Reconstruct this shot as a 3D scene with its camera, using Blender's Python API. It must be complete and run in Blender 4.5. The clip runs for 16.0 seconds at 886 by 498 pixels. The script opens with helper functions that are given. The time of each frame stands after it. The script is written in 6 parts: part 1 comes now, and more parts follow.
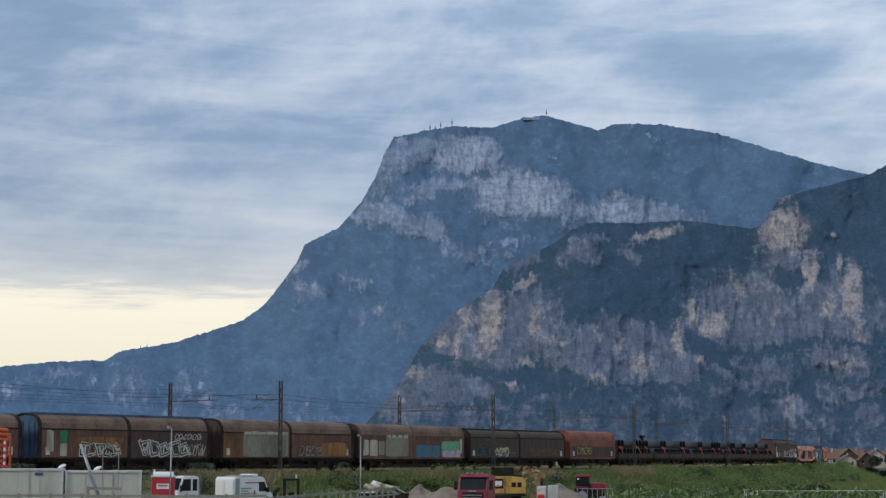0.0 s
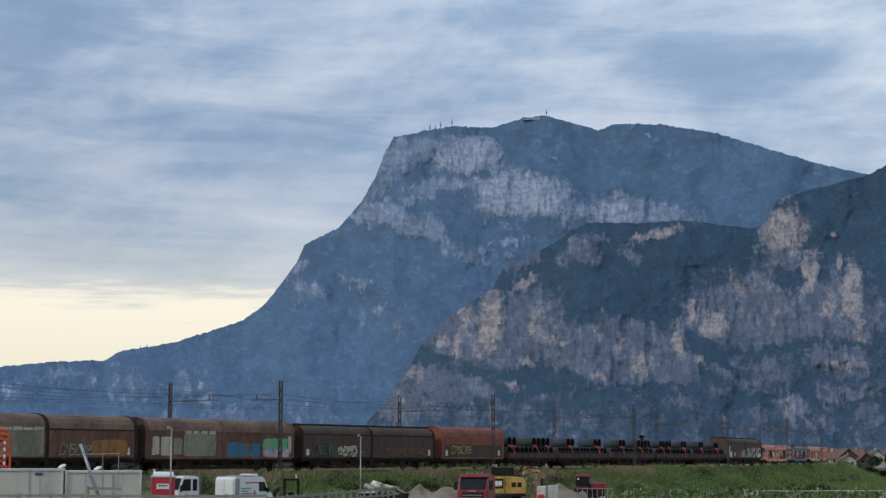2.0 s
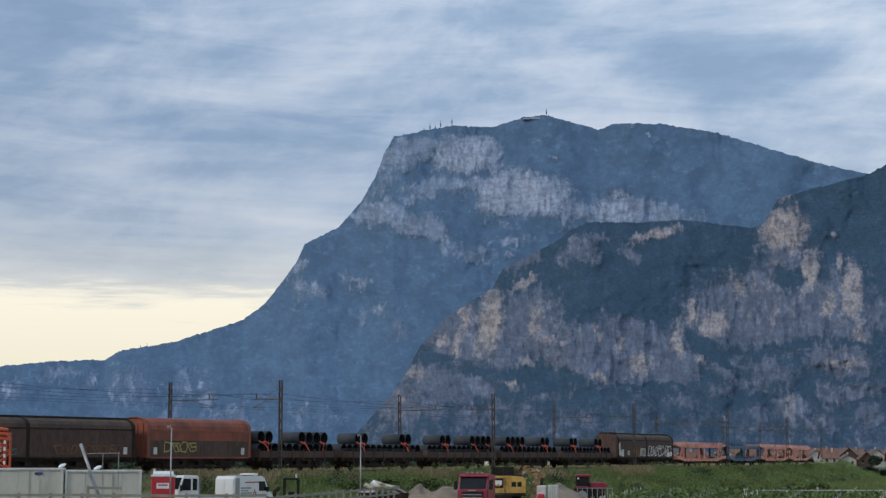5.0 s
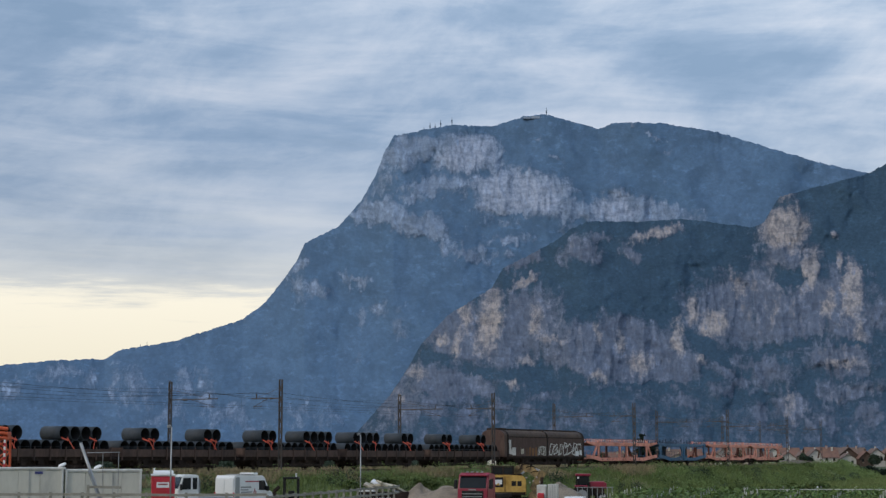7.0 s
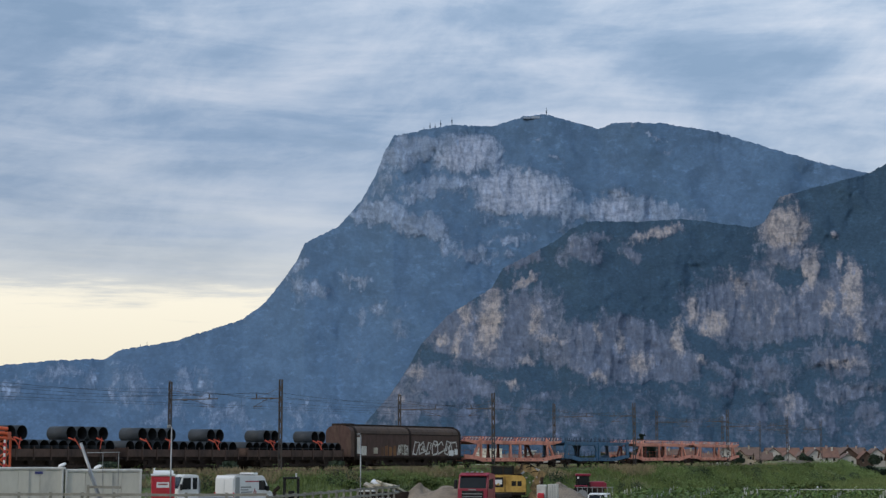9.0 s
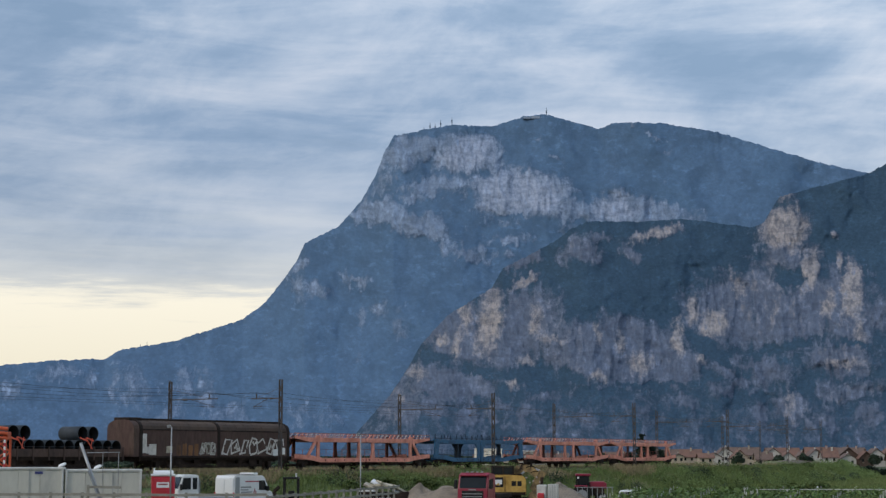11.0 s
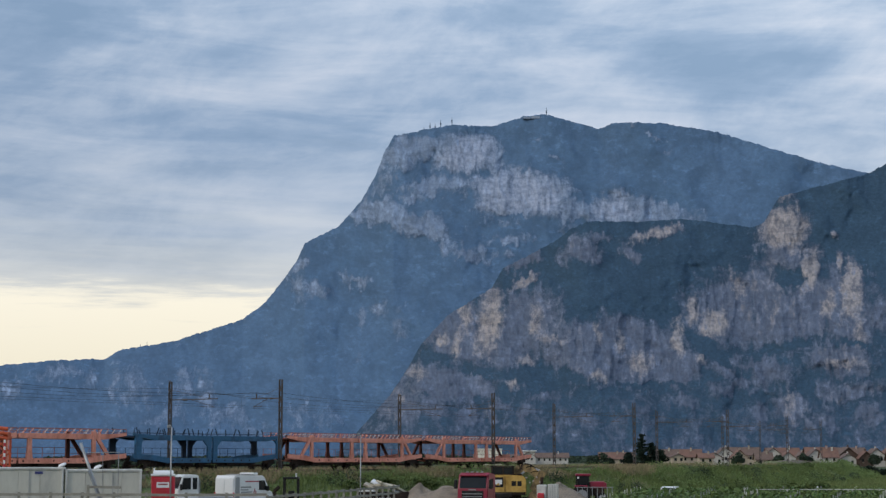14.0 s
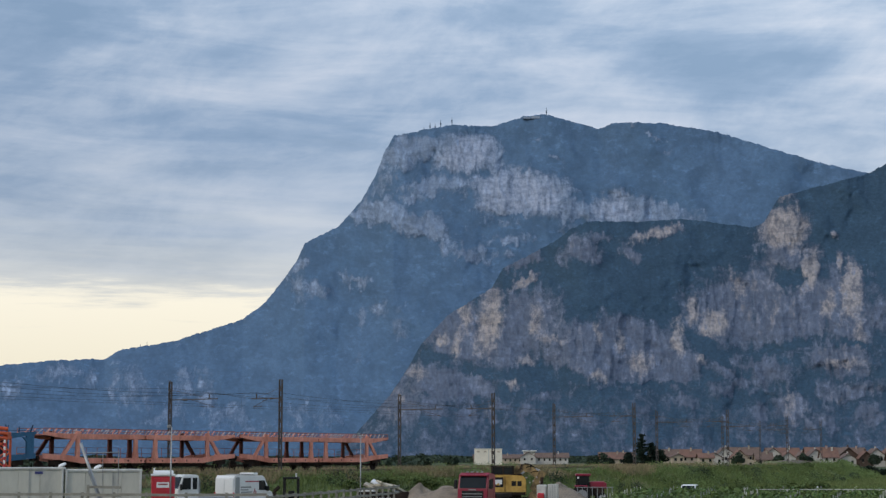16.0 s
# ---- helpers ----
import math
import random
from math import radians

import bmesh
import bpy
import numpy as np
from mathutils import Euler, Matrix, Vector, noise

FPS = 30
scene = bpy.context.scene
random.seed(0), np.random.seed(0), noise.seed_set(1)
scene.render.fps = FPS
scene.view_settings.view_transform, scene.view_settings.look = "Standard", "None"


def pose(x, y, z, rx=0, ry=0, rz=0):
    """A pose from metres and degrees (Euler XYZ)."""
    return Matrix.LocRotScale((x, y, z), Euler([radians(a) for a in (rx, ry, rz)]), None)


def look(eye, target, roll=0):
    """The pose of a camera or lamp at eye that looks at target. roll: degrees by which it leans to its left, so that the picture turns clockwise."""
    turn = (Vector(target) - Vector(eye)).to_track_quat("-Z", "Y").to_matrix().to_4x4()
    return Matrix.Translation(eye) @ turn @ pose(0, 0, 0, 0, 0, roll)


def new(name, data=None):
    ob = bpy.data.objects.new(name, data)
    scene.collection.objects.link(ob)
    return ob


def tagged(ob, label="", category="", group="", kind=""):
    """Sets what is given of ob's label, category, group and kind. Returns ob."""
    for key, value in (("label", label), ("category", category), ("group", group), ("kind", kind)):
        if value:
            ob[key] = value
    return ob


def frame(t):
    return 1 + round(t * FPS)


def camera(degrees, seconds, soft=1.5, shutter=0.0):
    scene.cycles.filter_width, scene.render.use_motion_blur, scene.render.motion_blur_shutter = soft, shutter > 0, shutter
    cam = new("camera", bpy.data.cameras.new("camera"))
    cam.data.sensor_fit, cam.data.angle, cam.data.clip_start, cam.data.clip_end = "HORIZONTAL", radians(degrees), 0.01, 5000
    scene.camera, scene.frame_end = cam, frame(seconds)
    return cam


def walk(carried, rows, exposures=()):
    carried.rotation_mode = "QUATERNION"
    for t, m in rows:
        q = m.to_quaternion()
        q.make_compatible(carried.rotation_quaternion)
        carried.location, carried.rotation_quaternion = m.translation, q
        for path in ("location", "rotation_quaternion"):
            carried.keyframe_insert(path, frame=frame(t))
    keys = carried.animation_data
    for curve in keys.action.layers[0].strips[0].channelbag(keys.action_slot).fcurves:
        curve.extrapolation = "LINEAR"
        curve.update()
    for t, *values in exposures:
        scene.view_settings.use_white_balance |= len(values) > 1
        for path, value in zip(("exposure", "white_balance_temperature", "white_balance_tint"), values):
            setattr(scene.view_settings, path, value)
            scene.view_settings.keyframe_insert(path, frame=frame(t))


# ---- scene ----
# Camera: on a tripod, eye 1.2 m above the rails; it settles by a hair between the first and second third.
EYE = 4.2
RAIL = 3.0
cam = camera(29.5, 16.0, soft=1.4)
walk(cam, [(0.0, pose(0, 0, EYE, 97.084)), (4.2, pose(0, 0, EYE, 97.084)), (4.9, pose(0, 0, EYE, 97.070)),
           (6.3, pose(0, 0, EYE, 97.04)), (7.0, pose(0, 0, EYE, 97.04)), (16.0, pose(0, 0, EYE, 97.04))])

# ---- light: an overcast evening sky, open and cream-coloured low in the west ----
world = bpy.data.worlds.new("sky")
scene.world = world
world.use_nodes = True
wt = world.node_tree
wt.nodes.clear()


def wn(kind, **kw):
    n = wt.nodes.new(kind)
    for k, v in kw.items():
        n.inputs[k].default_value = v
    return n


def wl(a, b):
    wt.links.new(a, b)


def wmath(op, a, b=None, c=None):
    n = wt.nodes.new("ShaderNodeMath")
    n.operation = op
    for i, v in enumerate((a, b, c)):
        if v is None:
            continue
        if isinstance(v, (int, float)):
            n.inputs[i].default_value = v
        else:
            wl(v, n.inputs[i])
    return n.outputs[0]


def wramp(fac, stops):
    n = wt.nodes.new("ShaderNodeValToRGB")
    r = n.color_ramp
    r.elements[0].position, r.elements[0].color = stops[0][0], (*stops[0][1], 1)
    r.elements[1].position, r.elements[1].color = stops[-1][0], (*stops[-1][1], 1)
    for p, c in stops[1:-1]:
        e = r.elements.new(p)
        e.color = (*c, 1)
    wl(fac, n.inputs[0])
    return n.outputs[0]


def wmix(fac, a, b):
    n = wt.nodes.new("ShaderNodeMix")
    n.data_type = "RGBA"
    for sock, v in ((n.inputs[0], fac), (n.inputs[6], a), (n.inputs[7], b)):
        if isinstance(v, (int, float)):
            sock.default_value = v
        elif isinstance(v, tuple):
            sock.default_value = (*v, 1)
        else:
            wl(v, sock)
    return n.outputs[2]


def build_sky():
    tc = wn("ShaderNodeTexCoord")
    sep = wn("ShaderNodeSeparateXYZ")
    wl(tc.outputs["Generated"], sep.inputs[0])
    x, y, z = sep.outputs

    def streaks(sx, sz, loc, scale, detail, rough, tilt=0.0, warp=0.0):
        # flattened cloud texture, its bands leaning by tilt
        cmb = wn("ShaderNodeCombineXYZ")
        wl(wmath("MULTIPLY_ADD", x, sx, loc[0]), cmb.inputs[0])
        wl(wmath("MULTIPLY_ADD", y, sx, loc[1]), cmb.inputs[1])
        zz = wmath("MULTIPLY_ADD", x, tilt, z)
        wl(wmath("MULTIPLY_ADD", zz, sz, loc[2]), cmb.inputs[2])
        n = wn("ShaderNodeTexNoise", Scale=scale, Detail=detail, Roughness=rough, Distortion=warp)
        wl(cmb.outputs[0], n.inputs["Vector"])
        return n.outputs["Fac"]

    broad = streaks(1.0, 3.2, (5.3, 1.7, 2.1), 4.4, 3, 0.5, -0.12, 0.3)
    fine = streaks(1.0, 2.1, (9.0, 5.0, 2.2), 9.0, 7, 0.62, -0.2, 0.3)
    wisp = streaks(1.0, 6.5, (1.0, 2.0, 6.0), 6.5, 7, 0.6, 0.03, 0.4)
    shred = streaks(1.0, 11.0, (4.0, 7.0, 3.0), 8.0, 6, 0.6, 0.0, 0.2)
    cover = wmath("ADD", wmath("MULTIPLY", broad, 0.36), wmath("ADD", wmath("MULTIPLY", fine, 0.34), wmath("MULTIPLY", wisp, 0.30)))
    deck = wramp(cover, [(0.41, (0.235, 0.345, 0.51)), (0.47, (0.30, 0.41, 0.58)), (0.53, (0.43, 0.525, 0.675)),
                         (0.60, (0.58, 0.645, 0.765))])
    # the deck brightens with height, as it thins out overhead
    high = wramp(z, [(0.10, (0.84, 0.87, 0.91)), (0.20, (1.03, 1.03, 1.03)), (0.28, (1.24, 1.21, 1.17)), (1.0, (1.3, 1.27, 1.22))])
    mul = wt.nodes.new("ShaderNodeMix")
    mul.data_type, mul.blend_type = "RGBA", "MULTIPLY"
    mul.inputs[0].default_value = 1.0
    # and it is a little thicker away to the left of the mountains
    west = wramp(wmath("MULTIPLY_ADD", x, 1.0, 0.5), [(0.22, (0.86, 0.875, 0.89)), (0.5, (1.0, 1.0, 1.0)), (0.75, (1.08, 1.07, 1.05))])
    thick = wt.nodes.new("ShaderNodeMix")
    thick.data_type, thick.blend_type = "RGBA", "MULTIPLY"
    thick.inputs[0].default_value = 1.0
    wl(deck, thick.inputs[6])
    wl(west, thick.inputs[7])
    wl(thick.outputs[2], mul.inputs[6])
    wl(high, mul.inputs[7])
    # clear band below the deck
    edge = wmath("ADD", z, wmath("MULTIPLY", wmath("SUBTRACT", shred, 0.5), 0.085))
    low = wramp(edge, [(0.088, (1, 1, 1)), (0.099, (0.55, 0.55, 0.55)), (0.125, (0.36, 0.36, 0.36)), (0.155, (0.1, 0.1, 0.1)), (0.19, (0, 0, 0))])
    cream = wramp(z, [(0.0, (0.82, 0.75, 0.60)), (0.05, (0.93, 0.86, 0.69)), (0.09, (1.02, 0.95, 0.79)), (0.13, (0.74, 0.76, 0.76))])
    sky = wt.nodes.new("ShaderNodeTexSky")
    sky.sky_type = "NISHITA"
    sky.sun_disc = False
    sky.sun_elevation, sky.sun_rotation = radians(33.5), radians(-122)
    dim = wt.nodes.new("ShaderNodeMix")
    dim.data_type, dim.blend_type = "RGBA", "MULTIPLY"
    dim.inputs[0].default_value = 1.0
    wl(sky.outputs[0], dim.inputs[6])
    dim.inputs[7].default_value = (0.1, 0.1, 0.1, 1)
    clouds = wmix(low, mul.outputs[2], cream)
    both = wmix(0.92, dim.outputs[2], clouds)
    bg = wn("ShaderNodeBackground", Strength=1.0)
    out = wn("ShaderNodeOutputWorld")
    wl(both, bg.inputs[0])
    wl(bg.outputs[0], out.inputs[0])


build_sky()
sun = new("sun", bpy.data.lights.new("sun", "SUN"))
sun.data.energy, sun.data.angle, sun.data.color = 1.3, radians(12), (1.0, 0.91, 0.80)
sun.matrix_world = look((-100, -62, 78), (0, 0, 0))
scene.view_settings.exposure = 0.0

# ---- materials ----


def mat(name, colour, rough=0.6, metal=0.0, var=0.25, scale=1.0, second=None, amount=0.5, streak=1.0, bump=0.15, spot=6.0, isl=0.0):
    """Base colour varied at two scales; second: a colour of stains, in streaks that run down where streak > 1."""
    m = bpy.data.materials.new(name)
    m.use_nodes = True
    t = m.node_tree
    b = t.nodes["Principled BSDF"]
    tc = t.nodes.new("ShaderNodeTexCoord")
    mp = t.nodes.new("ShaderNodeMapping")
    mp.inputs["Scale"].default_value = (1, 1, 1 / streak)
    t.links.new(tc.outputs["Object"], mp.inputs[0])
    n1 = t.nodes.new("ShaderNodeTexNoise")
    n1.inputs["Scale"].default_value, n1.inputs["Detail"].default_value, n1.inputs["Roughness"].default_value = scale, 5, 0.6
    n2 = t.nodes.new("ShaderNodeTexNoise")
    n2.inputs["Scale"].default_value, n2.inputs["Detail"].default_value, n2.inputs["Roughness"].default_value = scale * spot, 6, 0.65
    for n in (n1, n2):
        t.links.new(mp.outputs[0], n.inputs["Vector"])
    info = t.nodes.new("ShaderNodeObjectInfo")
    off = t.nodes.new("ShaderNodeVectorMath")
    off.operation = "ADD"
    shift = t.nodes.new("ShaderNodeMath")
    shift.operation, shift.inputs[1].default_value = "MULTIPLY", 37.0
    t.links.new(info.outputs["Random"], shift.inputs[0])
    t.links.new(tc.outputs["Object"], off.inputs[0])
    t.links.new(shift.outputs[0], off.inputs[1])
    t.links.new(off.outputs[0], mp.inputs[0])
    hsv = t.nodes.new("ShaderNodeHueSaturation")
    rng = t.nodes.new("ShaderNodeMapRange")
    rng.inputs[1].default_value, rng.inputs[2].default_value = 0.25, 0.75
    rng.inputs[3].default_value, rng.inputs[4].default_value = 1 - var, 1 + var
    t.links.new(n2.outputs[0], rng.inputs[0])
    if isl:
        geo = t.nodes.new("ShaderNodeNewGeometry")
        add = t.nodes.new("ShaderNodeMath")
        add.operation = "MULTIPLY_ADD"
        t.links.new(geo.outputs["Random Per Island"], add.inputs[0])
        add.inputs[1].default_value = isl
        t.links.new(rng.outputs[0], add.inputs[2])
        sub = t.nodes.new("ShaderNodeMath")
        sub.operation, sub.inputs[1].default_value = "SUBTRACT", isl / 2
        t.links.new(add.outputs[0], sub.inputs[0])
        t.links.new(sub.outputs[0], hsv.inputs["Value"])
    else:
        t.links.new(rng.outputs[0], hsv.inputs["Value"])
    mix = t.nodes.new("ShaderNodeMix")
    mix.data_type = "RGBA"
    mix.inputs[6].default_value = (*colour, 1)
    mix.inputs[7].default_value = (*(second or [c * 0.72 for c in colour]), 1)
    r2 = t.nodes.new("ShaderNodeMapRange")
    r2.inputs[1].default_value, r2.inputs[2].default_value = 0.62 - amount * 0.35, 0.75 - amount * 0.2
    t.links.new(n1.outputs[0], r2.inputs[0])
    t.links.new(r2.outputs[0], mix.inputs[0])
    t.links.new(mix.outputs[2], hsv.inputs["Color"])
    t.links.new(hsv.outputs[0], b.inputs["Base Color"])
    b.inputs["Roughness"].default_value, b.inputs["Metallic"].default_value = rough, metal
    if rough > 0.45:
        b.inputs["Specular IOR Level"].default_value = 0.22      # chalked, dusty surfaces
    if bump:
        bp = t.nodes.new("ShaderNodeBump")
        bp.inputs["Strength"].default_value, bp.inputs["Distance"].default_value = bump, 0.03
        t.links.new(n2.outputs[0], bp.inputs["Height"])
        t.links.new(bp.outputs[0], b.inputs["Normal"])
    return m


def mountain_mat(name, rock, buff, forest, forest2, size, rough_woods=1.0):
    """Bare limestone and woodland; the mesh's attributes 'rock' and 'buff' say where the cliffs and their lit buff
    faces are.
    """
    m = bpy.data.materials.new(name)
    m.use_nodes = True
    t = m.node_tree
    b = t.nodes["Principled BSDF"]
    b.inputs["Roughness"].default_value = 0.95
    b.inputs["Specular IOR Level"].default_value = 0.1
    face = t.nodes.new("ShaderNodeAttribute")          # metres along and up the face
    face.attribute_name = "face"

    def nz(scale, sx, sy, sz, detail=6, rough=0.62, warp=0.0):
        mp = t.nodes.new("ShaderNodeMapping")
        mp.inputs["Scale"].default_value = (sx / size, sy / size, sz / size)
        t.links.new(face.outputs["Vector"], mp.inputs[0])
        n = t.nodes.new("ShaderNodeTexNoise")
        n.inputs["Scale"].default_value, n.inputs["Detail"].default_value = scale, detail
        n.inputs["Roughness"].default_value, n.inputs["Distortion"].default_value = rough, warp
        t.links.new(mp.outputs[0], n.inputs["Vector"])
        return n.outputs[0]

    def mx(f, a, c):
        n = t.nodes.new("ShaderNodeMix")
        n.data_type = "RGBA"
        for sock, v in ((n.inputs[0], f), (n.inputs[6], a), (n.inputs[7], c)):
            if isinstance(v, tuple):
                sock.default_value = (*v, 1)
            else:
                t.links.new(v, sock)
        return n.outputs[2]

    def rg(v, a, c, lo=0.0, hi=1.0):
        n = t.nodes.new("ShaderNodeMapRange")
        for i, q in enumerate((a, c, lo, hi)):
            n.inputs[i + 1].default_value = q
        t.links.new(v, n.inputs[0])
        return n.outputs[0]

    def ma(op, a, c, d=0.0):
        n = t.nodes.new("ShaderNodeMath")
        n.operation = op
        for i, q in enumerate((a, c, d)):
            if isinstance(q, (int, float)):
                n.inputs[i].default_value = q
            else:
                t.links.new(q, n.inputs[i])
        return n.outputs[0]

    def field(attribute):
        n = t.nodes.new("ShaderNodeAttribute")
        n.attribute_name = attribute
        return n.outputs["Fac"]

    streaks = nz(62, 1.25, 0.3, 0.62, 7, 0.64, 0.5)        # water-worn columns
    beds = nz(60, 0.35, 0.1, 1.6, 5, 0.6)            # level beds of the limestone
    blocks = nz(30, 1.0, 0.3, 0.85, 8, 0.66, 0.6)
    fine = nz(150, 1.0, 0.04, 0.9, 5, 0.7)
    tone = nz(7, 1, 0.4, 0.8)
    stands = nz(26, 1, 0.4, 1.0, 7, 0.68)
    crowns = nz(120, 1, 0.4, 1.3, 4, 0.75)
    torn = ma("ADD", ma("MULTIPLY", ma("SUBTRACT", blocks, 0.5), 1.5), ma("ADD", ma("MULTIPLY", ma("SUBTRACT", streaks, 0.5), 0.5), ma("MULTIPLY", ma("SUBTRACT", fine, 0.5), 0.5)))
    edge = ma("ADD", field("rock"), ma("MULTIPLY", torn, 0.95))
    mask = rg(edge, 0.28, 0.62)
    lit_buff = rg(ma("ADD", field("buff"), ma("MULTIPLY", torn, 1.25)), 0.36, 0.95)
    # grooves darkened and ribs paled: fine shading of the relief put into colour
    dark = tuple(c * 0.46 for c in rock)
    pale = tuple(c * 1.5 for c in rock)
    rcol = mx(rg(blocks, 0.36, 0.62, 0.45, 0.0), rock, dark)
    # buff on the faces that catch light: the brightness is put into the colour
    rcol = mx(ma("MULTIPLY", rg(tone, 0.5, 0.62), rg(streaks, 0.50, 0.66, 0.0, 0.5)), rcol, buff)
    rcol = mx(lit_buff, rcol, buff)
    rcol = mx(ma("MULTIPLY", rg(streaks, 0.52, 0.64), rg(blocks, 0.46, 0.60, 0.0, 0.75)), rcol, pale)
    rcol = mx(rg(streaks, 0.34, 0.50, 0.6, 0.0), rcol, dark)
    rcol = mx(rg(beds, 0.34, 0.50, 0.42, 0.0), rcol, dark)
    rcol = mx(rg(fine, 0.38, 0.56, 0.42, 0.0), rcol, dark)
    fcol = mx(rg(tone, 0.35, 0.65), forest, forest2)
    glade = nz(46, 0.8, 0.3, 1.3, 6, 0.7)
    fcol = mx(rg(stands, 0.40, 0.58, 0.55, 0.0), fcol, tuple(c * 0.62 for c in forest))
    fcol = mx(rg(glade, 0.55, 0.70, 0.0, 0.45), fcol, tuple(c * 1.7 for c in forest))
    # gaps between crowns darkened too, shade among the trees painted in
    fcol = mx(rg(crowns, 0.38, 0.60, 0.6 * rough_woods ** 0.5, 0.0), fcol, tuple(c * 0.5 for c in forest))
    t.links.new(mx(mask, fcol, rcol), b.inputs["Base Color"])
    bp = t.nodes.new("ShaderNodeBump")
    bp.inputs["Strength"].default_value, bp.inputs["Distance"].default_value = 0.5, size * 0.005
    t.links.new(ma("ADD", ma("MULTIPLY", ma("ADD", streaks, blocks), mask), ma("ADD", ma("MULTIPLY", fine, 0.4 * rough_woods), ma("MULTIPLY", stands, 0.5 * rough_woods))), bp.inputs["Height"])
    t.links.new(bp.outputs[0], b.inputs["Normal"])
    return m


# haze of distance is put into these base colours as a blue tint
M_FAR = mountain_mat("far_limestone_and_woods_hazed", (0.215, 0.290, 0.415), (0.32, 0.375, 0.49), (0.103, 0.178, 0.290), (0.086, 0.156, 0.258), 1000, 0.35)
# nearer, so less haze, but its blue cast is painted into rock and woods
M_NEAR = mountain_mat("near_limestone_and_woods_hazed", (0.130, 0.164, 0.236), (0.36, 0.33, 0.325), (0.050, 0.097, 0.153), (0.042, 0.082, 0.131), 560)
M_GROUND = mat("meadow_soil", (0.05, 0.075, 0.035), 0.95, var=0.4, scale=0.05, second=(0.12, 0.11, 0.06), amount=0.5, spot=20, bump=0.5)
M_BANK = mat("embankment_grass", (0.112, 0.144, 0.0562), 0.95, var=0.4, scale=0.12, second=(0.2, 0.163, 0.1), amount=0.45, spot=12, bump=0.6)
M_BALLAST = mat("ballast_stone", (0.20, 0.17, 0.14), 0.95, var=0.5, scale=1.5, spot=9, bump=0.8)
M_GRASS = mat("grass_blades", (0.135, 0.18, 0.06), 0.8, var=0.3, scale=0.08, second=(0.15, 0.165, 0.065), amount=0.4, spot=10, bump=0, isl=0.5)
M_LEAF = mat("leaves", (0.125, 0.17, 0.058), 0.75, var=0.3, scale=0.3, second=(0.085, 0.12, 0.042), spot=8, bump=0, isl=0.45)
M_VINE = mat("vine_leaves", (0.115, 0.162, 0.05), 0.65, var=0.25, scale=0.2, second=(0.07, 0.14, 0.045), spot=8, bump=0, isl=0.5)
M_CONIFER = mat("conifer_needles", (0.016, 0.030, 0.020), 0.8, var=0.3, scale=0.4, spot=8, bump=0, isl=0.4)
M_HEDGE = mat("dark_hedge_leaves", (0.032, 0.052, 0.034), 0.8, var=0.3, scale=0.1, second=(0.05, 0.07, 0.045), spot=8, bump=0, isl=0.5)
M_BARK = mat("bark", (0.09, 0.07, 0.05), 0.9, scale=2)
M_DARK = mat("dark_underframe", (0.022, 0.015, 0.012), 0.8, var=0.4, scale=1.0, second=(0.05, 0.034, 0.026), amount=0.4)
M_ROOF = mat("weathered_roof", (0.213, 0.137, 0.0976), 0.7, var=0.25, scale=0.5, second=(0.128, 0.083, 0.0634), amount=0.5, spot=7)
M_ROOFD = mat("dark_weathered_roof", (0.0984, 0.0672, 0.0504), 0.7, var=0.2, scale=0.5, second=(0.066, 0.048, 0.0408), amount=0.5, spot=7)
M_BROWN = mat("brown_wagon_paint", (0.119, 0.0625, 0.05), 0.65, var=0.35, scale=0.6, second=(0.188, 0.1, 0.0625), amount=0.45, streak=3)
M_DBROWN = mat("dark_brown_wagon_paint", (0.0825, 0.05, 0.0425), 0.65, var=0.35, scale=0.6, second=(0.1, 0.0688, 0.0525), amount=0.3, streak=3)
M_RUST = mat("rust_streaked_paint", (0.23, 0.115, 0.0517), 0.8, var=0.3, scale=0.5, second=(0.0978, 0.0575, 0.0403), amount=0.5, streak=2.5)
M_GREYDOOR = mat("grey_green_door", (0.27, 0.255, 0.195), 0.65, var=0.25, scale=0.6, second=(0.16, 0.15, 0.115), amount=0.5, streak=2.5)
M_CREAM = mat("cream_patch", (0.50, 0.45, 0.35), 0.7, var=0.2, scale=1.0, second=(0.25, 0.22, 0.17), amount=0.4, streak=2)
M_REDW = mat("red_oxide_wagon_paint", (0.27, 0.085, 0.055), 0.6, var=0.2, scale=0.35, second=(0.14, 0.06, 0.045), amount=0.45, streak=2)
M_REDLOW = mat("grimy_oxide_paint", (0.105, 0.068, 0.055), 0.75, var=0.3, scale=0.5, second=(0.07, 0.05, 0.045), amount=0.5, streak=2)
M_WBLUE = mat("faded_blue_paint", (0.06, 0.11, 0.19), 0.55, var=0.25, scale=0.8, second=(0.05, 0.06, 0.075), amount=0.4)
M_FLAT = mat("brown_plank_sides", (0.0978, 0.0633, 0.0517), 0.75, var=0.3, scale=0.7, second=(0.0575, 0.0414, 0.0368), amount=0.5, streak=2)
M_PIPE = mat("dark_coated_steel_pipe", (0.050, 0.060, 0.072), 0.62, 0.0, var=0.15, scale=0.5, second=(0.04, 0.046, 0.052))
# near black: the shade inside the open pipe is painted on
M_PIPEIN = mat("pipe_inside_shade", (0.012, 0.012, 0.014), 0.9, var=0.2)
M_STRAP = mat("orange_lashing", (0.85, 0.15, 0.09), 0.5, var=0.1)
M_ORANGE = mat("faded_orange_paint", (0.78, 0.32, 0.235), 0.55, var=0.2, scale=0.7, second=(0.56, 0.20, 0.135), amount=0.5, streak=2)
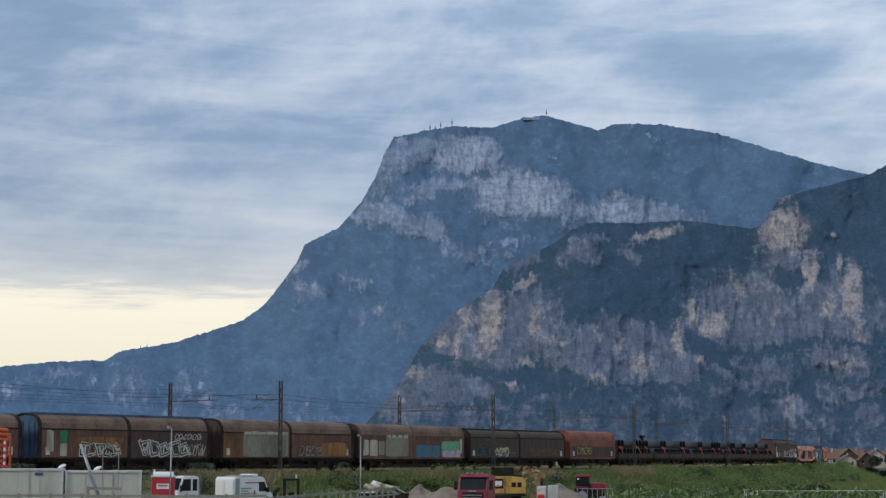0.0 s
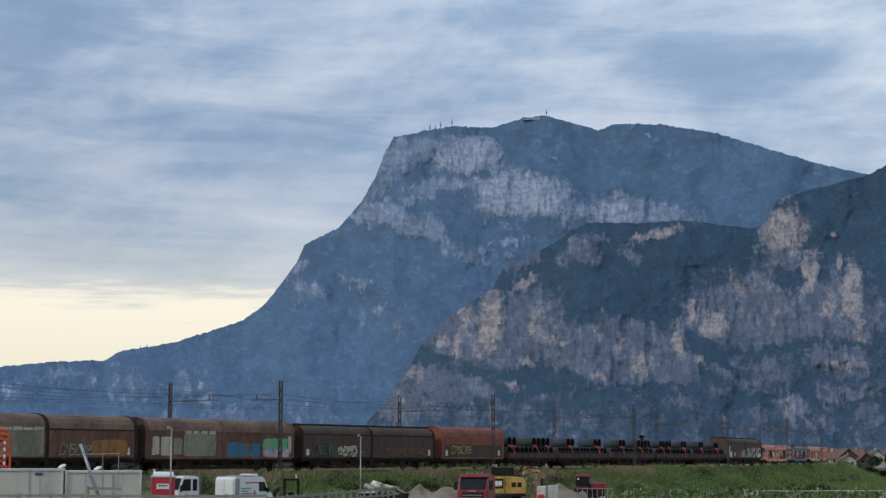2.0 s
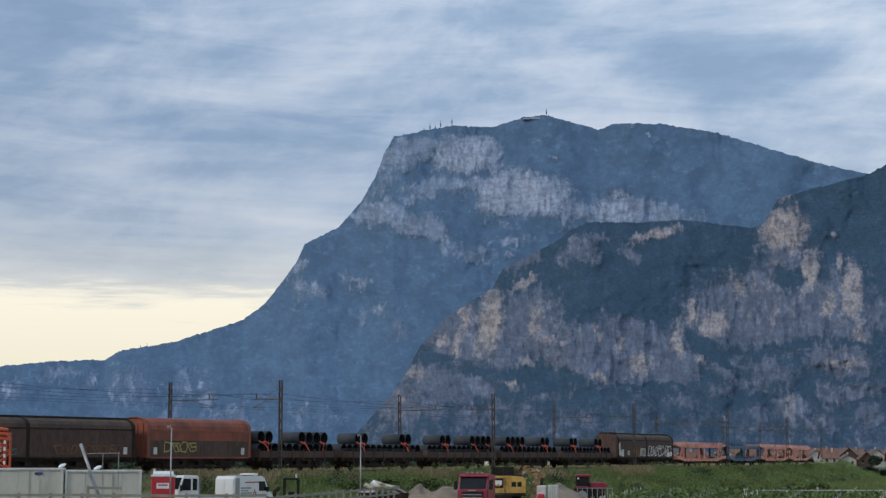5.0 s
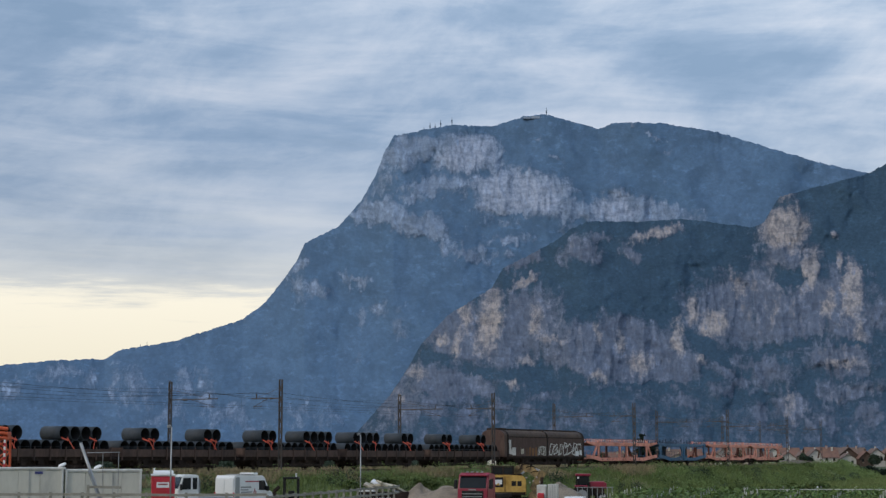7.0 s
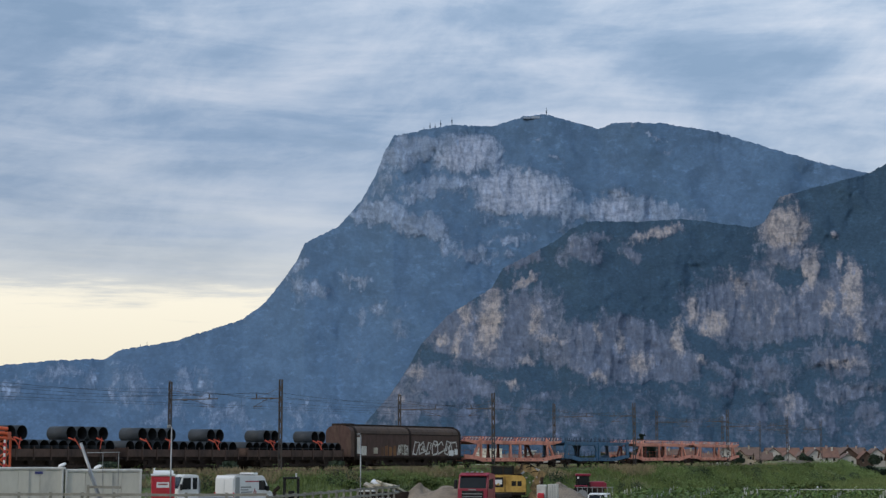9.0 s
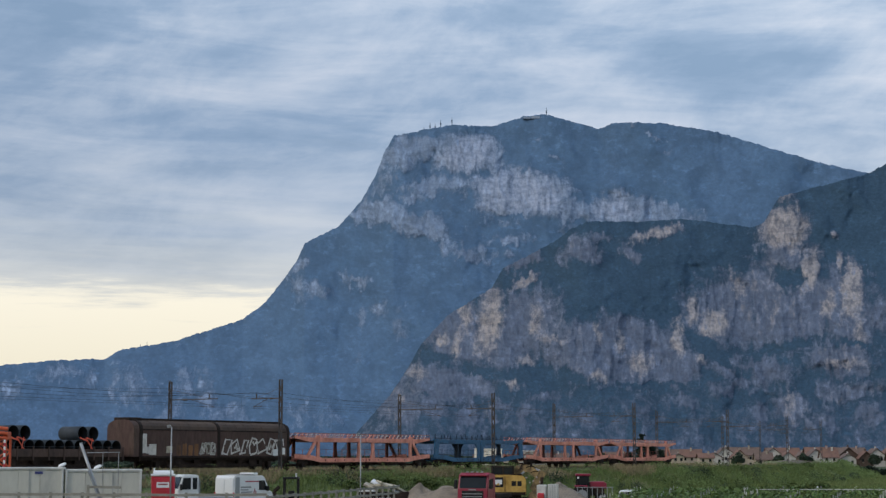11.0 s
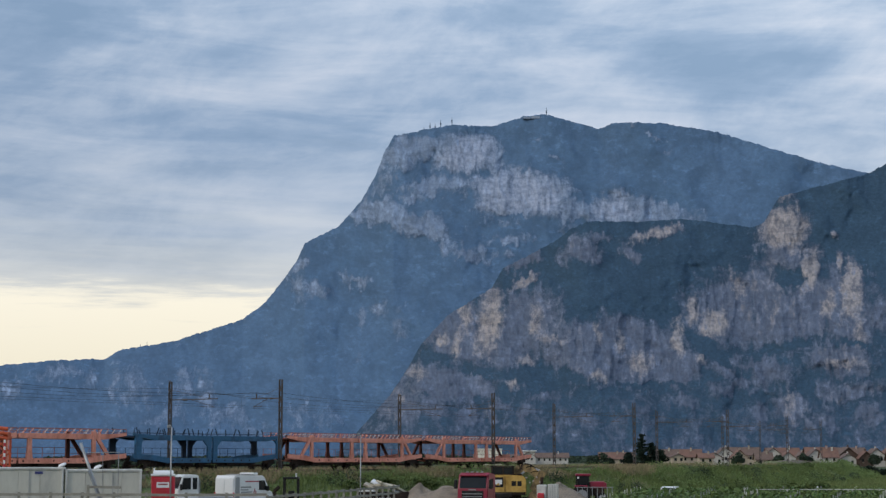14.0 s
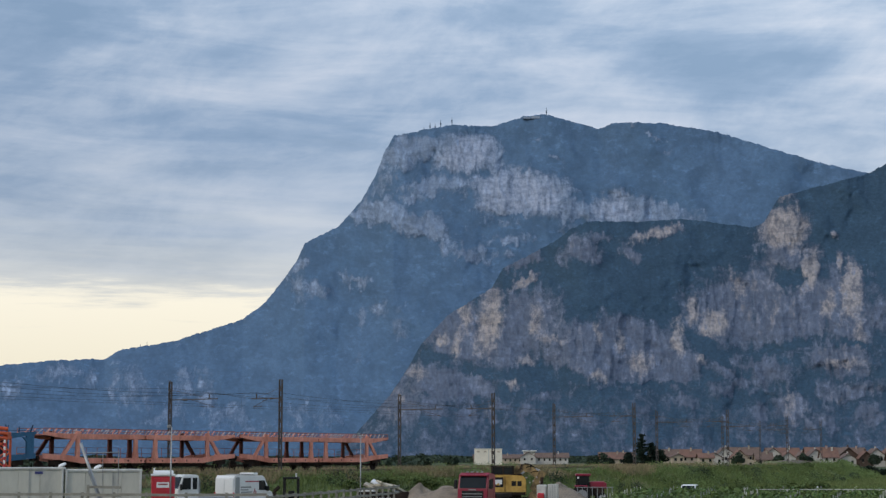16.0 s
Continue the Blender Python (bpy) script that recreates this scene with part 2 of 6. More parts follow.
# darker copy of the orange: shade of far side and decks painted in
M_ORANGE2 = mat("orange_shaded_side", (0.10, 0.03, 0.024), 0.6, var=0.2, scale=0.8)
M_CRAIL = mat("rusty_orange_rail", (0.34, 0.12, 0.09), 0.7, var=0.25, scale=1.5)
M_CBLUE = mat("carrier_blue_paint", (0.035, 0.125, 0.235), 0.5, var=0.2, scale=0.7, second=(0.03, 0.08, 0.15), amount=0.4)
# darker copy of the blue, painted-in shade; ramps and rails use it too
M_CBLUE2 = mat("carrier_blue_shaded", (0.012, 0.03, 0.06), 0.6, var=0.2)
M_CHOCK = mat("pale_galvanised_ramp", (0.50, 0.42, 0.40), 0.5, 0.2, var=0.15)
M_STEEL = mat("galvanised_steel", (0.34, 0.35, 0.36), 0.45, 0.5, var=0.15, scale=2)
M_MAST = mat("weathered_mast_steel", (0.078, 0.076, 0.078), 0.7, 0.2, var=0.2, scale=1.5, second=(0.10, 0.075, 0.06))
M_WIRE = mat("copper_wire_dark", (0.06, 0.065, 0.075), 0.6, 0.3, var=0.05)
M_RAILS = mat("rail_steel", (0.14, 0.10, 0.08), 0.5, 0.5)
M_WHITE = mat("white_paint", (0.74, 0.75, 0.75), 0.35, var=0.05, scale=1, second=(0.64, 0.65, 0.64), amount=0.3, bump=0.02)
M_LIGHT = mat("pale_graffiti_paint", (0.625, 0.6, 0.55), 0.6, var=0.2, scale=2)
M_BLACK = mat("black_plastic", (0.015, 0.015, 0.016), 0.5, var=0.1)
M_GLASS = mat("dark_window_glass", (0.012, 0.016, 0.02), 0.12, var=0.05, bump=0)
M_GLASS.node_tree.nodes["Principled BSDF"].inputs["Specular IOR Level"].default_value = 0.25

# ---- small builders ----


def obj(name, bm, material, parent=None, smooth=False):
    me = bpy.data.meshes.new(name)
    bm.to_mesh(me)
    bm.free()
    me.materials.append(material)
    if smooth:
        me.polygons.foreach_set("use_smooth", [True] * len(me.polygons))
    ob = new(name, me)
    if parent:
        ob.parent = parent
    return ob


def part(name, bm, material, parent, label="", smooth=False):
    ob = obj(name, bm, material, parent, smooth)
    if label:
        ob["label"] = label
    return ob


def pydata(name, verts, faces, material, parent=None, smooth=False):
    me = bpy.data.meshes.new(name)
    me.from_pydata(verts, [], faces)
    me.materials.append(material)
    if smooth:
        me.polygons.foreach_set("use_smooth", [True] * len(me.polygons))
    ob = new(name, me)
    if parent:
        ob.parent = parent
    return ob


def empty(name, m=None):
    ob = new(name)
    ob.empty_display_size = 0.3
    if m is not None:
        ob.matrix_basis = m
    return ob


def box(bm, x0, x1, y0, y1, z0, z1, bevel=0.0, m=None):
    v = [bm.verts.new(p) for p in ((x0, y0, z0), (x1, y0, z0), (x1, y1, z0), (x0, y1, z0), (x0, y0, z1), (x1, y0, z1), (x1, y1, z1), (x0, y1, z1))]
    fs = [bm.faces.new([v[i] for i in q]) for q in ((0, 3, 2, 1), (4, 5, 6, 7), (0, 1, 5, 4), (1, 2, 6, 5), (2, 3, 7, 6), (3, 0, 4, 7))]
    if bevel:
        es = list({e for f in fs for e in f.edges})
        r = bmesh.ops.bevel(bm, geom=es, offset=bevel, segments=2, affect="EDGES", profile=0.5)
        v = list({q for f in r["faces"] for q in f.verts} | {q for q in v if q.is_valid})
    if m is not None:
        bmesh.ops.transform(bm, matrix=m, verts=[q for q in v if q.is_valid])
    return bm


def boxes(*args, **kw):
    bm = bmesh.new()
    for a in args:
        box(bm, *a, **kw)
    return bm


def beam(bm, a, b, w, h=None):
    """A bar of section w x h from a to b."""
    a, b = Vector(a), Vector(b)
    d = b - a
    m = Matrix.Translation(a) @ d.to_track_quat("X", "Z").to_matrix().to_4x4()
    h = h or w
    box(bm, 0, d.length, -w / 2, w / 2, -h / 2, h / 2, 0, m)
    return bm


def tube(bm, a, b, r, n=10, r2=None, cap=True):
    a, b = Vector(a), Vector(b)
    d = b - a
    q = d.to_track_quat("Z", "Y").to_matrix()
    r2 = r if r2 is None else r2
    lo, hi = [], []
    for i in range(n):
        u = Vector((math.cos(math.tau * i / n), math.sin(math.tau * i / n), 0))
        lo.append(bm.verts.new(a + q @ (u * r)))
        hi.append(bm.verts.new(b + q @ (u * r2)))
    for i in range(n):
        bm.faces.new((lo[i], lo[(i + 1) % n], hi[(i + 1) % n], hi[i]))
    if cap:
        bm.faces.new(lo[::-1])
        bm.faces.new(hi)
    return bm


def sweep(bm, pts, w):
    """A thin square wire along the points, in one piece."""
    rings = []
    for x, y, z in pts:
        rings.append([bm.verts.new((x + dx, y, z + dz)) for dx, dz in ((-w / 2, -w / 2), (w / 2, -w / 2), (w / 2, w / 2), (-w / 2, w / 2))])
    for a, b in zip(rings, rings[1:]):
        for i in range(4):
            bm.faces.new((a[i], a[(i + 1) % 4], b[(i + 1) % 4], b[i]))
    return bm


def prism(bm, prof, x0, x1, closed=True):
    """Extrude a closed (y, z) outline along x."""
    a = [bm.verts.new((x0, y, z)) for y, z in prof]
    b = [bm.verts.new((x1, y, z)) for y, z in prof]
    n = len(prof)
    for i in range(n):
        bm.faces.new((a[i], b[i], b[(i + 1) % n], a[(i + 1) % n]))
    if closed:
        bm.faces.new(a[::-1])
        bm.faces.new(b)
    bmesh.ops.recalc_face_normals(bm, faces=bm.faces[:])
    return bm


def side_prism(bm, prof, y0, y1):
    """Extrude a closed (x, z) outline along y."""
    a = [bm.verts.new((x, y0, z)) for x, z in prof]
    b = [bm.verts.new((x, y1, z)) for x, z in prof]
    n = len(prof)
    for i in range(n):
        bm.faces.new((a[i], b[i], b[(i + 1) % n], a[(i + 1) % n]))
    bm.faces.new(a[::-1])
    bm.faces.new(b)
    bmesh.ops.recalc_face_normals(bm, faces=bm.faces[:])
    return bm


def value_noise(x, y, seed):
    xi, yi = np.floor(x).astype(np.int64), np.floor(y).astype(np.int64)
    fx, fy = x - xi, y - yi
    fx, fy = fx * fx * (3 - 2 * fx), fy * fy * (3 - 2 * fy)

    def h(a, b):
        n = (a * 374761393 + b * 668265263 + seed * 1442695041) & 0x7FFFFFFF
        n = ((n ^ (n >> 13)) * 1274126177) & 0x7FFFFFFF
        return ((n ^ (n >> 16)) & 0xFFFF) / 65535.0
    top = h(xi, yi) * (1 - fx) + h(xi + 1, yi) * fx
    bot = h(xi, yi + 1) * (1 - fx) + h(xi + 1, yi + 1) * fx
    return top * (1 - fy) + bot * fy


def fbm(x, y, seed, octaves=5, gain=0.5, ridged=False):
    s, a, tot = 0, 1.0, 0
    for o in range(octaves):
        n = value_noise(x * 2 ** o + o * 17.3, y * 2 ** o + o * 5.1, seed + o)
        s = s + a * (1 - abs(2 * n - 1) if ridged else n)
        tot += a
        a *= gain
    return s / tot


# ---- the line of the railway ----
# distance along the track grows away from the camera; the near edge of the wagons passes (X0, Y0) at 0 m
X0, Y0, TURN0, TURN1, TURN2 = -5.606, 160.97, 1.0169, 6.98e-4, 4.105e-6
SPEED = 14.5


def heading(s):
    s = np.clip(s, -60, 225)
    return TURN0 + TURN1 * s + TURN2 * s * s


_s = np.arange(-500, 900.01, 0.5)
_h = heading(_s)
_cx = np.concatenate([[0], np.cumsum((np.cos(_h[1:]) + np.cos(_h[:-1])) / 4)])
_cy = np.concatenate([[0], np.cumsum((np.sin(_h[1:]) + np.sin(_h[:-1])) / 4)])
_cx += X0 - _cx[1000]
_cy += Y0 - _cy[1000]


def rail_at(s, off=0.0):
    """Plan place at s metres along the line, off metres towards the camera's side of the wagons' near edge."""
    h = heading(s)
    return float(np.interp(s, _s, _cx) + np.sin(h) * off), float(np.interp(s, _s, _cy) - np.cos(h) * off)


MID = -1.45      # the near track's centre
MID2 = -5.65     # the far track's centre


def train_pose(s):
    a, b = rail_at(s - 6, MID), rail_at(s + 6, MID)
    return Matrix.Translation(((a[0] + b[0]) / 2, (a[1] + b[1]) / 2, RAIL)) @ Matrix.Rotation(math.atan2(b[1] - a[1], b[0] - a[0]), 4, "Z")


# ---- mountains ----
def lobes(features, A, E, seed, tear):
    """How far each place lies inside leaning rounded patches (bearing, height, half width, half height, lean, strength)."""
    wa = A + tear * (fbm(A * 1.5, E * 1.5, seed, 6, 0.66) - 0.5)
    we = E + tear * (fbm(A * 1.5 + 40, E * 1.5, seed + 6, 6, 0.66) - 0.5) + 0.75 * tear * (fbm(A * 6.0, E * 0.9, seed + 12, 4, 0.6) - 0.5)
    out = np.zeros_like(A)
    for a, e, ra, re, lean, strength in features:
        c, s = math.cos(radians(lean)), math.sin(radians(lean))
        u, v = (wa - a) * c + (we - e) * s, (we - e) * c - (wa - a) * s
        d = (np.abs(u / ra) ** 2.6 + np.abs(v / re) ** 2.6) ** (1 / 2.6)
        soft = min(0.9, 0.05 / min(ra, re) + 0.40)
        out = np.maximum(out, strength * np.clip(0.5 + (1.0 - d) / (2 * soft), 0, 1))
    return out


def massif(name, ridge, walls, lit_buff, ledges, bare, near, far, material, az0, az1, nx, ny, relief, seed, bumps, swell, tear, label):
    """A mountain face between its foot (near) and its crest (far): ridge gives bearing and height angle of the crest."""
    az = np.linspace(az0, az1, nx)
    crest = np.interp(az, [p[0] for p in ridge], [p[1] for p in ridge])
    jag = bumps * (fbm(az * 9, az * 0, seed + 50, 5, 0.7) - 0.5)
    w = np.concatenate([np.linspace(0, 1, ny), [1.0, 1.0, 1.0]])
    A, W = np.meshgrid(az, w)
    E = np.maximum(crest[None, :], 0.2) * W + jag[None, :] * W ** 30
    E[0, :] = -0.3
    bend = 0.5 * (fbm(A * 0.8 + 9, E * 0.8 + 3, seed + 70, 4, 0.5) - 0.5)
    turn = 0.5 * (fbm(A * 0.8 + 31, E * 0.8 + 17, seed + 75, 4, 0.5) - 0.5)
    spurs = fbm(A * 0.45 + E * 0.25 + bend, E * 0.4 - A * 0.12 + turn, seed, 4, 0.42)
    small = fbm(A * 3.0 + E, E * 2.0, seed + 20, 4, 0.55)
    R = near + (far - near) * W ** 0.85 + relief * (spurs - 0.5) * swell + relief * 0.09 * (small - 0.5)
    wooded = lobes(ledges, A, E, seed + 43, tear)
    rock = np.maximum(lobes(walls, A, E, seed + 31, tear), lobes(lit_buff, A, E, seed + 37, tear * 0.7))
    buff = lobes(lit_buff, A, E, seed + 37, tear * 0.7)
    low, high, share = bare
    rock = np.maximum(rock, share * np.clip((high - E) / (high - low), 0, 1)) * (1 - 0.95 * wooded) + 0.04
    # buttresses and gullies, beds stepping back, and the lit buff faces standing proud
    lean = A + 0.25 * (fbm(A * 0.9, E * 1.4, seed + 81, 3) - 0.5)
    pillar = fbm(lean * 2.4, E * 0.7, seed + 60, 5, 0.55, True)
    bed = fbm(A * 0.6, E * 4.5, seed + 9, 4, 0.55)
    buttress = fbm(lean * 1.1 + 7, E * 0.55, seed + 64, 4, 0.5, True)
    hold = np.clip((rock - 0.2) * 2, 0, 1)
    stand = buff.copy()
    for _ in range(24):                       # the walls swell out of the slope with no step
        for f in (hold, stand):
            f[1:-1, 1:-1] = (f[1:-1, :-2] + f[1:-1, 2:] + f[:-2, 1:-1] + f[2:, 1:-1]) / 4
    R = R - relief * hold * (0.40 * (pillar - 0.5) + 0.55 * (buttress - 0.5) + 0.16 * (bed - 0.5)) - relief * 0.12 * stand
    k = len(w) - 3
    for j, back in enumerate((60, 250, 900)):
        R[k + j] = R[k - 1] + back
    Z = EYE + R * np.tan(np.radians(E))
    for j, drop in enumerate((25, 140, 700)):
        Z[k + j] = np.maximum(Z[k - 1] - drop, -5)
    Ar = np.radians(A)
    co = np.stack([R * np.sin(Ar), R * np.cos(Ar), Z], -1).reshape(-1, 3)
    n0, n1 = A.shape
    i = np.arange((n0 - 1) * n1).reshape(n0 - 1, n1)[:, :-1].reshape(-1)
    q = np.stack([i, i + 1, i + n1 + 1, i + n1], -1)
    me = bpy.data.meshes.new(name)
    me.vertices.add(len(co))
    me.vertices.foreach_set("co", co.ravel())
    me.loops.add(q.size)
    me.loops.foreach_set("vertex_index", q.ravel())
    me.polygons.add(len(q))
    me.polygons.foreach_set("loop_start", np.arange(0, q.size, 4))
    me.update(calc_edges=True)
    for attribute, values in (("rock", rock), ("buff", buff)):
        me.attributes.new(attribute, "FLOAT", "POINT").data.foreach_set("value", values.ravel().astype(np.float32))
    mean = (near + far) / 2
    along_face = np.stack([np.radians(A) * mean, R * 0.2, np.radians(E) * mean], -1).astype(np.float32)
    me.attributes.new("face", "FLOAT_VECTOR", "POINT").data.foreach_set("vector", along_face.ravel())
    me.materials.append(material)
    me.polygons.foreach_set("use_smooth", [True] * len(me.polygons))
    return tagged(new(name, me), label, "mountain", kind="structure")


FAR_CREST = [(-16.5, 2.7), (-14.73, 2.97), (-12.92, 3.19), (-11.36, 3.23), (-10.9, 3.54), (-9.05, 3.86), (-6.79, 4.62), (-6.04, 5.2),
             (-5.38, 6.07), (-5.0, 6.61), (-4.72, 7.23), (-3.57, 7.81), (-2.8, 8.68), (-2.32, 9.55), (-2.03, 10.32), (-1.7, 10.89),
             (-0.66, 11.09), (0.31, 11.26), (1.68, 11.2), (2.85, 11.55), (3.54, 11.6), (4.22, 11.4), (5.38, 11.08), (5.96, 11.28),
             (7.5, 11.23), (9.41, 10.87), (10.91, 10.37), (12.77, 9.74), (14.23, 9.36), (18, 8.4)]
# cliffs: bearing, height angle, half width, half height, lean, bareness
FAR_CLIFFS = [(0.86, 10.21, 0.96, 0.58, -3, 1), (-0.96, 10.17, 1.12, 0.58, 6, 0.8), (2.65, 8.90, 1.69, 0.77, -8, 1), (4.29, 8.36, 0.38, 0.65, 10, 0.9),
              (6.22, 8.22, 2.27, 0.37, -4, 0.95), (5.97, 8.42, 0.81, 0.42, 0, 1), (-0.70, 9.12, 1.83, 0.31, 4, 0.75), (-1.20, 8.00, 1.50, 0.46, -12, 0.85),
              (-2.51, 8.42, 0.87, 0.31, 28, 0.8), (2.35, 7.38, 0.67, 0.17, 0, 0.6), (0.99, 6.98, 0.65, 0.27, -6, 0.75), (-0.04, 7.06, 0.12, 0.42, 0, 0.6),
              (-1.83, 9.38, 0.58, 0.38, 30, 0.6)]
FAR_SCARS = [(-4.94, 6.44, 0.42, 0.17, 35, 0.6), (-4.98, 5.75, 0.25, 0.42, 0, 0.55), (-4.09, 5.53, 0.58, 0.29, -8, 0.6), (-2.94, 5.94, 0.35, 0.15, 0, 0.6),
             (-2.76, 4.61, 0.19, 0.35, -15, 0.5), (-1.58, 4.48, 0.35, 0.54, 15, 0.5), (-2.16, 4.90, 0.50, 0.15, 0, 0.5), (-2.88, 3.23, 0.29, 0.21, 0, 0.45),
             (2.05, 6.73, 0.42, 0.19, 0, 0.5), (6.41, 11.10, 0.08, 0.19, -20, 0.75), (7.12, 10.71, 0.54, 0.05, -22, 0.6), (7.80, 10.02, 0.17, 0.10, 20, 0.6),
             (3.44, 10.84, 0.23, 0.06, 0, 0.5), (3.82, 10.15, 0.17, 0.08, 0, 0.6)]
# low bareness here also stands in for thicker haze at the foot
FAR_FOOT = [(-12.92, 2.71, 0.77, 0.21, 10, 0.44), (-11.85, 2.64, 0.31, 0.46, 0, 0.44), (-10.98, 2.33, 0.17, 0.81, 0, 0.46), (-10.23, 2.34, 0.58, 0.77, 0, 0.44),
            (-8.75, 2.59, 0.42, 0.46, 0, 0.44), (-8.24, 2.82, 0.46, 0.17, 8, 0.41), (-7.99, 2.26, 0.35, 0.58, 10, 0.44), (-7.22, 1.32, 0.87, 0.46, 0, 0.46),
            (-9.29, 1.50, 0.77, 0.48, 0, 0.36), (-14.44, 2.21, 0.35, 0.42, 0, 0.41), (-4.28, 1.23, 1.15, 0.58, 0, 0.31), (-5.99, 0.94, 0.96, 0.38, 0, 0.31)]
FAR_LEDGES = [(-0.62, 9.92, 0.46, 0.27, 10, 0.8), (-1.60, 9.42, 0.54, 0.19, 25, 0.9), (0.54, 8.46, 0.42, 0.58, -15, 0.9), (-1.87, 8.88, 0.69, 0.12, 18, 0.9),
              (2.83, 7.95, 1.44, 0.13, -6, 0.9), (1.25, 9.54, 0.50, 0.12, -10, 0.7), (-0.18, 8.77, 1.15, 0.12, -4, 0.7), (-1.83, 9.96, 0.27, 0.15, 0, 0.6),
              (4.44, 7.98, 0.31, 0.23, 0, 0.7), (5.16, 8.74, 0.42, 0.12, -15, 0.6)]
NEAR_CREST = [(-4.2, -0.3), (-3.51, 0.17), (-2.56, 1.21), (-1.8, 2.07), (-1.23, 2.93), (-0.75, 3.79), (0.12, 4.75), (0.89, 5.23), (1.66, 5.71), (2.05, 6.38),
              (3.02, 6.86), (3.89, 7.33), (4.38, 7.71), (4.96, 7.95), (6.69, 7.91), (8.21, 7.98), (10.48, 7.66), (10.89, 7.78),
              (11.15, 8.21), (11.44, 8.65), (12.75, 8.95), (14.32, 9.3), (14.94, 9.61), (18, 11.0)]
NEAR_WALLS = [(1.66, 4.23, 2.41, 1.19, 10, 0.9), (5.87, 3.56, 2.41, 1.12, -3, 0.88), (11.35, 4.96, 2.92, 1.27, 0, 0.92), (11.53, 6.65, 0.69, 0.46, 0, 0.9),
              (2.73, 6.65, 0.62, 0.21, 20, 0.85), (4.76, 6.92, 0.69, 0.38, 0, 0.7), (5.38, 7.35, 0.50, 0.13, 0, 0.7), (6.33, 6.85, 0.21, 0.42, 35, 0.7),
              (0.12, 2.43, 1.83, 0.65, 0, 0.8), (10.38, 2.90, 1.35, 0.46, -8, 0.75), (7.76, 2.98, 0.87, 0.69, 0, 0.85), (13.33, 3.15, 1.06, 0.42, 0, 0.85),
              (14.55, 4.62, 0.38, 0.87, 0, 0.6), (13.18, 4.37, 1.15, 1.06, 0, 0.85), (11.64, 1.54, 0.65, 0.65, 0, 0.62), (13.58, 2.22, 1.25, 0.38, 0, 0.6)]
# rock faces that catch the light, put in as buff colour
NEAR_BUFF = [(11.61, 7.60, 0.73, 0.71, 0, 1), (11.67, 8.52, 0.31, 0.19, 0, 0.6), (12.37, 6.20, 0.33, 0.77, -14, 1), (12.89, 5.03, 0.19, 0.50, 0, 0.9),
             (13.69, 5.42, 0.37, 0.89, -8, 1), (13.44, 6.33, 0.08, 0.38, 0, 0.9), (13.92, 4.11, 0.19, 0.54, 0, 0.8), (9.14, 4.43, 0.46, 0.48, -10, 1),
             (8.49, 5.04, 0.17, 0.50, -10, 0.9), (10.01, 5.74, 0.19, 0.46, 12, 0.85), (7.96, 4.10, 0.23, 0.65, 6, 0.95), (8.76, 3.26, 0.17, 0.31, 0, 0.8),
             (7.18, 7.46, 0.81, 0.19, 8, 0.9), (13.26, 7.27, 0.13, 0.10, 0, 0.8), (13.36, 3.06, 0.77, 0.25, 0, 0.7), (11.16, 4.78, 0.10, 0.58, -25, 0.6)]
NEAR_LIT_BUFF = [(2.86, 5.92, 0.48, 0.17, 28, 1), (1.58, 4.50, 0.38, 1.19, -9, 1), (0.73, 4.81, 0.21, 0.50, 0, 0.95), (0.54, 3.81, 0.17, 0.42, 0, 0.9),
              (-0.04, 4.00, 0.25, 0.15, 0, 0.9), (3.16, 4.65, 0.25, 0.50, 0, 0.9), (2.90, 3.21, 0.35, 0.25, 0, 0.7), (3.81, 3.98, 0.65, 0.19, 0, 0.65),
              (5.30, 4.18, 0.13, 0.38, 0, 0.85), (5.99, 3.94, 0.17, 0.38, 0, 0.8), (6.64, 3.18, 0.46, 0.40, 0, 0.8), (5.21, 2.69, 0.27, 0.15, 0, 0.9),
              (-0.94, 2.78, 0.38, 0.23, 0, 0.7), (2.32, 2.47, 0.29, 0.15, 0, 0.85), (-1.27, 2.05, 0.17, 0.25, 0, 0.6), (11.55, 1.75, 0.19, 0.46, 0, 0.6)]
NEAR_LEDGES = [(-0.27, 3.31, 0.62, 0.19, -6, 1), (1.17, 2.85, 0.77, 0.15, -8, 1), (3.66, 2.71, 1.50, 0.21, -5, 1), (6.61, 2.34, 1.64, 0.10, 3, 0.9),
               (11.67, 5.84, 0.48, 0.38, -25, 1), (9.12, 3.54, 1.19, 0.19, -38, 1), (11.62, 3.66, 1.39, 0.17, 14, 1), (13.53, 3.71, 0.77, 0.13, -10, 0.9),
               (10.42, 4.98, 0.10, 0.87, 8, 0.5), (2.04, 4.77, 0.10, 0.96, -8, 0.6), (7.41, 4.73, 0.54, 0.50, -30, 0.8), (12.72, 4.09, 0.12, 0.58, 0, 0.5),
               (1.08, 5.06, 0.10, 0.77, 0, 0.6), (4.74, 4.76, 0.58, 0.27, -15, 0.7)]
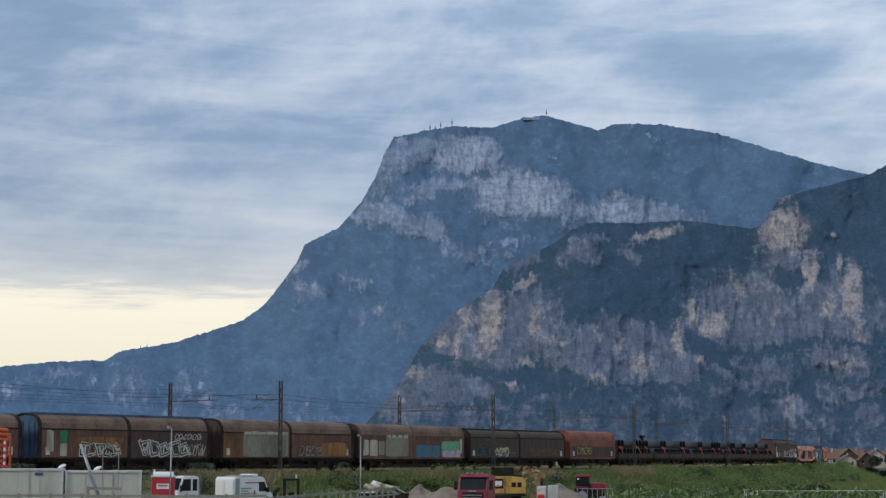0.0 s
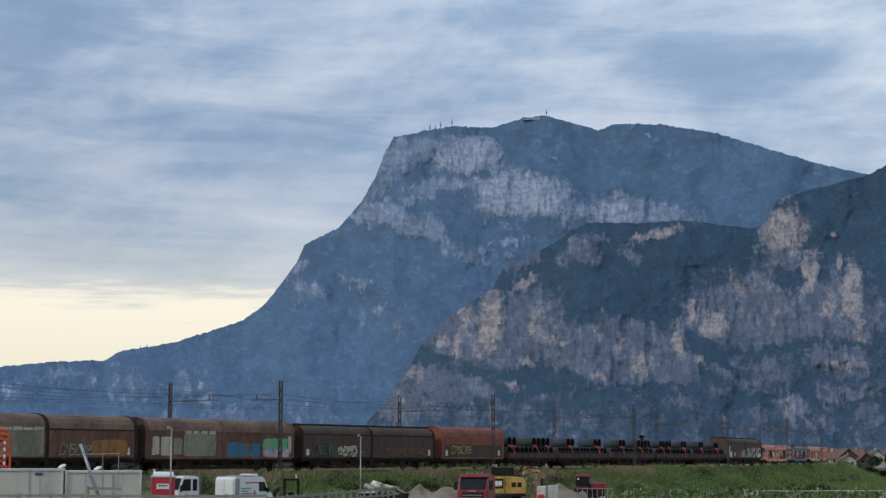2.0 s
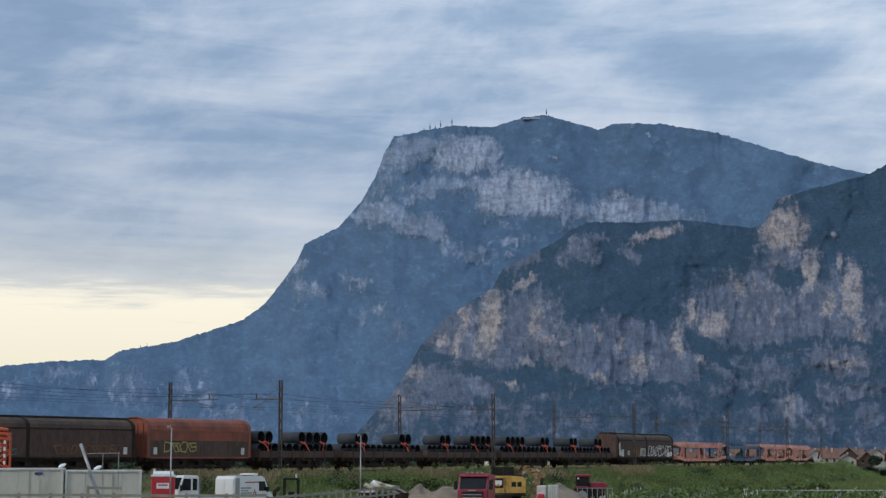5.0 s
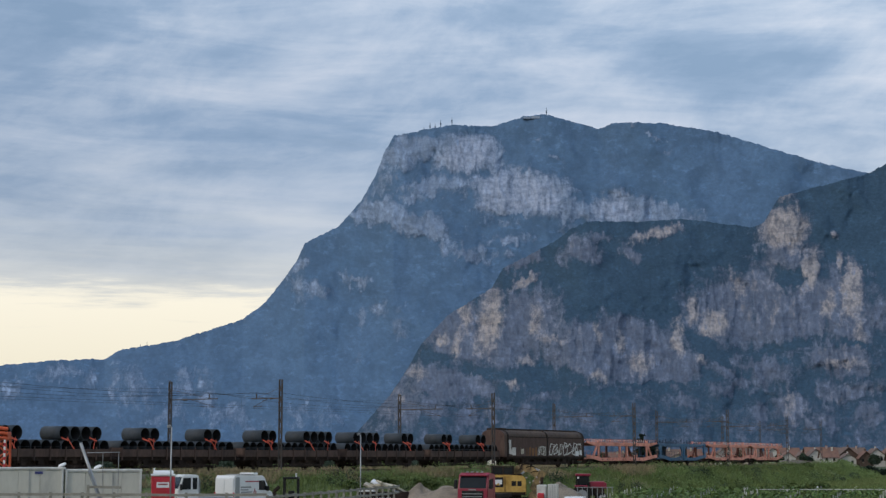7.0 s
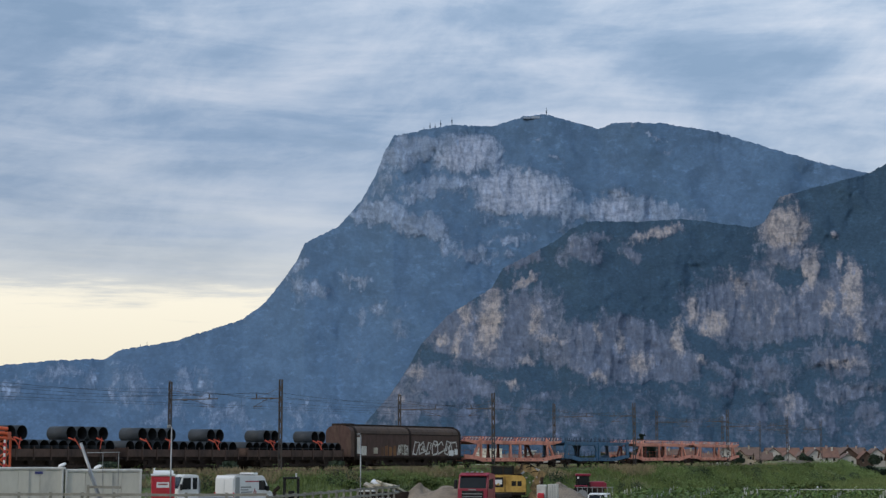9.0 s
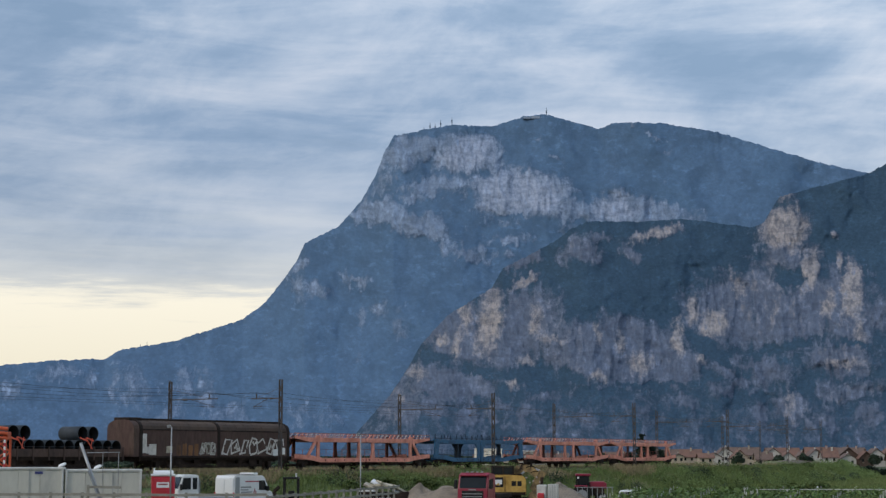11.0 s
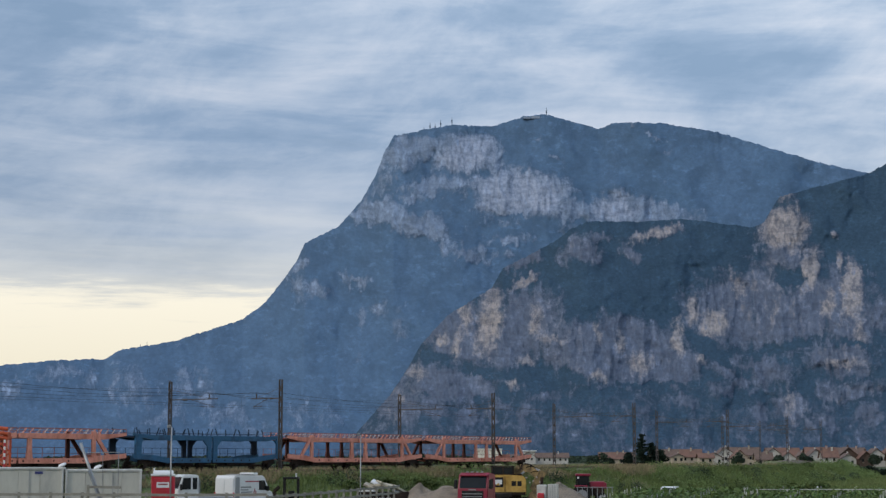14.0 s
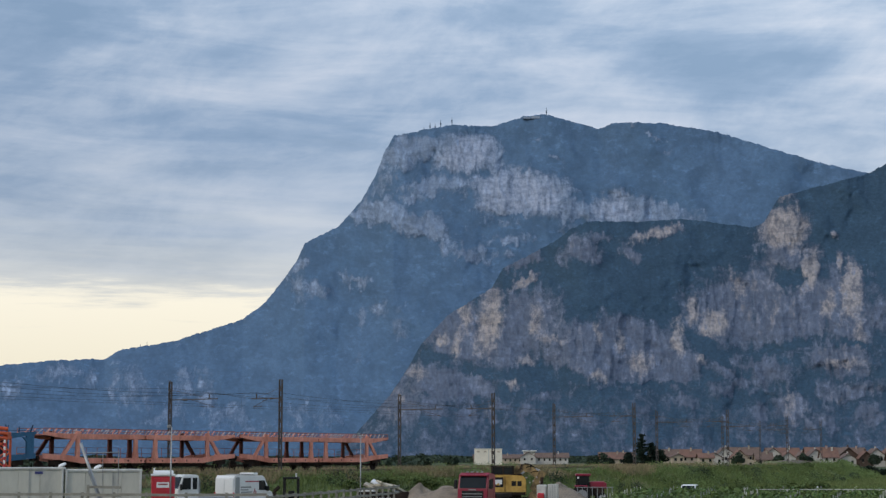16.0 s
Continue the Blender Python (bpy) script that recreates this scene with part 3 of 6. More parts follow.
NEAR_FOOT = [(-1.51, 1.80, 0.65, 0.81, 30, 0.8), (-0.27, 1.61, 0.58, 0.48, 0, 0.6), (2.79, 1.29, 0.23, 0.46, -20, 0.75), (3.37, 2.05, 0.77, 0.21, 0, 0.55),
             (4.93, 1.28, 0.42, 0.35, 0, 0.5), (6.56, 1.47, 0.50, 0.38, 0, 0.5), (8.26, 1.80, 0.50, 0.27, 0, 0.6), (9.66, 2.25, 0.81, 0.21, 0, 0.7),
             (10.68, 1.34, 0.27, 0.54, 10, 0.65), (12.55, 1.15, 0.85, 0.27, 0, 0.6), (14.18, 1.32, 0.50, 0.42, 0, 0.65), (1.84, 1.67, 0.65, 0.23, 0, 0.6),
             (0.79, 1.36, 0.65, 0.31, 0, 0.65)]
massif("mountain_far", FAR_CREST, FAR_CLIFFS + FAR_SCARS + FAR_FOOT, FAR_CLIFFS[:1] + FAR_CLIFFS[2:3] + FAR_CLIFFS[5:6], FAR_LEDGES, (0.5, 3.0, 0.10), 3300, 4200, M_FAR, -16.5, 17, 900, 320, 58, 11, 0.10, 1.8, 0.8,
       "limestone mountain tinted blue for haze, with pale cliffs above dark woods")
massif("mountain_near", NEAR_CREST, NEAR_WALLS + NEAR_FOOT, NEAR_BUFF + NEAR_LIT_BUFF, NEAR_LEDGES, (1.2, 4.3, 0.34), 1900, 2700, M_NEAR, -3.6, 17, 900, 420, 50, 23, 0.10, 2.6, 0.75,
       "grey limestone cliffs with dark woods on their ledges, tinted blue for haze")


# ---- ground, embankment, track ----
def ground_height(x, y):
    pad = np.clip((-x - 5) / 9, 0, 1) * np.clip((138 - y) / 12, 0, 1) * 0.9
    return pad


def build_ground():
    xs = np.concatenate([np.linspace(-2600, -120, 20), np.arange(-110, 130, 4.0), np.linspace(140, 2600, 20)])
    ys = np.concatenate([np.linspace(-900, 40, 14), np.arange(50, 260, 4.0), np.linspace(280, 4800, 40)])
    Xg, Yg = np.meshgrid(xs, ys)
    Zg = ground_height(Xg, Yg) + 0.12 * (fbm(Xg * 0.09, Yg * 0.09, 4, 3) - 0.5)
    v = np.stack([Xg, Yg, Zg], -1).reshape(-1, 3).tolist()
    n = len(xs)
    f = [(j * n + i, j * n + i + 1, (j + 1) * n + i + 1, (j + 1) * n + i) for j in range(len(ys) - 1) for i in range(n - 1)]
    return tagged(pydata("ground", v, f, M_GROUND, smooth=True), "flat valley floor of meadow and bare soil", "ground", kind="structure")


build_ground()


def along(name, prof, s0, s1, step, material, wobble=0.0, seed=3):
    """A strip with a cross-section of (off, z) laid along the line."""
    ss = np.arange(s0, s1 + 0.1, step)
    v, f = [], []
    n = len(prof)
    for i, s in enumerate(ss):
        for j, (off, z) in enumerate(prof):
            q = wobble * (noise.noise((s * 0.17, off * 0.4, seed)) + 0.5 * noise.noise((s * 0.6, off, seed + 4)))
            x, y = rail_at(s, off + q)
            v.append((x, y, z + q * 0.5))
    for i in range(len(ss) - 1):
        for j in range(n - 1):
            a = i * n + j
            f.append((a, a + n, a + n + 1, a + 1))
    return pydata(name, v, f, material, smooth=wobble > 0)


tagged(along("embankment", [(11, -0.3), (9.0, 0.3), (7.2, 1.0), (5.4, 1.8), (3.8, 2.35), (2.2, 2.5), (1.6, 2.52), (-8.8, 2.52), (-12.5, 2.5), (-15, 1.2), (-18, -0.3)],
             -110, 520, 3, M_BANK, 0.35), "grassy railway embankment", "embankment", kind="structure")
tagged(along("ballast_bed", [(1.5, 2.5), (0.6, 2.84), (-8.0, 2.84), (-9.0, 2.45)], -110, 520, 4, M_BALLAST, 0.05), "grey-brown track ballast", "ballast", kind="structure")
for centre in (MID, MID2):
    for g in (-0.75, 0.75):
        o = centre + g
        tagged(along("rail", [(o + 0.07, 2.84), (o + 0.035, 2.86), (o + 0.035, 3.0), (o - 0.035, 3.0), (o - 0.035, 2.86), (o - 0.07, 2.84)], -110, 520, 4, M_RAILS),
               "steel running rail on ballast", "rail", "running rails", "structure")

# ---- the train: wagons' own space: x away from the camera along the train, -y the near side, z from the rail head ----
TRAIN = []   # (thing, offset of its middle behind the brown wagon's rear end)


def hood_profile(grow=0.0, rise=0.99, n=9):
    """Upright sides to 3.35 m and an arched roof that rises above them."""
    w, top = 1.38 + grow, rise + grow
    pts = [(-w, 1.2)]
    for i in range(n + 1):
        a = math.pi * i / n
        c, s = math.cos(a), math.sin(a)
        pts.append((-w * math.copysign(abs(c) ** 0.75, c), 3.35 + top * abs(s) ** 0.9))
    pts.append((w, 1.2))
    return pts


def shell(x0, x1, grow, part_of, rise):
    """Roof or walls of a sliding hood as a thick skin, with pressed ribs."""
    bm = bmesh.new()
    prof = hood_profile(grow, rise)
    n = len(prof)
    if part_of == "roof":
        use = prof[1:-1]
    else:
        use = None
    if use:
        inner = [(y * 0.97, z - 0.06) for y, z in use]
        prism(bm, use + inner[::-1], x0, x1)
        m = max(2, round((x1 - x0) / 1.1))
        for i in range(1, m):
            x = x0 + (x1 - x0) * i / m
            rib = [(y * 1.012, z + 0.015) for y, z in use]
            prism(bm, rib + inner[::-1], x - 0.035, x + 0.035)
    return bm


def wheelset(bm, x):
    for y in (-0.75, 0.75):
        tube(bm, (x, y - 0.07, 0.46), (x, y + 0.07, 0.46), 0.46, 18)
    tube(bm, (x, -1.0, 0.46), (x, 1.0, 0.46), 0.09, 8)


def running_gear(root, L, bogie=False):
    fr = boxes((-L / 2 + 0.6, L / 2 - 0.6, -1.25, -1.1, 0.92, 1.2), (-L / 2 + 0.6, L / 2 - 0.6, 1.1, 1.25, 0.92, 1.2), (-L / 2 + 0.6, -L / 2 + 0.8, -1.3, 1.3, 0.85, 1.2),
               (L / 2 - 0.8, L / 2 - 0.6, -1.3, 1.3, 0.85, 1.2), (-L / 2 + 0.6, L / 2 - 0.6, -1.2, 1.2, 1.1, 1.16), (-L * 0.36, L * 0.36, -0.9, 0.9, 0.5, 1.1), (-L * 0.3, L * 0.3, -1.22, -1.12, 0.42, 0.56), (-L * 0.22, L * 0.22, -1.0, 1.0, 0.3, 0.6))
    for k in range(5):
        x = -L * 0.28 + k * L * 0.14
        box(fr, x, x + 0.5, -1.24, -0.9, 0.6 + 0.1 * (k % 2), 1.0)
    part("underframe", fr, M_DARK, root)
    if bogie:
        for c in (-L / 2 + 3.1, L / 2 - 3.1):
            b = boxes((c - 1.5, c + 1.5, -1.12, -0.98, 0.38, 0.75), (c - 1.5, c + 1.5, 0.98, 1.12, 0.38, 0.75), (c - 0.3, c + 0.3, -1.1, 1.1, 0.5, 0.95))
            part("bogie_frame", b, M_DARK, root)
            for d in (-0.9, 0.9):
                bm = bmesh.new()
                wheelset(bm, c + d)
                part("wheelset", bm, M_DARK, root)
    else:
        for c in (-L / 2 + 2.9, L / 2 - 2.9):
            bm = bmesh.new()
            wheelset(bm, c)
            part("wheelset", bm, M_DARK, root)
            for q in (-1.17, 1.03):
                part("axle_guard", boxes((c - 0.75, c + 0.75, q, q + 0.14, 0.78, 0.86), (c - 0.2, c + 0.2, q - 0.01, q + 0.15, 0.3, 0.8)), M_DARK, root)
    for e in (-1, 1):
        for y in (-0.87, 0.87):
            bm = bmesh.new()
            tube(bm, (e * (L / 2 - 0.6), y, 1.04), (e * (L / 2 - 0.12), y, 1.04), 0.1, 10)
            tube(bm, (e * (L / 2 - 0.12), y, 1.04), (e * L / 2 - e * 0.05, y, 1.04), 0.24, 14)
            part("buffer", bm, M_DARK, root)
    bm = bmesh.new()
    beam(bm, (L / 2 - 0.6, 0, 0.98), (L / 2 + 0.1, 0, 0.95), 0.12, 0.2)
    part("coupling", bm, M_DARK, root)


def film(bm, cx, cz, rx, rz, y, rnd, n=16, square=2.6, rough=0.12, lean=0.0):
    """A thin uneven skin of paint: a rounded outline with a wavering edge, 2 mm thick."""
    ph = [rnd.uniform(0, math.tau) for _ in range(3)]
    pts = []
    for i in range(n):
        a = math.tau * i / n
        k = (abs(math.cos(a)) ** square + abs(math.sin(a)) ** square) ** (-1 / square)
        k *= 1 + rough * (0.6 * math.sin(2 * a + ph[0]) + 0.6 * math.sin(3 * a + ph[1]) + 0.5 * math.sin(5 * a + ph[2]))
        pts.append((cx + rx * k * math.cos(a) + lean * rz * k * math.sin(a), cz + rz * k * math.sin(a)))
    return side_prism(bm, pts, y, y + 0.002)


# bends of sprayed strokes in a unit square
STROKES = {
    "slab": ((0.2, 0.0), (0.1, 0.55), (0.25, 1.0), (0.8, 0.95), (0.9, 0.4), (0.75, 0.02), (0.2, 0.0)),
    "wedge": ((0.05, 0.05), (0.35, 1.0), (0.95, 0.9), (0.6, 0.0), (0.05, 0.05)),
    "tooth": ((0.0, 0.9), (0.45, 0.0), (1.0, 0.1), (0.85, 1.0), (0.0, 0.9)),
    "shard": ((0.1, 0.0), (0.0, 0.7), (0.5, 1.0), (1.0, 0.25), (0.1, 0.0)),
}


def ribbon(bm, pts, w, y):
    """One bent flat stroke of paint along the points, 2 mm thick."""
    rows = []
    for k, p in enumerate(pts):
        a, b = Vector(pts[max(k - 1, 0)]), Vector(pts[min(k + 1, len(pts) - 1)])
        d = (b - a).normalized()
        n = Vector((-d.y, d.x)) * (w / 2)
        e = d * (w * 0.45) * (-1 if k == 0 else 1 if k == len(pts) - 1 else 0)
        yy = y - 0.0004 * k
        rows.append([bm.verts.new((p[0] + e.x + u * n.x, yy + v, p[1] + e.y + u * n.y)) for u, v in ((-1, 0), (1, 0), (1, 0.002), (-1, 0.002))])
    for q, r in zip(rows, rows[1:]):
        for j in range(4):
            bm.faces.new((q[j], q[(j + 1) % 4], r[(j + 1) % 4], r[j]))
    bm.faces.new(rows[0][::-1])
    bm.faces.new(rows[-1])
    bmesh.ops.recalc_face_normals(bm, faces=bm.faces[:])
    return bm


def graffiti(root, x0, x1, z0, z1, fill, line, seed, letters, slant=0.15, label="sprayed graffiti shape"):
    """Bent strokes side by side with a wide outline and a narrower fill; they spell nothing."""
    rnd = random.Random(seed)
    w, h = (x1 - x0) / letters, z1 - z0
    kinds = sorted(STROKES)
    last = None
    for k in range(letters):
        kind = rnd.choice([q for q in kinds if q != last])
        last = kind
        cx, top = x0 + w * (k + 0.1), rnd.uniform(0.84, 1.0)
        pts = [(cx + 1.02 * w * u - 0.1 * w + slant * h * (v - 0.5) * 0.4 + rnd.uniform(-0.11, 0.11) * w, z0 + 0.09 * h + v * h * top * 0.82 + rnd.uniform(-0.06, 0.06) * h) for u, v in STROKES[kind]]
        y = -1.4575 - 0.0045 * (k % 2)
        thick = min(w * 0.33, h * 0.25)
        o = part("graffiti", ribbon(bmesh.new(), pts, thick, y), line, root, label)
        part("graffiti_fill", ribbon(bmesh.new(), pts, thick * 0.45, y - 0.0045), fill, o)
        mid = [(cx + w * (0.25 + 0.17 * j) + rnd.uniform(-0.08, 0.08) * w, z0 + h * rnd.uniform(0.2, 0.75)) for j in range(4)]
        part("graffiti_stroke", ribbon(bmesh.new(), mid, thick * 0.5, y - 0.007), fill if k % 2 else line, o)


def patch(root, x0, x1, z0, z1, material, name="paint_patch", y=-1.4535, label=""):
    """A painted or bare patch with an uneven edge; plates and boards stay square."""
    rnd = random.Random(round(x0 * 100 + z1 * 10))
    if name in ("data_plate", "upper_band"):
        bm = boxes((x0, x1, y, y + 0.03, z0, z1))
    else:
        bm = film(bmesh.new(), (x0 + x1) / 2, (z0 + z1) / 2, (x1 - x0) / 2, (z1 - z0) / 2, y, rnd, 34, 16.0, 0.012 if "panel" in name else 0.05)
    return part(name, bm, material, root, label)


def hood_wagon(L, label, doors, roof, end_mat, arch_mat, ridge=None, rise=0.99, tall_end=False):
    """A covered wagon with sliding hoods; doors: the paint of each of its equal hoods."""
    root = empty("covered_wagon")
    tagged(root, label, "freight wagon", "wagons of the train")
    running_gear(root, L)
    B = L - 1.3
    n = len(doors)
    u = B / n
    for i, paint in enumerate(doors):
        a, b = -B / 2 + i * u, -B / 2 + (i + 1) * u
        r = part("roof", shell(a + 0.12, b - 0.12, 0.03, "roof", rise), roof, root, smooth=False)
        bm = bmesh.new()
        for y0, y1 in ((-1.44, -1.36), (1.36, 1.44)):
            box(bm, a + 0.14, b - 0.14, y0, y1, 1.2, 3.36, 0.02)
        m = max(4, round(u / 0.9))
        for k in range(1, m):                       # pressed ribs of the sliding wall
            x = a + 0.14 + (u - 0.28) * k / m
            box(bm, x - 0.03, x + 0.03, -1.45, -1.43, 1.3, 3.3)
        part("sliding_wall", bm, paint, root)
        bm = boxes((a + 0.1, b - 0.1, -1.48, -1.43, 1.12, 1.26), (a + 0.1, b - 0.1, -1.475, -1.43, 3.28, 3.38), bevel=0.01)
        part("door_rail", bm, arch_mat, root)
    for i in range(n + 1):
        x = -B / 2 + i * u
        p = hood_profile(0.085, rise)
        q = [(y * 0.955, z - 0.07 if z > 1.3 else z) for y, z in p]
        bm = bmesh.new()
        prism(bm, p + q[::-1], x - 0.17, x + 0.17)
        part("arch_frame", bm, arch_mat, root)
    for e in (-1, 1):
        bm = bmesh.new()
        x = e * (B / 2 - 0.02)
        p = hood_profile(0.0, rise)
        if tall_end and e < 0:
            p = hood_profile(0.06, rise)
        prism(bm, p, x - 0.06, x + 0.06)
        for y in (-0.9, -0.3, 0.3, 0.9):
            box(bm, x + e * 0.05, x + e * 0.13, y - 0.05, y + 0.05, 1.2, 3.9)
        part("end_wall", bm, end_mat, root)
    if ridge:
        bm = boxes((-B / 2 - 0.15, B / 2 + 0.15, -0.55, 0.55, 3.35 + rise, 3.45 + rise), (-B / 2 - 0.2, B / 2 + 0.2, -0.62, -0.5, 3.3 + rise, 3.49 + rise), bevel=0.01)
        part("roof_walkway", bm, ridge, root)
    for x in (-B / 4, B / 4):
        part("step_board", boxes((x - 0.5, x + 0.5, -1.3, -1.24, 0.62, 0.9)), M_DARK, root)
    # small white data plates low on the walls
    for x in (-B / 2 + 0.6, B / 2 - 1.1):
        patch(root, x, x + 0.42, 1.45, 2.0, M_LIGHT, "data_plate", -1.452)
    return root


M_GREYMID = mat("grey_graffiti_fill", (0.12, 0.11, 0.105), 0.7, var=0.25, scale=2)
M_G1 = mat("blue_graffiti", (0.06, 0.19, 0.34), 0.5, var=0.2, scale=2)
M_G2 = mat("turquoise_graffiti", (0.05, 0.42, 0.40), 0.5, var=0.3, scale=2, second=(0.10, 0.45, 0.12), amount=0.5)
M_G3 = mat("violet_graffiti", (0.36, 0.20, 0.40), 0.5, var=0.2, scale=2, second=(0.52, 0.42, 0.48))
M_G4 = mat("yellow_graffiti", (0.42, 0.38, 0.12), 0.6, var=0.2, scale=2)
M_G5 = mat("orange_graffiti", (0.336, 0.154, 0.049), 0.7, var=0.3, scale=1.8, second=(0.126, 0.07, 0.042), amount=0.6, streak=4)
M_G6 = mat("green_graffiti", (0.04, 0.22, 0.10), 0.6, var=0.2, scale=2)
M_G7 = mat("teal_faded_graffiti", (0.08, 0.17, 0.16), 0.6, var=0.2, scale=2)


def build_train_hoods():
    # wagon with blue ends and a rust-and-white tag
    w = hood_wagon(20.0, "brown covered wagon with blue ends, rust stains and white tags", [M_BROWN, M_DBROWN], M_ROOF, M_WBLUE, M_DARK, M_WBLUE, 1.08)
    TRAIN.append((w, -180.0))
    patch(w, -8.7, -8.0, 1.7, 3.25, M_CREAM, label="cream paint patch")
    patch(w, -7.35, -6.6, 2.4, 3.25, M_G6, label="green sprayed sign")
    patch(w, -7.3, -6.6, 1.35, 2.3, M_CREAM)
    patch(w, -5.9, -0.7, 1.35, 2.75, M_G5, "paint_ground", -1.4515, "orange-brown graffiti ground")
    graffiti(w, -5.3, -1.0, 1.3, 2.45, M_BLACK, M_LIGHT, 3, 5)
    graffiti(w, 1.1, 7.0, 1.3, 2.7, M_GREYMID, M_LIGHT, 5, 5, 0.05)
    graffiti(w, 7.0, 8.9, 1.3, 2.5, M_CREAM, M_DBROWN, 6, 4)
    graffiti(w, 5.2, 8.4, 2.65, 3.2, M_LIGHT, M_DBROWN, 8, 6)
    # wagon with a grey door
    w = hood_wagon(20.0, "brown covered wagon with one grey-green sliding wall", [M_RUST, M_BROWN], M_ROOF, M_DBROWN, M_DARK, None, 1.08)
    TRAIN.append((w, -159.6))
    patch(w, -6.6, -0.35, 1.32, 3.3, M_GREYDOOR, "grey_panel", -1.456, "grey-green door panel")
    for k in range(6):
        patch(w, -6.5 + k * 1.03, -5.55 + k * 1.03, 3.2, 3.42 + 0.05 * (k % 2), M_CREAM, "peeling_edge", -1.486)
    patch(w, 4.6, 8.4, 1.35, 2.6, M_G5, "paint_ground", -1.4525, "orange sprayed stripes")
    graffiti(w, 1.2, 4.6, 1.35, 2.4, M_GREYDOOR, M_DBROWN, 12, 4)
    # wagon with cream panels and bright graffiti
    w = hood_wagon(20.0, "brown covered wagon with cream panels and bright graffiti", [M_BROWN, M_BROWN], M_ROOF, M_DBROWN, M_BROWN, None, 1.04)
    TRAIN.append((w, -139.7))
    patch(w, -8.7, -7.9, 1.5, 2.9, M_CREAM, "cream_panel")
    patch(w, -7.7, -6.4, 1.4, 2.9, M_CREAM, "cream_panel")
    patch(w, -6.2, -5.2, 1.5, 2.8, M_GREYDOOR, "cream_panel")
    patch(w, -5.0, -1.0, 1.35, 3.2, M_GREYDOOR, "grey_panel", label="grey-green door panel")
    for k in range(4):
        patch(w, -4.9 + k, -4.1 + k, 3.15, 3.4, M_CREAM, "peeling_edge", -1.486)
    patch(w, 0.5, 2.7, 1.3, 2.5, M_G1, "graffiti", label="blue graffiti")
    patch(w, 2.7, 3.7, 1.3, 2.5, M_G5, "graffiti", label="ochre graffiti")
    patch(w, 3.7, 4.8, 1.3, 2.45, M_G1, "graffiti")
    graffiti(w, 0.6, 4.7, 1.4, 2.4, M_G7, M_G1, 31, 5)
    patch(w, 5.2, 8.6, 1.95, 2.85, M_G2, "graffiti", label="turquoise graffiti")
    patch(w, 5.2, 8.8, 1.3, 1.95, M_G3, "graffiti", label="violet graffiti")
    graffiti(w, 5.3, 8.5, 1.95, 2.95, M_G2, M_G4, 33, 4)
    graffiti(w, 5.3, 8.7, 1.3, 1.95, M_G3, M_LIGHT, 35, 5)
    patch(w, 8.7, 9.15, 1.6, 3.1, M_CREAM, "cream_panel")
    # dark wagon
    w = hood_wagon(23.2, "dark brown covered wagon with faded yellow graffiti", [M_DBROWN, M_DBROWN], M_ROOFD, M_DBROWN, M_DARK, M_DARK, 0.78)
    TRAIN.append((w, -118.0))
    graffiti(w, -9.4, -6.2, 1.35, 2.7, M_G7, M_DARK, 41, 4)
    graffiti(w, -5.4, -2.5, 1.4, 2.4, M_G4, M_LIGHT, 43, 4)
    graffiti(w, -6.4, -1.0, 1.35, 1.9, M_G7, M_DBROWN, 45, 6)
    graffiti(w, 2.6, 9.6, 1.4, 2.25, M_RUST, M_DBROWN, 47, 9)
    # red coil wagon with one round hood
    w = hood_wagon(13.8, "faded red covered coil wagon with grimy lower walls", [M_REDLOW], M_REDW, M_REDW, M_REDW)
    TRAIN.append((w, -99.1))
    patch(w, -6.0, 6.0, 2.55, 3.3, M_REDW, "upper_band", -1.453, "cleaner red upper wall")
    graffiti(w, -4.6, -0.6, 1.6, 2.5, M_G4, M_REDLOW, 51, 4)
    # brown wagon behind the pipes
    w = hood_wagon(20.0, "dark brown covered wagon with white graffiti", [M_DBROWN, M_DBROWN], M_ROOFD, M_DBROWN, M_DARK, M_DARK, 0.74, tall_end=True)
    TRAIN.append((w, -9.85))
    part("end_hood", prism(bmesh.new(), hood_profile(0.04, 0.72), -10.15, -9.4), M_DBROWN, w)
    part("roof_box", boxes((-10.1, -8.6, -0.8, 0.8, 3.95, 4.28), bevel=0.05), M_DARK, w)
    patch(w, -9.3, -8.7, 1.5, 3.0, M_LIGHT, "data_plate")
    patch(w, -8.4, -7.6, 1.35, 2.2, M_LIGHT, "data_plate")
    patch(w, -6.4, -5.7, 1.5, 2.05, M_CREAM, "data_plate")
    for k in range(4):
        patch(w, -5.2 + 0.72 * k, -4.7 + 0.72 * k, 1.3, 2.15 + 0.1 * (k % 2), M_RUST, "rust_bar", label="rust-brown sprayed bar")
    graffiti(w, -2.3, -0.4, 1.35, 2.5, M_GREYDOOR, M_LIGHT, 63, 3)
    graffiti(w, 0.4, 8.7, 1.3, 2.95, M_LIGHT, M_DBROWN, 65, 7)
    patch(w, 7.2, 8.1, 1.3, 1.85, M_WHITE, "data_plate", -1.466)
    patch(w, 8.35, 8.9, 1.4, 1.95, M_WHITE, "data_plate", -1.466)
    # the wagon ahead of them all
    w = hood_wagon(20.0, "brown covered wagon with dark roof", [M_BROWN, M_BROWN], M_ROOF, M_DBROWN, M_DARK)
    TRAIN.append((w, -200.6))


def pipe_mesh(L, r):
    bm = bmesh.new()
    n, rings = 22, []
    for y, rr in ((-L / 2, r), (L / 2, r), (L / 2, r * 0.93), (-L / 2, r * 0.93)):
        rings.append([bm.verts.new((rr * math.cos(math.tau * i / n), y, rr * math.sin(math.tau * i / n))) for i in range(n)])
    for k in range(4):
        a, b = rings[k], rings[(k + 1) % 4]
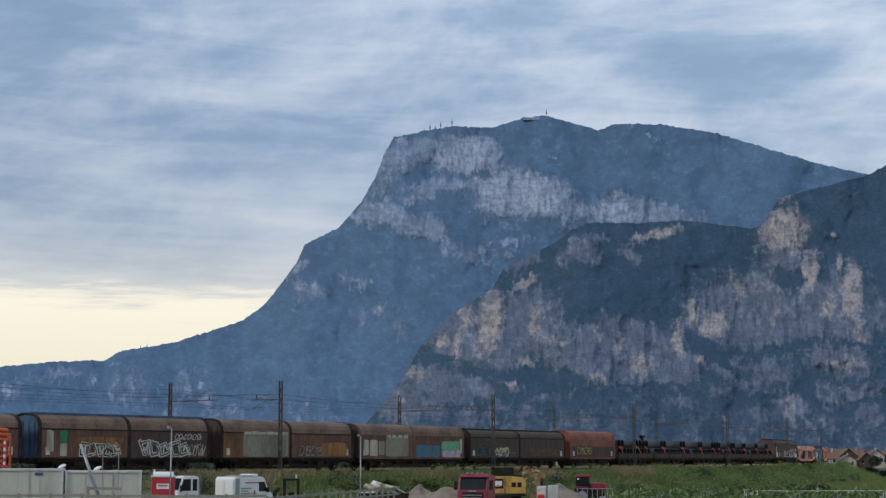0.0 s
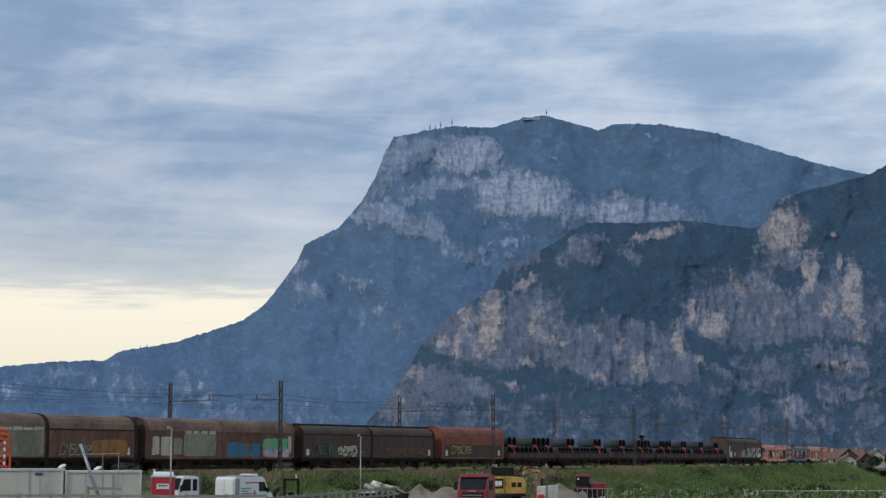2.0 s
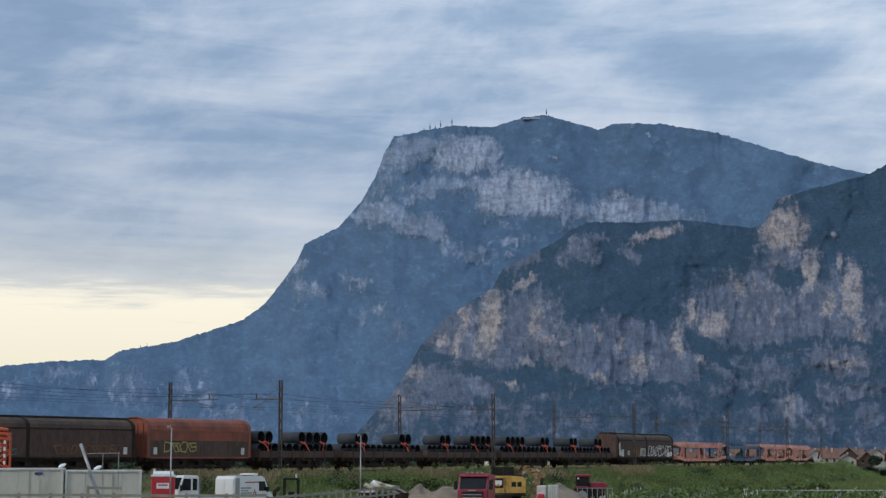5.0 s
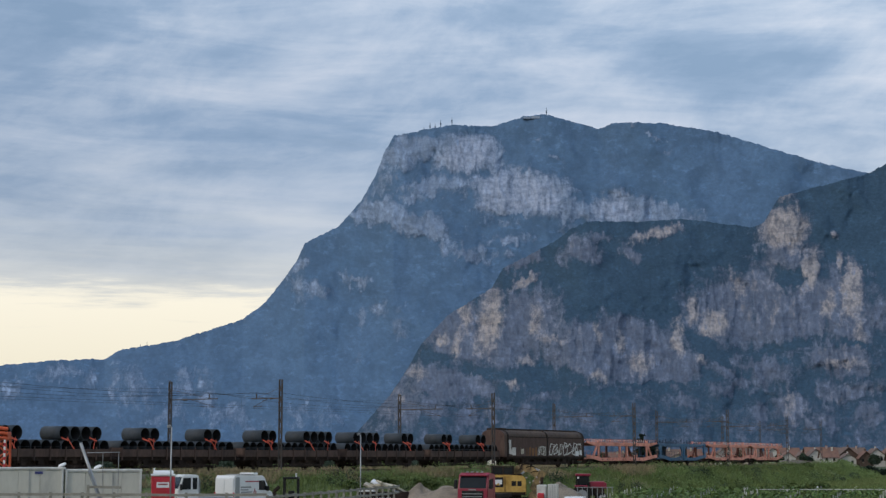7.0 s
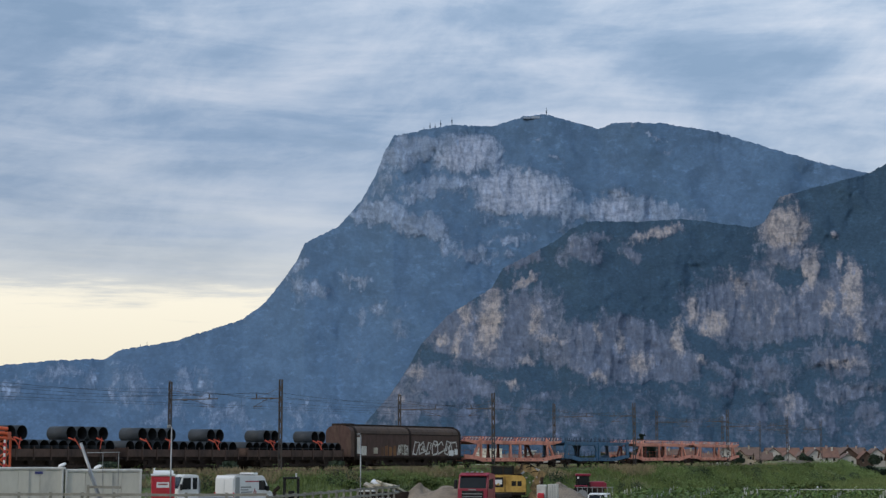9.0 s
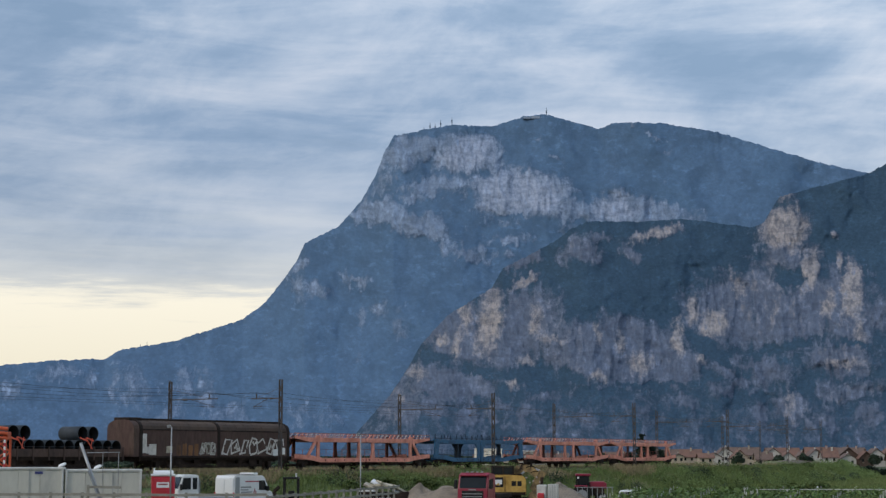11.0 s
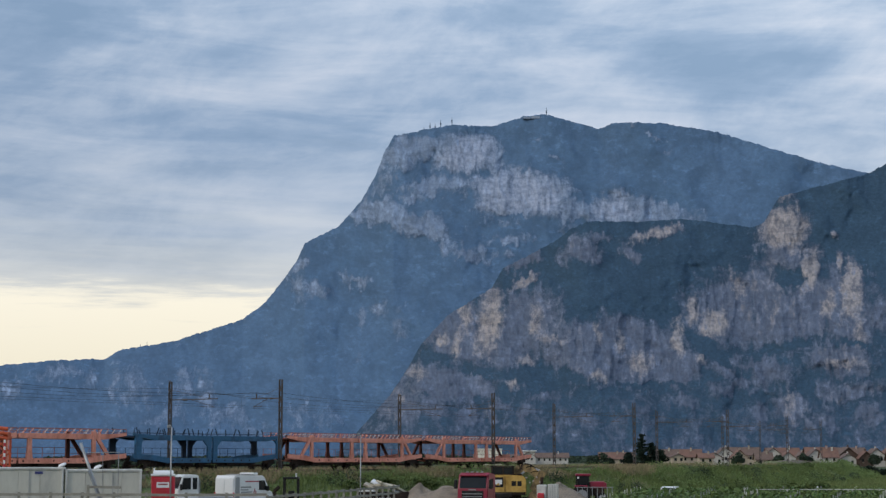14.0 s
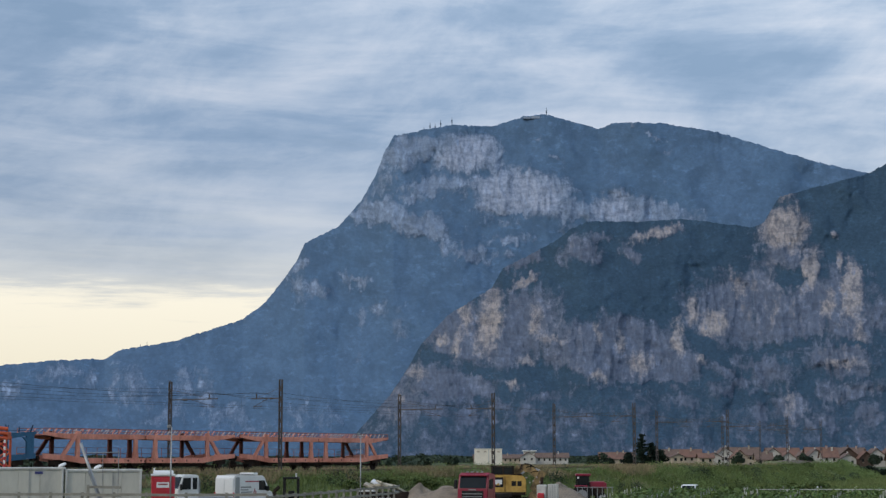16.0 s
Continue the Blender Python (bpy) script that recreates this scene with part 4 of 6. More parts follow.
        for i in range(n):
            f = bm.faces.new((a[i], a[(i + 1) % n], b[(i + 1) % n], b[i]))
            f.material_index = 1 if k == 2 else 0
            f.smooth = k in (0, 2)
    bmesh.ops.recalc_face_normals(bm, faces=bm.faces[:])
    me = bpy.data.meshes.new("pipe")
    bm.to_mesh(me)
    bm.free()
    me.materials.append(M_PIPE)
    me.materials.append(M_PIPEIN)
    return me


def pipe_wagon(L, counts, mesh):
    """Low-sided wagon with stakes, a full lower layer of pipes laid across it and small groups on top."""
    root = empty("pipe_wagon")
    tagged(root, "brown low-sided flat wagon loaded with dark steel pipes", "freight wagon", "wagons of the train")
    running_gear(root, L)
    part("floor", boxes((-L / 2 + 0.6, L / 2 - 0.6, -1.4, 1.4, 1.16, 1.26)), M_DARK, root)
    n = round(L / 1.75)
    for i in range(n):
        a = -L / 2 + 0.62 + (L - 1.24) * i / n
        b = a + (L - 1.24) / n
        for y in (-1.44, 1.40):
            part("side_board", boxes((a + 0.04, b - 0.04, y, y + 0.04, 1.2, 1.78), bevel=0.008), M_FLAT, root)
    for i in range(n + 1):
        x = -L / 2 + 0.62 + (L - 1.24) * i / n
        for y in (-1.5, 1.44):
            part("stake", boxes((x - 0.05, x + 0.05, y, y + 0.06, 0.95, 1.95)), M_FLAT, root)
    for e in (-1, 1):
        x = e * (L / 2 - 0.58)
        part("end_board", boxes((x - 0.03, x + 0.03, -1.4, 1.4, 1.2, 1.9)), M_FLAT, root)
    m = round((L - 2.2) / 1.0) + 1
    for i in range(m):
        o = new("pipe", mesh[1])
        o.parent = root
        o.location = (-L / 2 + 1.1 + (L - 2.2) * i / (m - 1), -0.12 + 0.03 * ((i * 7) % 3 - 1), 1.26 + 0.16 + 0.52)
    for y in (-0.8, 0.6):
        part("bearer", boxes((-L / 2 + 0.7, L / 2 - 0.7, y - 0.1, y + 0.1, 1.26, 1.42)), M_FLAT, root)
    for k, c in counts:
        for j in range(c):
            o = new("pipe", mesh[0])
            o.parent = root
            o.location = (k + j * 1.12, -0.2, 2.42 + 0.53)
        for xx, tilt in ((k - 0.1, 0.55), (k + c * 1.1 - 1.6, -0.35)):
            bm = bmesh.new()
            beam(bm, (xx + 0.3, -1.34, 2.62), (xx + 0.3 + tilt, -1.52, 1.78), 0.03, 0.07)
            beam(bm, (xx - 0.3, -1.34, 2.62), (xx + 0.45, -1.34, 2.4), 0.03, 0.1)
            part("lashing_strap", bm, M_STRAP, root, "bright orange lashing strap")
    return root


def build_pipes():
    mesh = pipe_mesh(2.05, 0.53), pipe_mesh(2.2, 0.52)
    # front and rear of each wagon, and the first pipe and number of each group on top, behind the brown wagon's rear end
    for a, b, groups in ((-92.1, -79.9, [(-91.0, 2), (-85.2, 4)]), (-79.9, -65.1, [(-76.5, 2), (-69.0, 2)]), (-65.1, -50.3, [(-61.5, 2), (-55.5, 4)]),
                         (-50.3, -35.7, [(-47.8, 4), (-39.6, 2)]), (-35.7, -20.6, [(-32.2, 2), (-25.3, 2)])):
        mid = (a + b) / 2
        TRAIN.append((pipe_wagon(b - a, [(g - mid, n) for g, n in groups], mesh), mid))


def carrier(L, paint, inner, label, blue=False):
    """Two-deck car carrier in two halves: sagging lower deck, upper deck on columns, leaning end struts, wheel ramps on top."""
    root = empty("car_carrier")
    tagged(root, label, "freight wagon", "car carriers of the train")
    h = L / 2 - 0.3
    for c in (-1, 1):
        x0, x1 = (-h, -0.12) if c < 0 else (0.12, h)
        o, i = (x0, x1) if c < 0 else (x1, x0)      # outer and inner end
        d = 1 if c < 0 else -1
        low = [(o, 1.45), (o + d * 2.6, 1.32), (o + d * 4.2, 1.1), (i, 1.1), (i, 0.72), (o + d * 4.0, 0.7), (o + d * 2.4, 0.9), (o, 1.1)]
        up = [(o, 3.02), (o + d * 2.0, 2.92), (i, 2.92), (i, 2.55), (o + d * 2.4, 2.5), (o, 2.82)]
        for y in (-1.42, 1.3):
            part("lower_beam", side_prism(bmesh.new(), low, y, y + 0.12), paint, root)
            part("upper_beam", side_prism(bmesh.new(), up, y, y + 0.12), paint, root)
        # inner is the paint's darker copy, shade put into decks and far side
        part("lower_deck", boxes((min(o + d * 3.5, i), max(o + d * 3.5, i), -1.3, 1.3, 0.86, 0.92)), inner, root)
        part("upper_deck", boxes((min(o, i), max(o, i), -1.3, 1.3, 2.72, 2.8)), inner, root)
        for y in (-1.44, 1.3):
            a = bmesh.new()
            if blue:
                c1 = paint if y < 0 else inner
                g = boxes((min(o + d * 0.2, o + d * 0.9), max(o + d * 0.2, o + d * 0.9), y, y + 0.14, 1.3, 2.95))
                side_prism(g, [(o + d * 0.88, 2.6), (o + d * 1.25, 2.6), (o + d * 0.88, 2.25)], y + 0.01, y + 0.13)
                part("column", g, c1, root)
                box(a, min(i, i - d * 0.5), max(i, i - d * 0.5), y, y + 0.14, 1.0, 2.7)
                side_prism(a, [(i - d * 0.48, 2.6), (i - d * 1.1, 2.6), (i - d * 0.48, 2.0)], y + 0.01, y + 0.13)
            else:
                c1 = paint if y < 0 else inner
                part("leaning_strut", beam(bmesh.new(), (o + d * 1.9, y + 0.07, 1.2), (o + d * 3.5, y + 0.07, 3.05), 0.14, 0.3), c1, root)
                part("column", boxes((o + d * 3.5 - 0.19, o + d * 3.5 + 0.19, y - 0.003, y + 0.143, 1.1, 3.12)), c1, root)
                box(a, i - d * 1.0 - 0.2, i - d * 1.0 + 0.2, y, y + 0.14, 1.0, 2.7)
                side_prism(a, [(i - d * 1.3, 1.02), (i - d * 0.7, 1.02), (i - d * 0.8, 1.7), (i - d * 1.2, 1.7)], y - 0.02, y + 0.16)
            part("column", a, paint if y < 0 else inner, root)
        # wheel chock ramps on the upper deck
        k = 9 if blue else 15
        for j in range(k):
            xx = min(o, i) + 0.7 + (abs(i - o) - 1.2) * j / (k - 1)
            for y in (-1, 1):
                a = bmesh.new()
                if blue:
                    beam(a, (xx, y * 1.25, 2.8), (xx + 0.3 * (j % 3 - 1), y * 1.28, 3.5 - 0.14 * (j % 2)), 0.05, 0.07)
                else:
                    beam(a, (xx - 0.24, y * 1.22, 2.90), (xx + 0.22, y * 1.1, 3.28), 0.075, 0.05)
                part("wheel_ramp", a, inner if blue else paint if j % 5 in (0, 1) else M_CHOCK, root)
        a = bmesh.new()
        for y in (-1.36, 1.36):
            if not blue:
                beam(a, (x0, y, 3.30), (x1, y, 3.30), 0.045)
            beam(a, (x0, y, 3.08), (x1, y, 3.08), 0.03)
            for j in range(0 if blue else 12):
                xx = x0 + (x1 - x0) * j / 11
                beam(a, (xx, y, 2.85), (xx, y, 3.30), 0.03)
        for y in (1.36,):
            for z in (1.45, 1.9):
                beam(a, (x0, y, z), (x1, y, z), 0.03)
            for j in range(10):
                xx = x0 + (x1 - x0) * j / 9
                beam(a, (xx, y, 1.1), (xx, y, 1.9), 0.03)
        part("hand_rail", a, inner if blue else M_CRAIL, root)
        # round holes' rims and rivet plates along the lower beam, and pads under the columns
        for j in range(5):
            xx = o + d * 4.6 + (i - o - d * 5.0) * j / 4
            bm = bmesh.new()
            tube(bm, (xx, -1.428, 0.9), (xx, -1.418, 0.9), 0.075, 10)
            part("lashing_hole", bm, M_DARK, root)
        bm = bmesh.new()
        wheelset(bm, o + d * 1.6)
        part("wheelset", bm, M_DARK, root)
        part("axle_box", boxes((o + d * 1.6 - 0.7, o + d * 1.6 + 0.7, -1.15, -1.0, 0.6, 0.95), (o + d * 1.6 - 0.2, o + d * 1.6 + 0.2, -1.18, -1.0, 0.3, 0.7)), M_DARK, root)
        for y in (-0.87, 0.87):
            bm = bmesh.new()
            tube(bm, (o, y, 1.08), (o - d * 0.25, y, 1.08), 0.2, 12)
            part("buffer", bm, M_DARK, root)
    # added dark block under each half that closes the underside
    for x0, x1 in ((-h + 3.4, -1.6), (1.6, h - 3.4)):
        part("brake_gear", boxes((x0, x1, -0.75, 0.75, 0.42, 0.86), (x0 + 0.6, x1 - 0.6, -1.15, -0.9, 0.5, 0.7)), M_DARK, root)
    bm = bmesh.new()
    wheelset(bm, -0.9)
    wheelset(bm, 0.9)
    box(bm, -1.3, 1.3, -1.1, -0.95, 0.5, 0.8)
    part("middle_bogie", bm, M_DARK, root)
    return root


def build_carriers():
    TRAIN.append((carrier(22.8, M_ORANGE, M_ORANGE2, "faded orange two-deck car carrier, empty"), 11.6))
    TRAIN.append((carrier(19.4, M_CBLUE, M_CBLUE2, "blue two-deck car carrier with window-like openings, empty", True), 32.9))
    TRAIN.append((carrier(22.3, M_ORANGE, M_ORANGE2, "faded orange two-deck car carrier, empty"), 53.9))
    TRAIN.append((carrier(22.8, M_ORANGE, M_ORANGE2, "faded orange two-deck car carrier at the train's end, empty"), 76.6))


build_train_hoods()
build_pipes()
build_carriers()


# ---- overhead line ----
NEAR_MASTS = [-54.5, -17.8, 18.7, 55.3, 92.0, 129.0, 167.0]
FAR_MASTS = [-55.5, -18.4, 19.4, 57.8, 96.3, 135.0, 174.0]


def line_mast(s, off, towards, top):
    """Lattice mast of two channels with battens, a cantilever and its insulators; towards: reach to the wire."""
    x, y = rail_at(s, off)
    root = empty("line_mast", Matrix.Translation((x, y, 2.3)) @ Matrix.Rotation(float(heading(s)), 4, "Z"))
    tagged(root, "weathered lattice steel mast of the overhead line", "mast", "masts of the overhead line")
    h = top - 2.3
    for dy in (-0.14, 0.14):
        part("channel", boxes((-0.08, 0.08, dy - 0.035, dy + 0.035, -0.2, h), (-0.1, 0.1, dy - 0.012, dy + 0.012, -0.2, h)), M_MAST, root)
    for k in range(int(h / 0.45)):
        bm = bmesh.new()
        z = 0.3 + k * 0.45
        beam(bm, (-0.1, -0.14, z), (-0.1, 0.14, z + 0.3 * (-1) ** k), 0.02, 0.07)
        beam(bm, (0.1, -0.14, z), (0.1, 0.14, z + 0.3 * (-1) ** k), 0.02, 0.07)
        part("batten", bm, M_MAST, root)
    part("footing", boxes((-0.35, 0.35, -0.35, 0.35, -0.6, 0.12), bevel=0.03), M_BALLAST, root)
    arm = bmesh.new()
    za, r = h - 1.62, towards
    beam(arm, (0, 0, za), (0, r * 1.12, za + 0.02), 0.09)
    beam(arm, (0, 0, za + 0.9), (0, r * 0.95, za + 0.06), 0.03)
    a = part("cantilever", arm, M_MAST, root)
    ins = bmesh.new()
    tube(ins, (0, r * 0.93, za), (0, r * 0.93, za + 0.42), 0.06, 8)
    tube(ins, (0, r * 0.3, za + 0.0), (0, r * 0.42, za), 0.08, 8)
    part("insulator", ins, M_MAST, a)
    st = bmesh.new()
    beam(st, (0, r * 0.5, za - 0.02), (0, r * 1.06, za - 0.72), 0.04)
    beam(st, (0, r * 1.06, za - 0.72), (0, r * 0.7, za - 0.62), 0.05)
    part("steady_arm", st, M_MAST, a)
    return root


for s in NEAR_MASTS:
    line_mast(s, 1.3, 2.85, EYE + 6.62)
for s in FAR_MASTS:
    line_mast(s, -10.7, -4.9, EYE + 6.66)


def wire_span(s0, s1, off, z_mess, z_cont):
    root = empty("overhead_wire", Matrix.Translation((*rail_at(s0, off), 0)))
    ox, oy = rail_at(s0, off)
    tagged(root, "catenary wire with droppers over the track", "wire", "overhead wires")
    n = 10
    mess, cont = [], []
    for i in range(n + 1):
        u = i / n
        x, y = rail_at(s0 + (s1 - s0) * u, off + 0.2 * math.sin(u * 3.1))
        mess.append((x - ox, y - oy, z_mess - 0.75 * 4 * u * (1 - u)))
        cont.append((x - ox, y - oy, z_cont))
    for name, pts, w in (("messenger_wire", mess, 0.022), ("contact_wire", cont, 0.02)):
        part(name, sweep(bmesh.new(), pts, w), M_WIRE, root)
    for i in range(1, n, 2):
        bm = bmesh.new()
        beam(bm, mess[i], cont[i], 0.012)
        part("dropper", bm, M_WIRE, root)


for row, off in ((NEAR_MASTS, MID), (FAR_MASTS, MID2)):
    for a, b in zip(row, row[1:]):
        wire_span(a, b, off, RAIL + 6.75, RAIL + 5.55)
for row, off, z in ((NEAR_MASTS, 1.3, 6.65), (FAR_MASTS, -10.7, 7.3)):
    for a, b in zip(row, row[1:]):
        pts = [(*rail_at(a + (b - a) * i / 8, off), RAIL + z - 0.5 * 4 * (i / 8) * (1 - i / 8)) for i in range(9)]
        tagged(obj("feeder_wire", sweep(bmesh.new(), pts, 0.024), M_WIRE), "thin feeder wire strung from mast to mast", "wire", "feeder wires")


# ---- the building site before the embankment ----
M_CABIN = mat("cabin_panel", (0.53, 0.52, 0.46), 0.6, var=0.08, scale=0.8, second=(0.40, 0.395, 0.36), amount=0.4, streak=3, bump=0.03)
M_CABIN2 = mat("cabin_edge", (0.58, 0.58, 0.55), 0.5, var=0.08, scale=0.8, bump=0.03)
M_TOILET = mat("red_plastic", (0.50, 0.018, 0.045), 0.4, var=0.08, scale=1, second=(0.44, 0.03, 0.03), bump=0.02)
M_TRUCKRED = mat("red_truck_paint", (0.25, 0.012, 0.04), 0.4, var=0.08, scale=1, second=(0.23, 0.015, 0.03), bump=0.02)
M_YELLOW = mat("machine_yellow", (0.56, 0.36, 0.10), 0.5, var=0.15, scale=1, second=(0.36, 0.21, 0.05), amount=0.5)
M_MUDYELLOW = mat("muddy_yellow_boom", (0.36, 0.25, 0.115), 0.7, var=0.25, scale=1.5, second=(0.13, 0.095, 0.055), amount=0.6)
M_FENCE = mat("weathered_timber", (0.27, 0.26, 0.225), 0.85, var=0.2, scale=2, second=(0.20, 0.19, 0.16))
M_GRAVEL = mat("gravel", (0.26, 0.215, 0.17), 0.95, var=0.4, scale=1.2, second=(0.17, 0.145, 0.115), amount=0.5, spot=10, bump=0.9)
M_SIGN = mat("blue_sign", (0.06, 0.07, 0.20), 0.5, var=0.05)
M_RIG = mat("drill_rig_orange", (0.55, 0.11, 0.05), 0.5, var=0.15, scale=1.2)
M_TYRE = mat("tyre_rubber", (0.02, 0.02, 0.02), 0.9, var=0.15)
M_REDMARK = mat("red_marking", (0.40, 0.08, 0.09), 0.5, var=0.05)
M_GREYMARK = mat("grey_marking", (0.30, 0.31, 0.31), 0.5, var=0.05)
M_ROAD = mat("dusty_asphalt", (0.11, 0.105, 0.095), 0.9, var=0.2, scale=0.4, second=(0.15, 0.14, 0.12))


def place(name, x, y, z, turn, label, category, group=""):
    return tagged(empty(name, pose(x, y, z, 0, 0, turn)), label, category, group)


def wheels(root, xs, half, r):
    for x in xs:
        for s in (-1, 1):
            bm = bmesh.new()
            tube(bm, (x, s * half, r), (x, s * (half - 0.24), r), r, 18)
            w = part("wheel", bm, M_TYRE, root)
            bm = bmesh.new()
            tube(bm, (x, s * (half + 0.006), r), (x, s * (half - 0.02), r), r * 0.58, 14)
            part("rim", bm, M_STEEL, w)


def site_cabin(x0, x1, y, z0, h, sign):
    L, D = x1 - x0, 2.45
    root = place("site_cabin", (x0 + x1) / 2, y + D / 2, z0, 11, "pale grey metal site cabin with a flat roof", "site cabin", "site cabins")
    n = 4
    for i in range(n):
        a = -L / 2 + 0.1 + (L - 0.2) * i / n
        b = a + (L - 0.2) / n
        part("wall_panel", boxes((a + 0.006, b - 0.006, -D / 2, -D / 2 + 0.06, 0.12, h - 0.14), bevel=0.01), M_CABIN, root)
        part("wall_panel", boxes((a + 0.006, b - 0.006, D / 2 - 0.06, D / 2, 0.12, h - 0.14), bevel=0.01), M_CABIN, root)
    for e in (-1, 1):
        part("end_wall", boxes((e * (L / 2 - 0.1) - 0.04, e * (L / 2 - 0.1) + 0.04, -D / 2 + 0.07, D / 2 - 0.07, 0.12, h - 0.14)), M_CABIN, root)
        for s in (-1, 1):
            part("corner_post", boxes((e * L / 2 - 0.12 if e > 0 else e * L / 2, e * L / 2 if e > 0 else e * L / 2 + 0.12, s * D / 2 - 0.10, s * D / 2 + 0.10, 0, h), bevel=0.02), M_CABIN2, root)
    part("roof", boxes((-L / 2 - 0.03, L / 2 + 0.03, -D / 2 - 0.05, D / 2 + 0.05, h - 0.14, h), bevel=0.03), M_CABIN2, root)
    part("base_frame", boxes((-L / 2, L / 2, -D / 2 - 0.02, D / 2 + 0.02, 0, 0.12)), M_CABIN2, root)
    tr = bmesh.new()
    beam(tr, (L * 0.12, -D / 2 - 0.012, 0.1), (L * 0.12, -D / 2 - 0.012, h - 0.1), 0.05, 0.03)
    part("drain_pipe", tr, M_STEEL, root)
    if sign:
        part("sign", boxes((-L / 2 + L * 0.68, -L / 2 + L * 0.77, -D / 2 - 0.03, -D / 2 - 0.003, h - 0.36, h - 0.22)), M_SIGN, root, "small dark blue sign plate")
    return root


site_cabin(-25.65, -20.85, 92, 0.9, 2.73, True)
site_cabin(-20.85, -16.75, 92.9, 0.9, 2.62, False)
for x, y in ((-21.1, 94.0), (-19.17, 94.2)):
    root = place("satellite_dish", x, y, 3.50 if x > -20.5 else 3.61, 20, "white satellite dish on a cabin roof", "satellite dish", "dishes on the cabins")
    bm = bmesh.new()
    bmesh.ops.create_uvsphere(bm, u_segments=18, v_segments=10, radius=0.24)
    bmesh.ops.transform(bm, matrix=pose(0, 0, 0.14, 12, -24, 0) @ Matrix.Diagonal((1, 0.8, 0.36, 1)), verts=bm.verts)
    part("dish", bm, M_WHITE, root, smooth=True)
    bm = bmesh.new()
    tube(bm, (0, 0, -0.02), (0, 0, 0.12), 0.03, 8)
    part("foot", bm, M_STEEL, root)


def drill_rig():
    root = place("drill_rig_mast", -26.1, 99.5, 0.8, 0, "orange lattice mast of a drilling rig with a red-and-white pole", "machine")
    w, h = 0.55, 4.6
    for x in (-w, w):
        for y in (-w, w):
            bm = bmesh.new()
            tube(bm, (x, y, 0), (x, y, h), 0.07, 8)
            part("leg", bm, M_RIG, root)
    for k in range(5):
        z = k * 0.92
        for y in (-w, w):
            bm = bmesh.new()
            tube(bm, (-w, y, z), (w, y, z + 0.92), 0.05, 8)
            tube(bm, (w, y, z), (-w, y, z + 0.92), 0.05, 8)
            part("brace", bm, M_RIG, root)
    for k in range(3):
        bm = bmesh.new()
        tube(bm, (-1.2, -0.8, h + 0.05 + 0.3 * k), (0.7, -0.7, h - 0.15 + 0.28 * k), 0.11, 10)
        part("head_pipe", bm, M_RIG, root)
    part("head_block", boxes((0.35, 0.65, -0.5, 0.3, h - 0.2, h + 0.25), bevel=0.04), M_RIG, root)
    part("track_base", boxes((-1.6, 1.6, -1.5, 1.5, -0.1, 0.5), bevel=0.08), M_DARK, root)
    pole = None
    for k in range(20):
        bm = bmesh.new()
        tube(bm, (0.55, -0.75, 0.4 + 0.2 * k), (0.55, -0.75, 0.6 + 0.2 * k), 0.06, 10)
        part("pole_band", bm, M_WHITE if k % 2 else M_TOILET, root)


drill_rig()


def light_tower():
    root = place("tilted_boom", -17.1, 86, 0.9, 0, "grey steel boom leaning from a small trailer", "boom")
    bm = bmesh.new()
    tube(bm, (0.1, 0, 0.3), (-1.3, 0, 4.0), 0.078, 12)
    part("tube", bm, M_STEEL, root, smooth=True)
    bm = bmesh.new()
    tube(bm, (0.05, -0.1, 0.3), (-0.85, -0.1, 2.6), 0.05, 8)
    part("ram", bm, M_STEEL, root)
    bm = bmesh.new()
    tube(bm, (-0.95, 0, 3.5), (0.7, 0, 3.53), 0.022, 6)
    tube(bm, (-0.15, 0, 0.2), (-0.15, 0, 3.5), 0.014, 6)
    tube(bm, (0.65, 0, 0.0), (0.65, 0, 3.53), 0.018, 6)
    part("rail_frame", bm, M_STEEL, root)
    part("trailer", boxes((-0.9, 0.9, -0.5, 0.5, 0.25, 0.55), bevel=0.04), M_DARK, root)
    wheels(root, (0.0,), 0.75, 0.32)


light_tower()


def toilet():
    root = place("portable_toilet", -14.5, 88, 0.9, 10, "red plastic portable toilet with a white roof", "portable toilet")
    part("body", boxes((-0.6, 0.6, -0.6, 0.6, 0.1, 2.32), bevel=0.06), M_TOILET, root)
    part("door", boxes((-0.42, 0.42, -0.635, -0.6, 0.2, 2.2), bevel=0.012), M_TOILET, root)
    bm = bmesh.new()
    box(bm, -0.64, 0.64, -0.64, 0.64, 2.3, 2.42, 0.04)
    prism(bm, [(-0.62, 2.42), (-0.5, 2.53), (-0.25, 2.6), (0.25, 2.6), (0.5, 2.53), (0.62, 2.42)], -0.52, 0.52)
    bmesh.ops.bevel(bm, geom=bm.edges[:], offset=0.03, segments=2, affect="EDGES")
    part("roof", bm, M_WHITE, root)
    part("base", boxes((-0.66, 0.66, -0.66, 0.66, 0, 0.12), bevel=0.02), M_BLACK, root)
    part("notice", boxes((-0.34, 0.3, -0.645, -0.637, 1.72, 2.0)), M_WHITE, root, "white notice plate")
    part("notice_bar", boxes((-0.26, 0.22, -0.651, -0.646, 1.86, 1.93)), M_REDMARK, root)
    part("latch", boxes((0.33, 0.4, -0.66, -0.63, 1.05, 1.15)), M_STEEL, root)
    part("vent_pipe", boxes((-0.5, -0.42, 0.4, 0.48, 2.4, 2.72)), M_WHITE, root)


toilet()


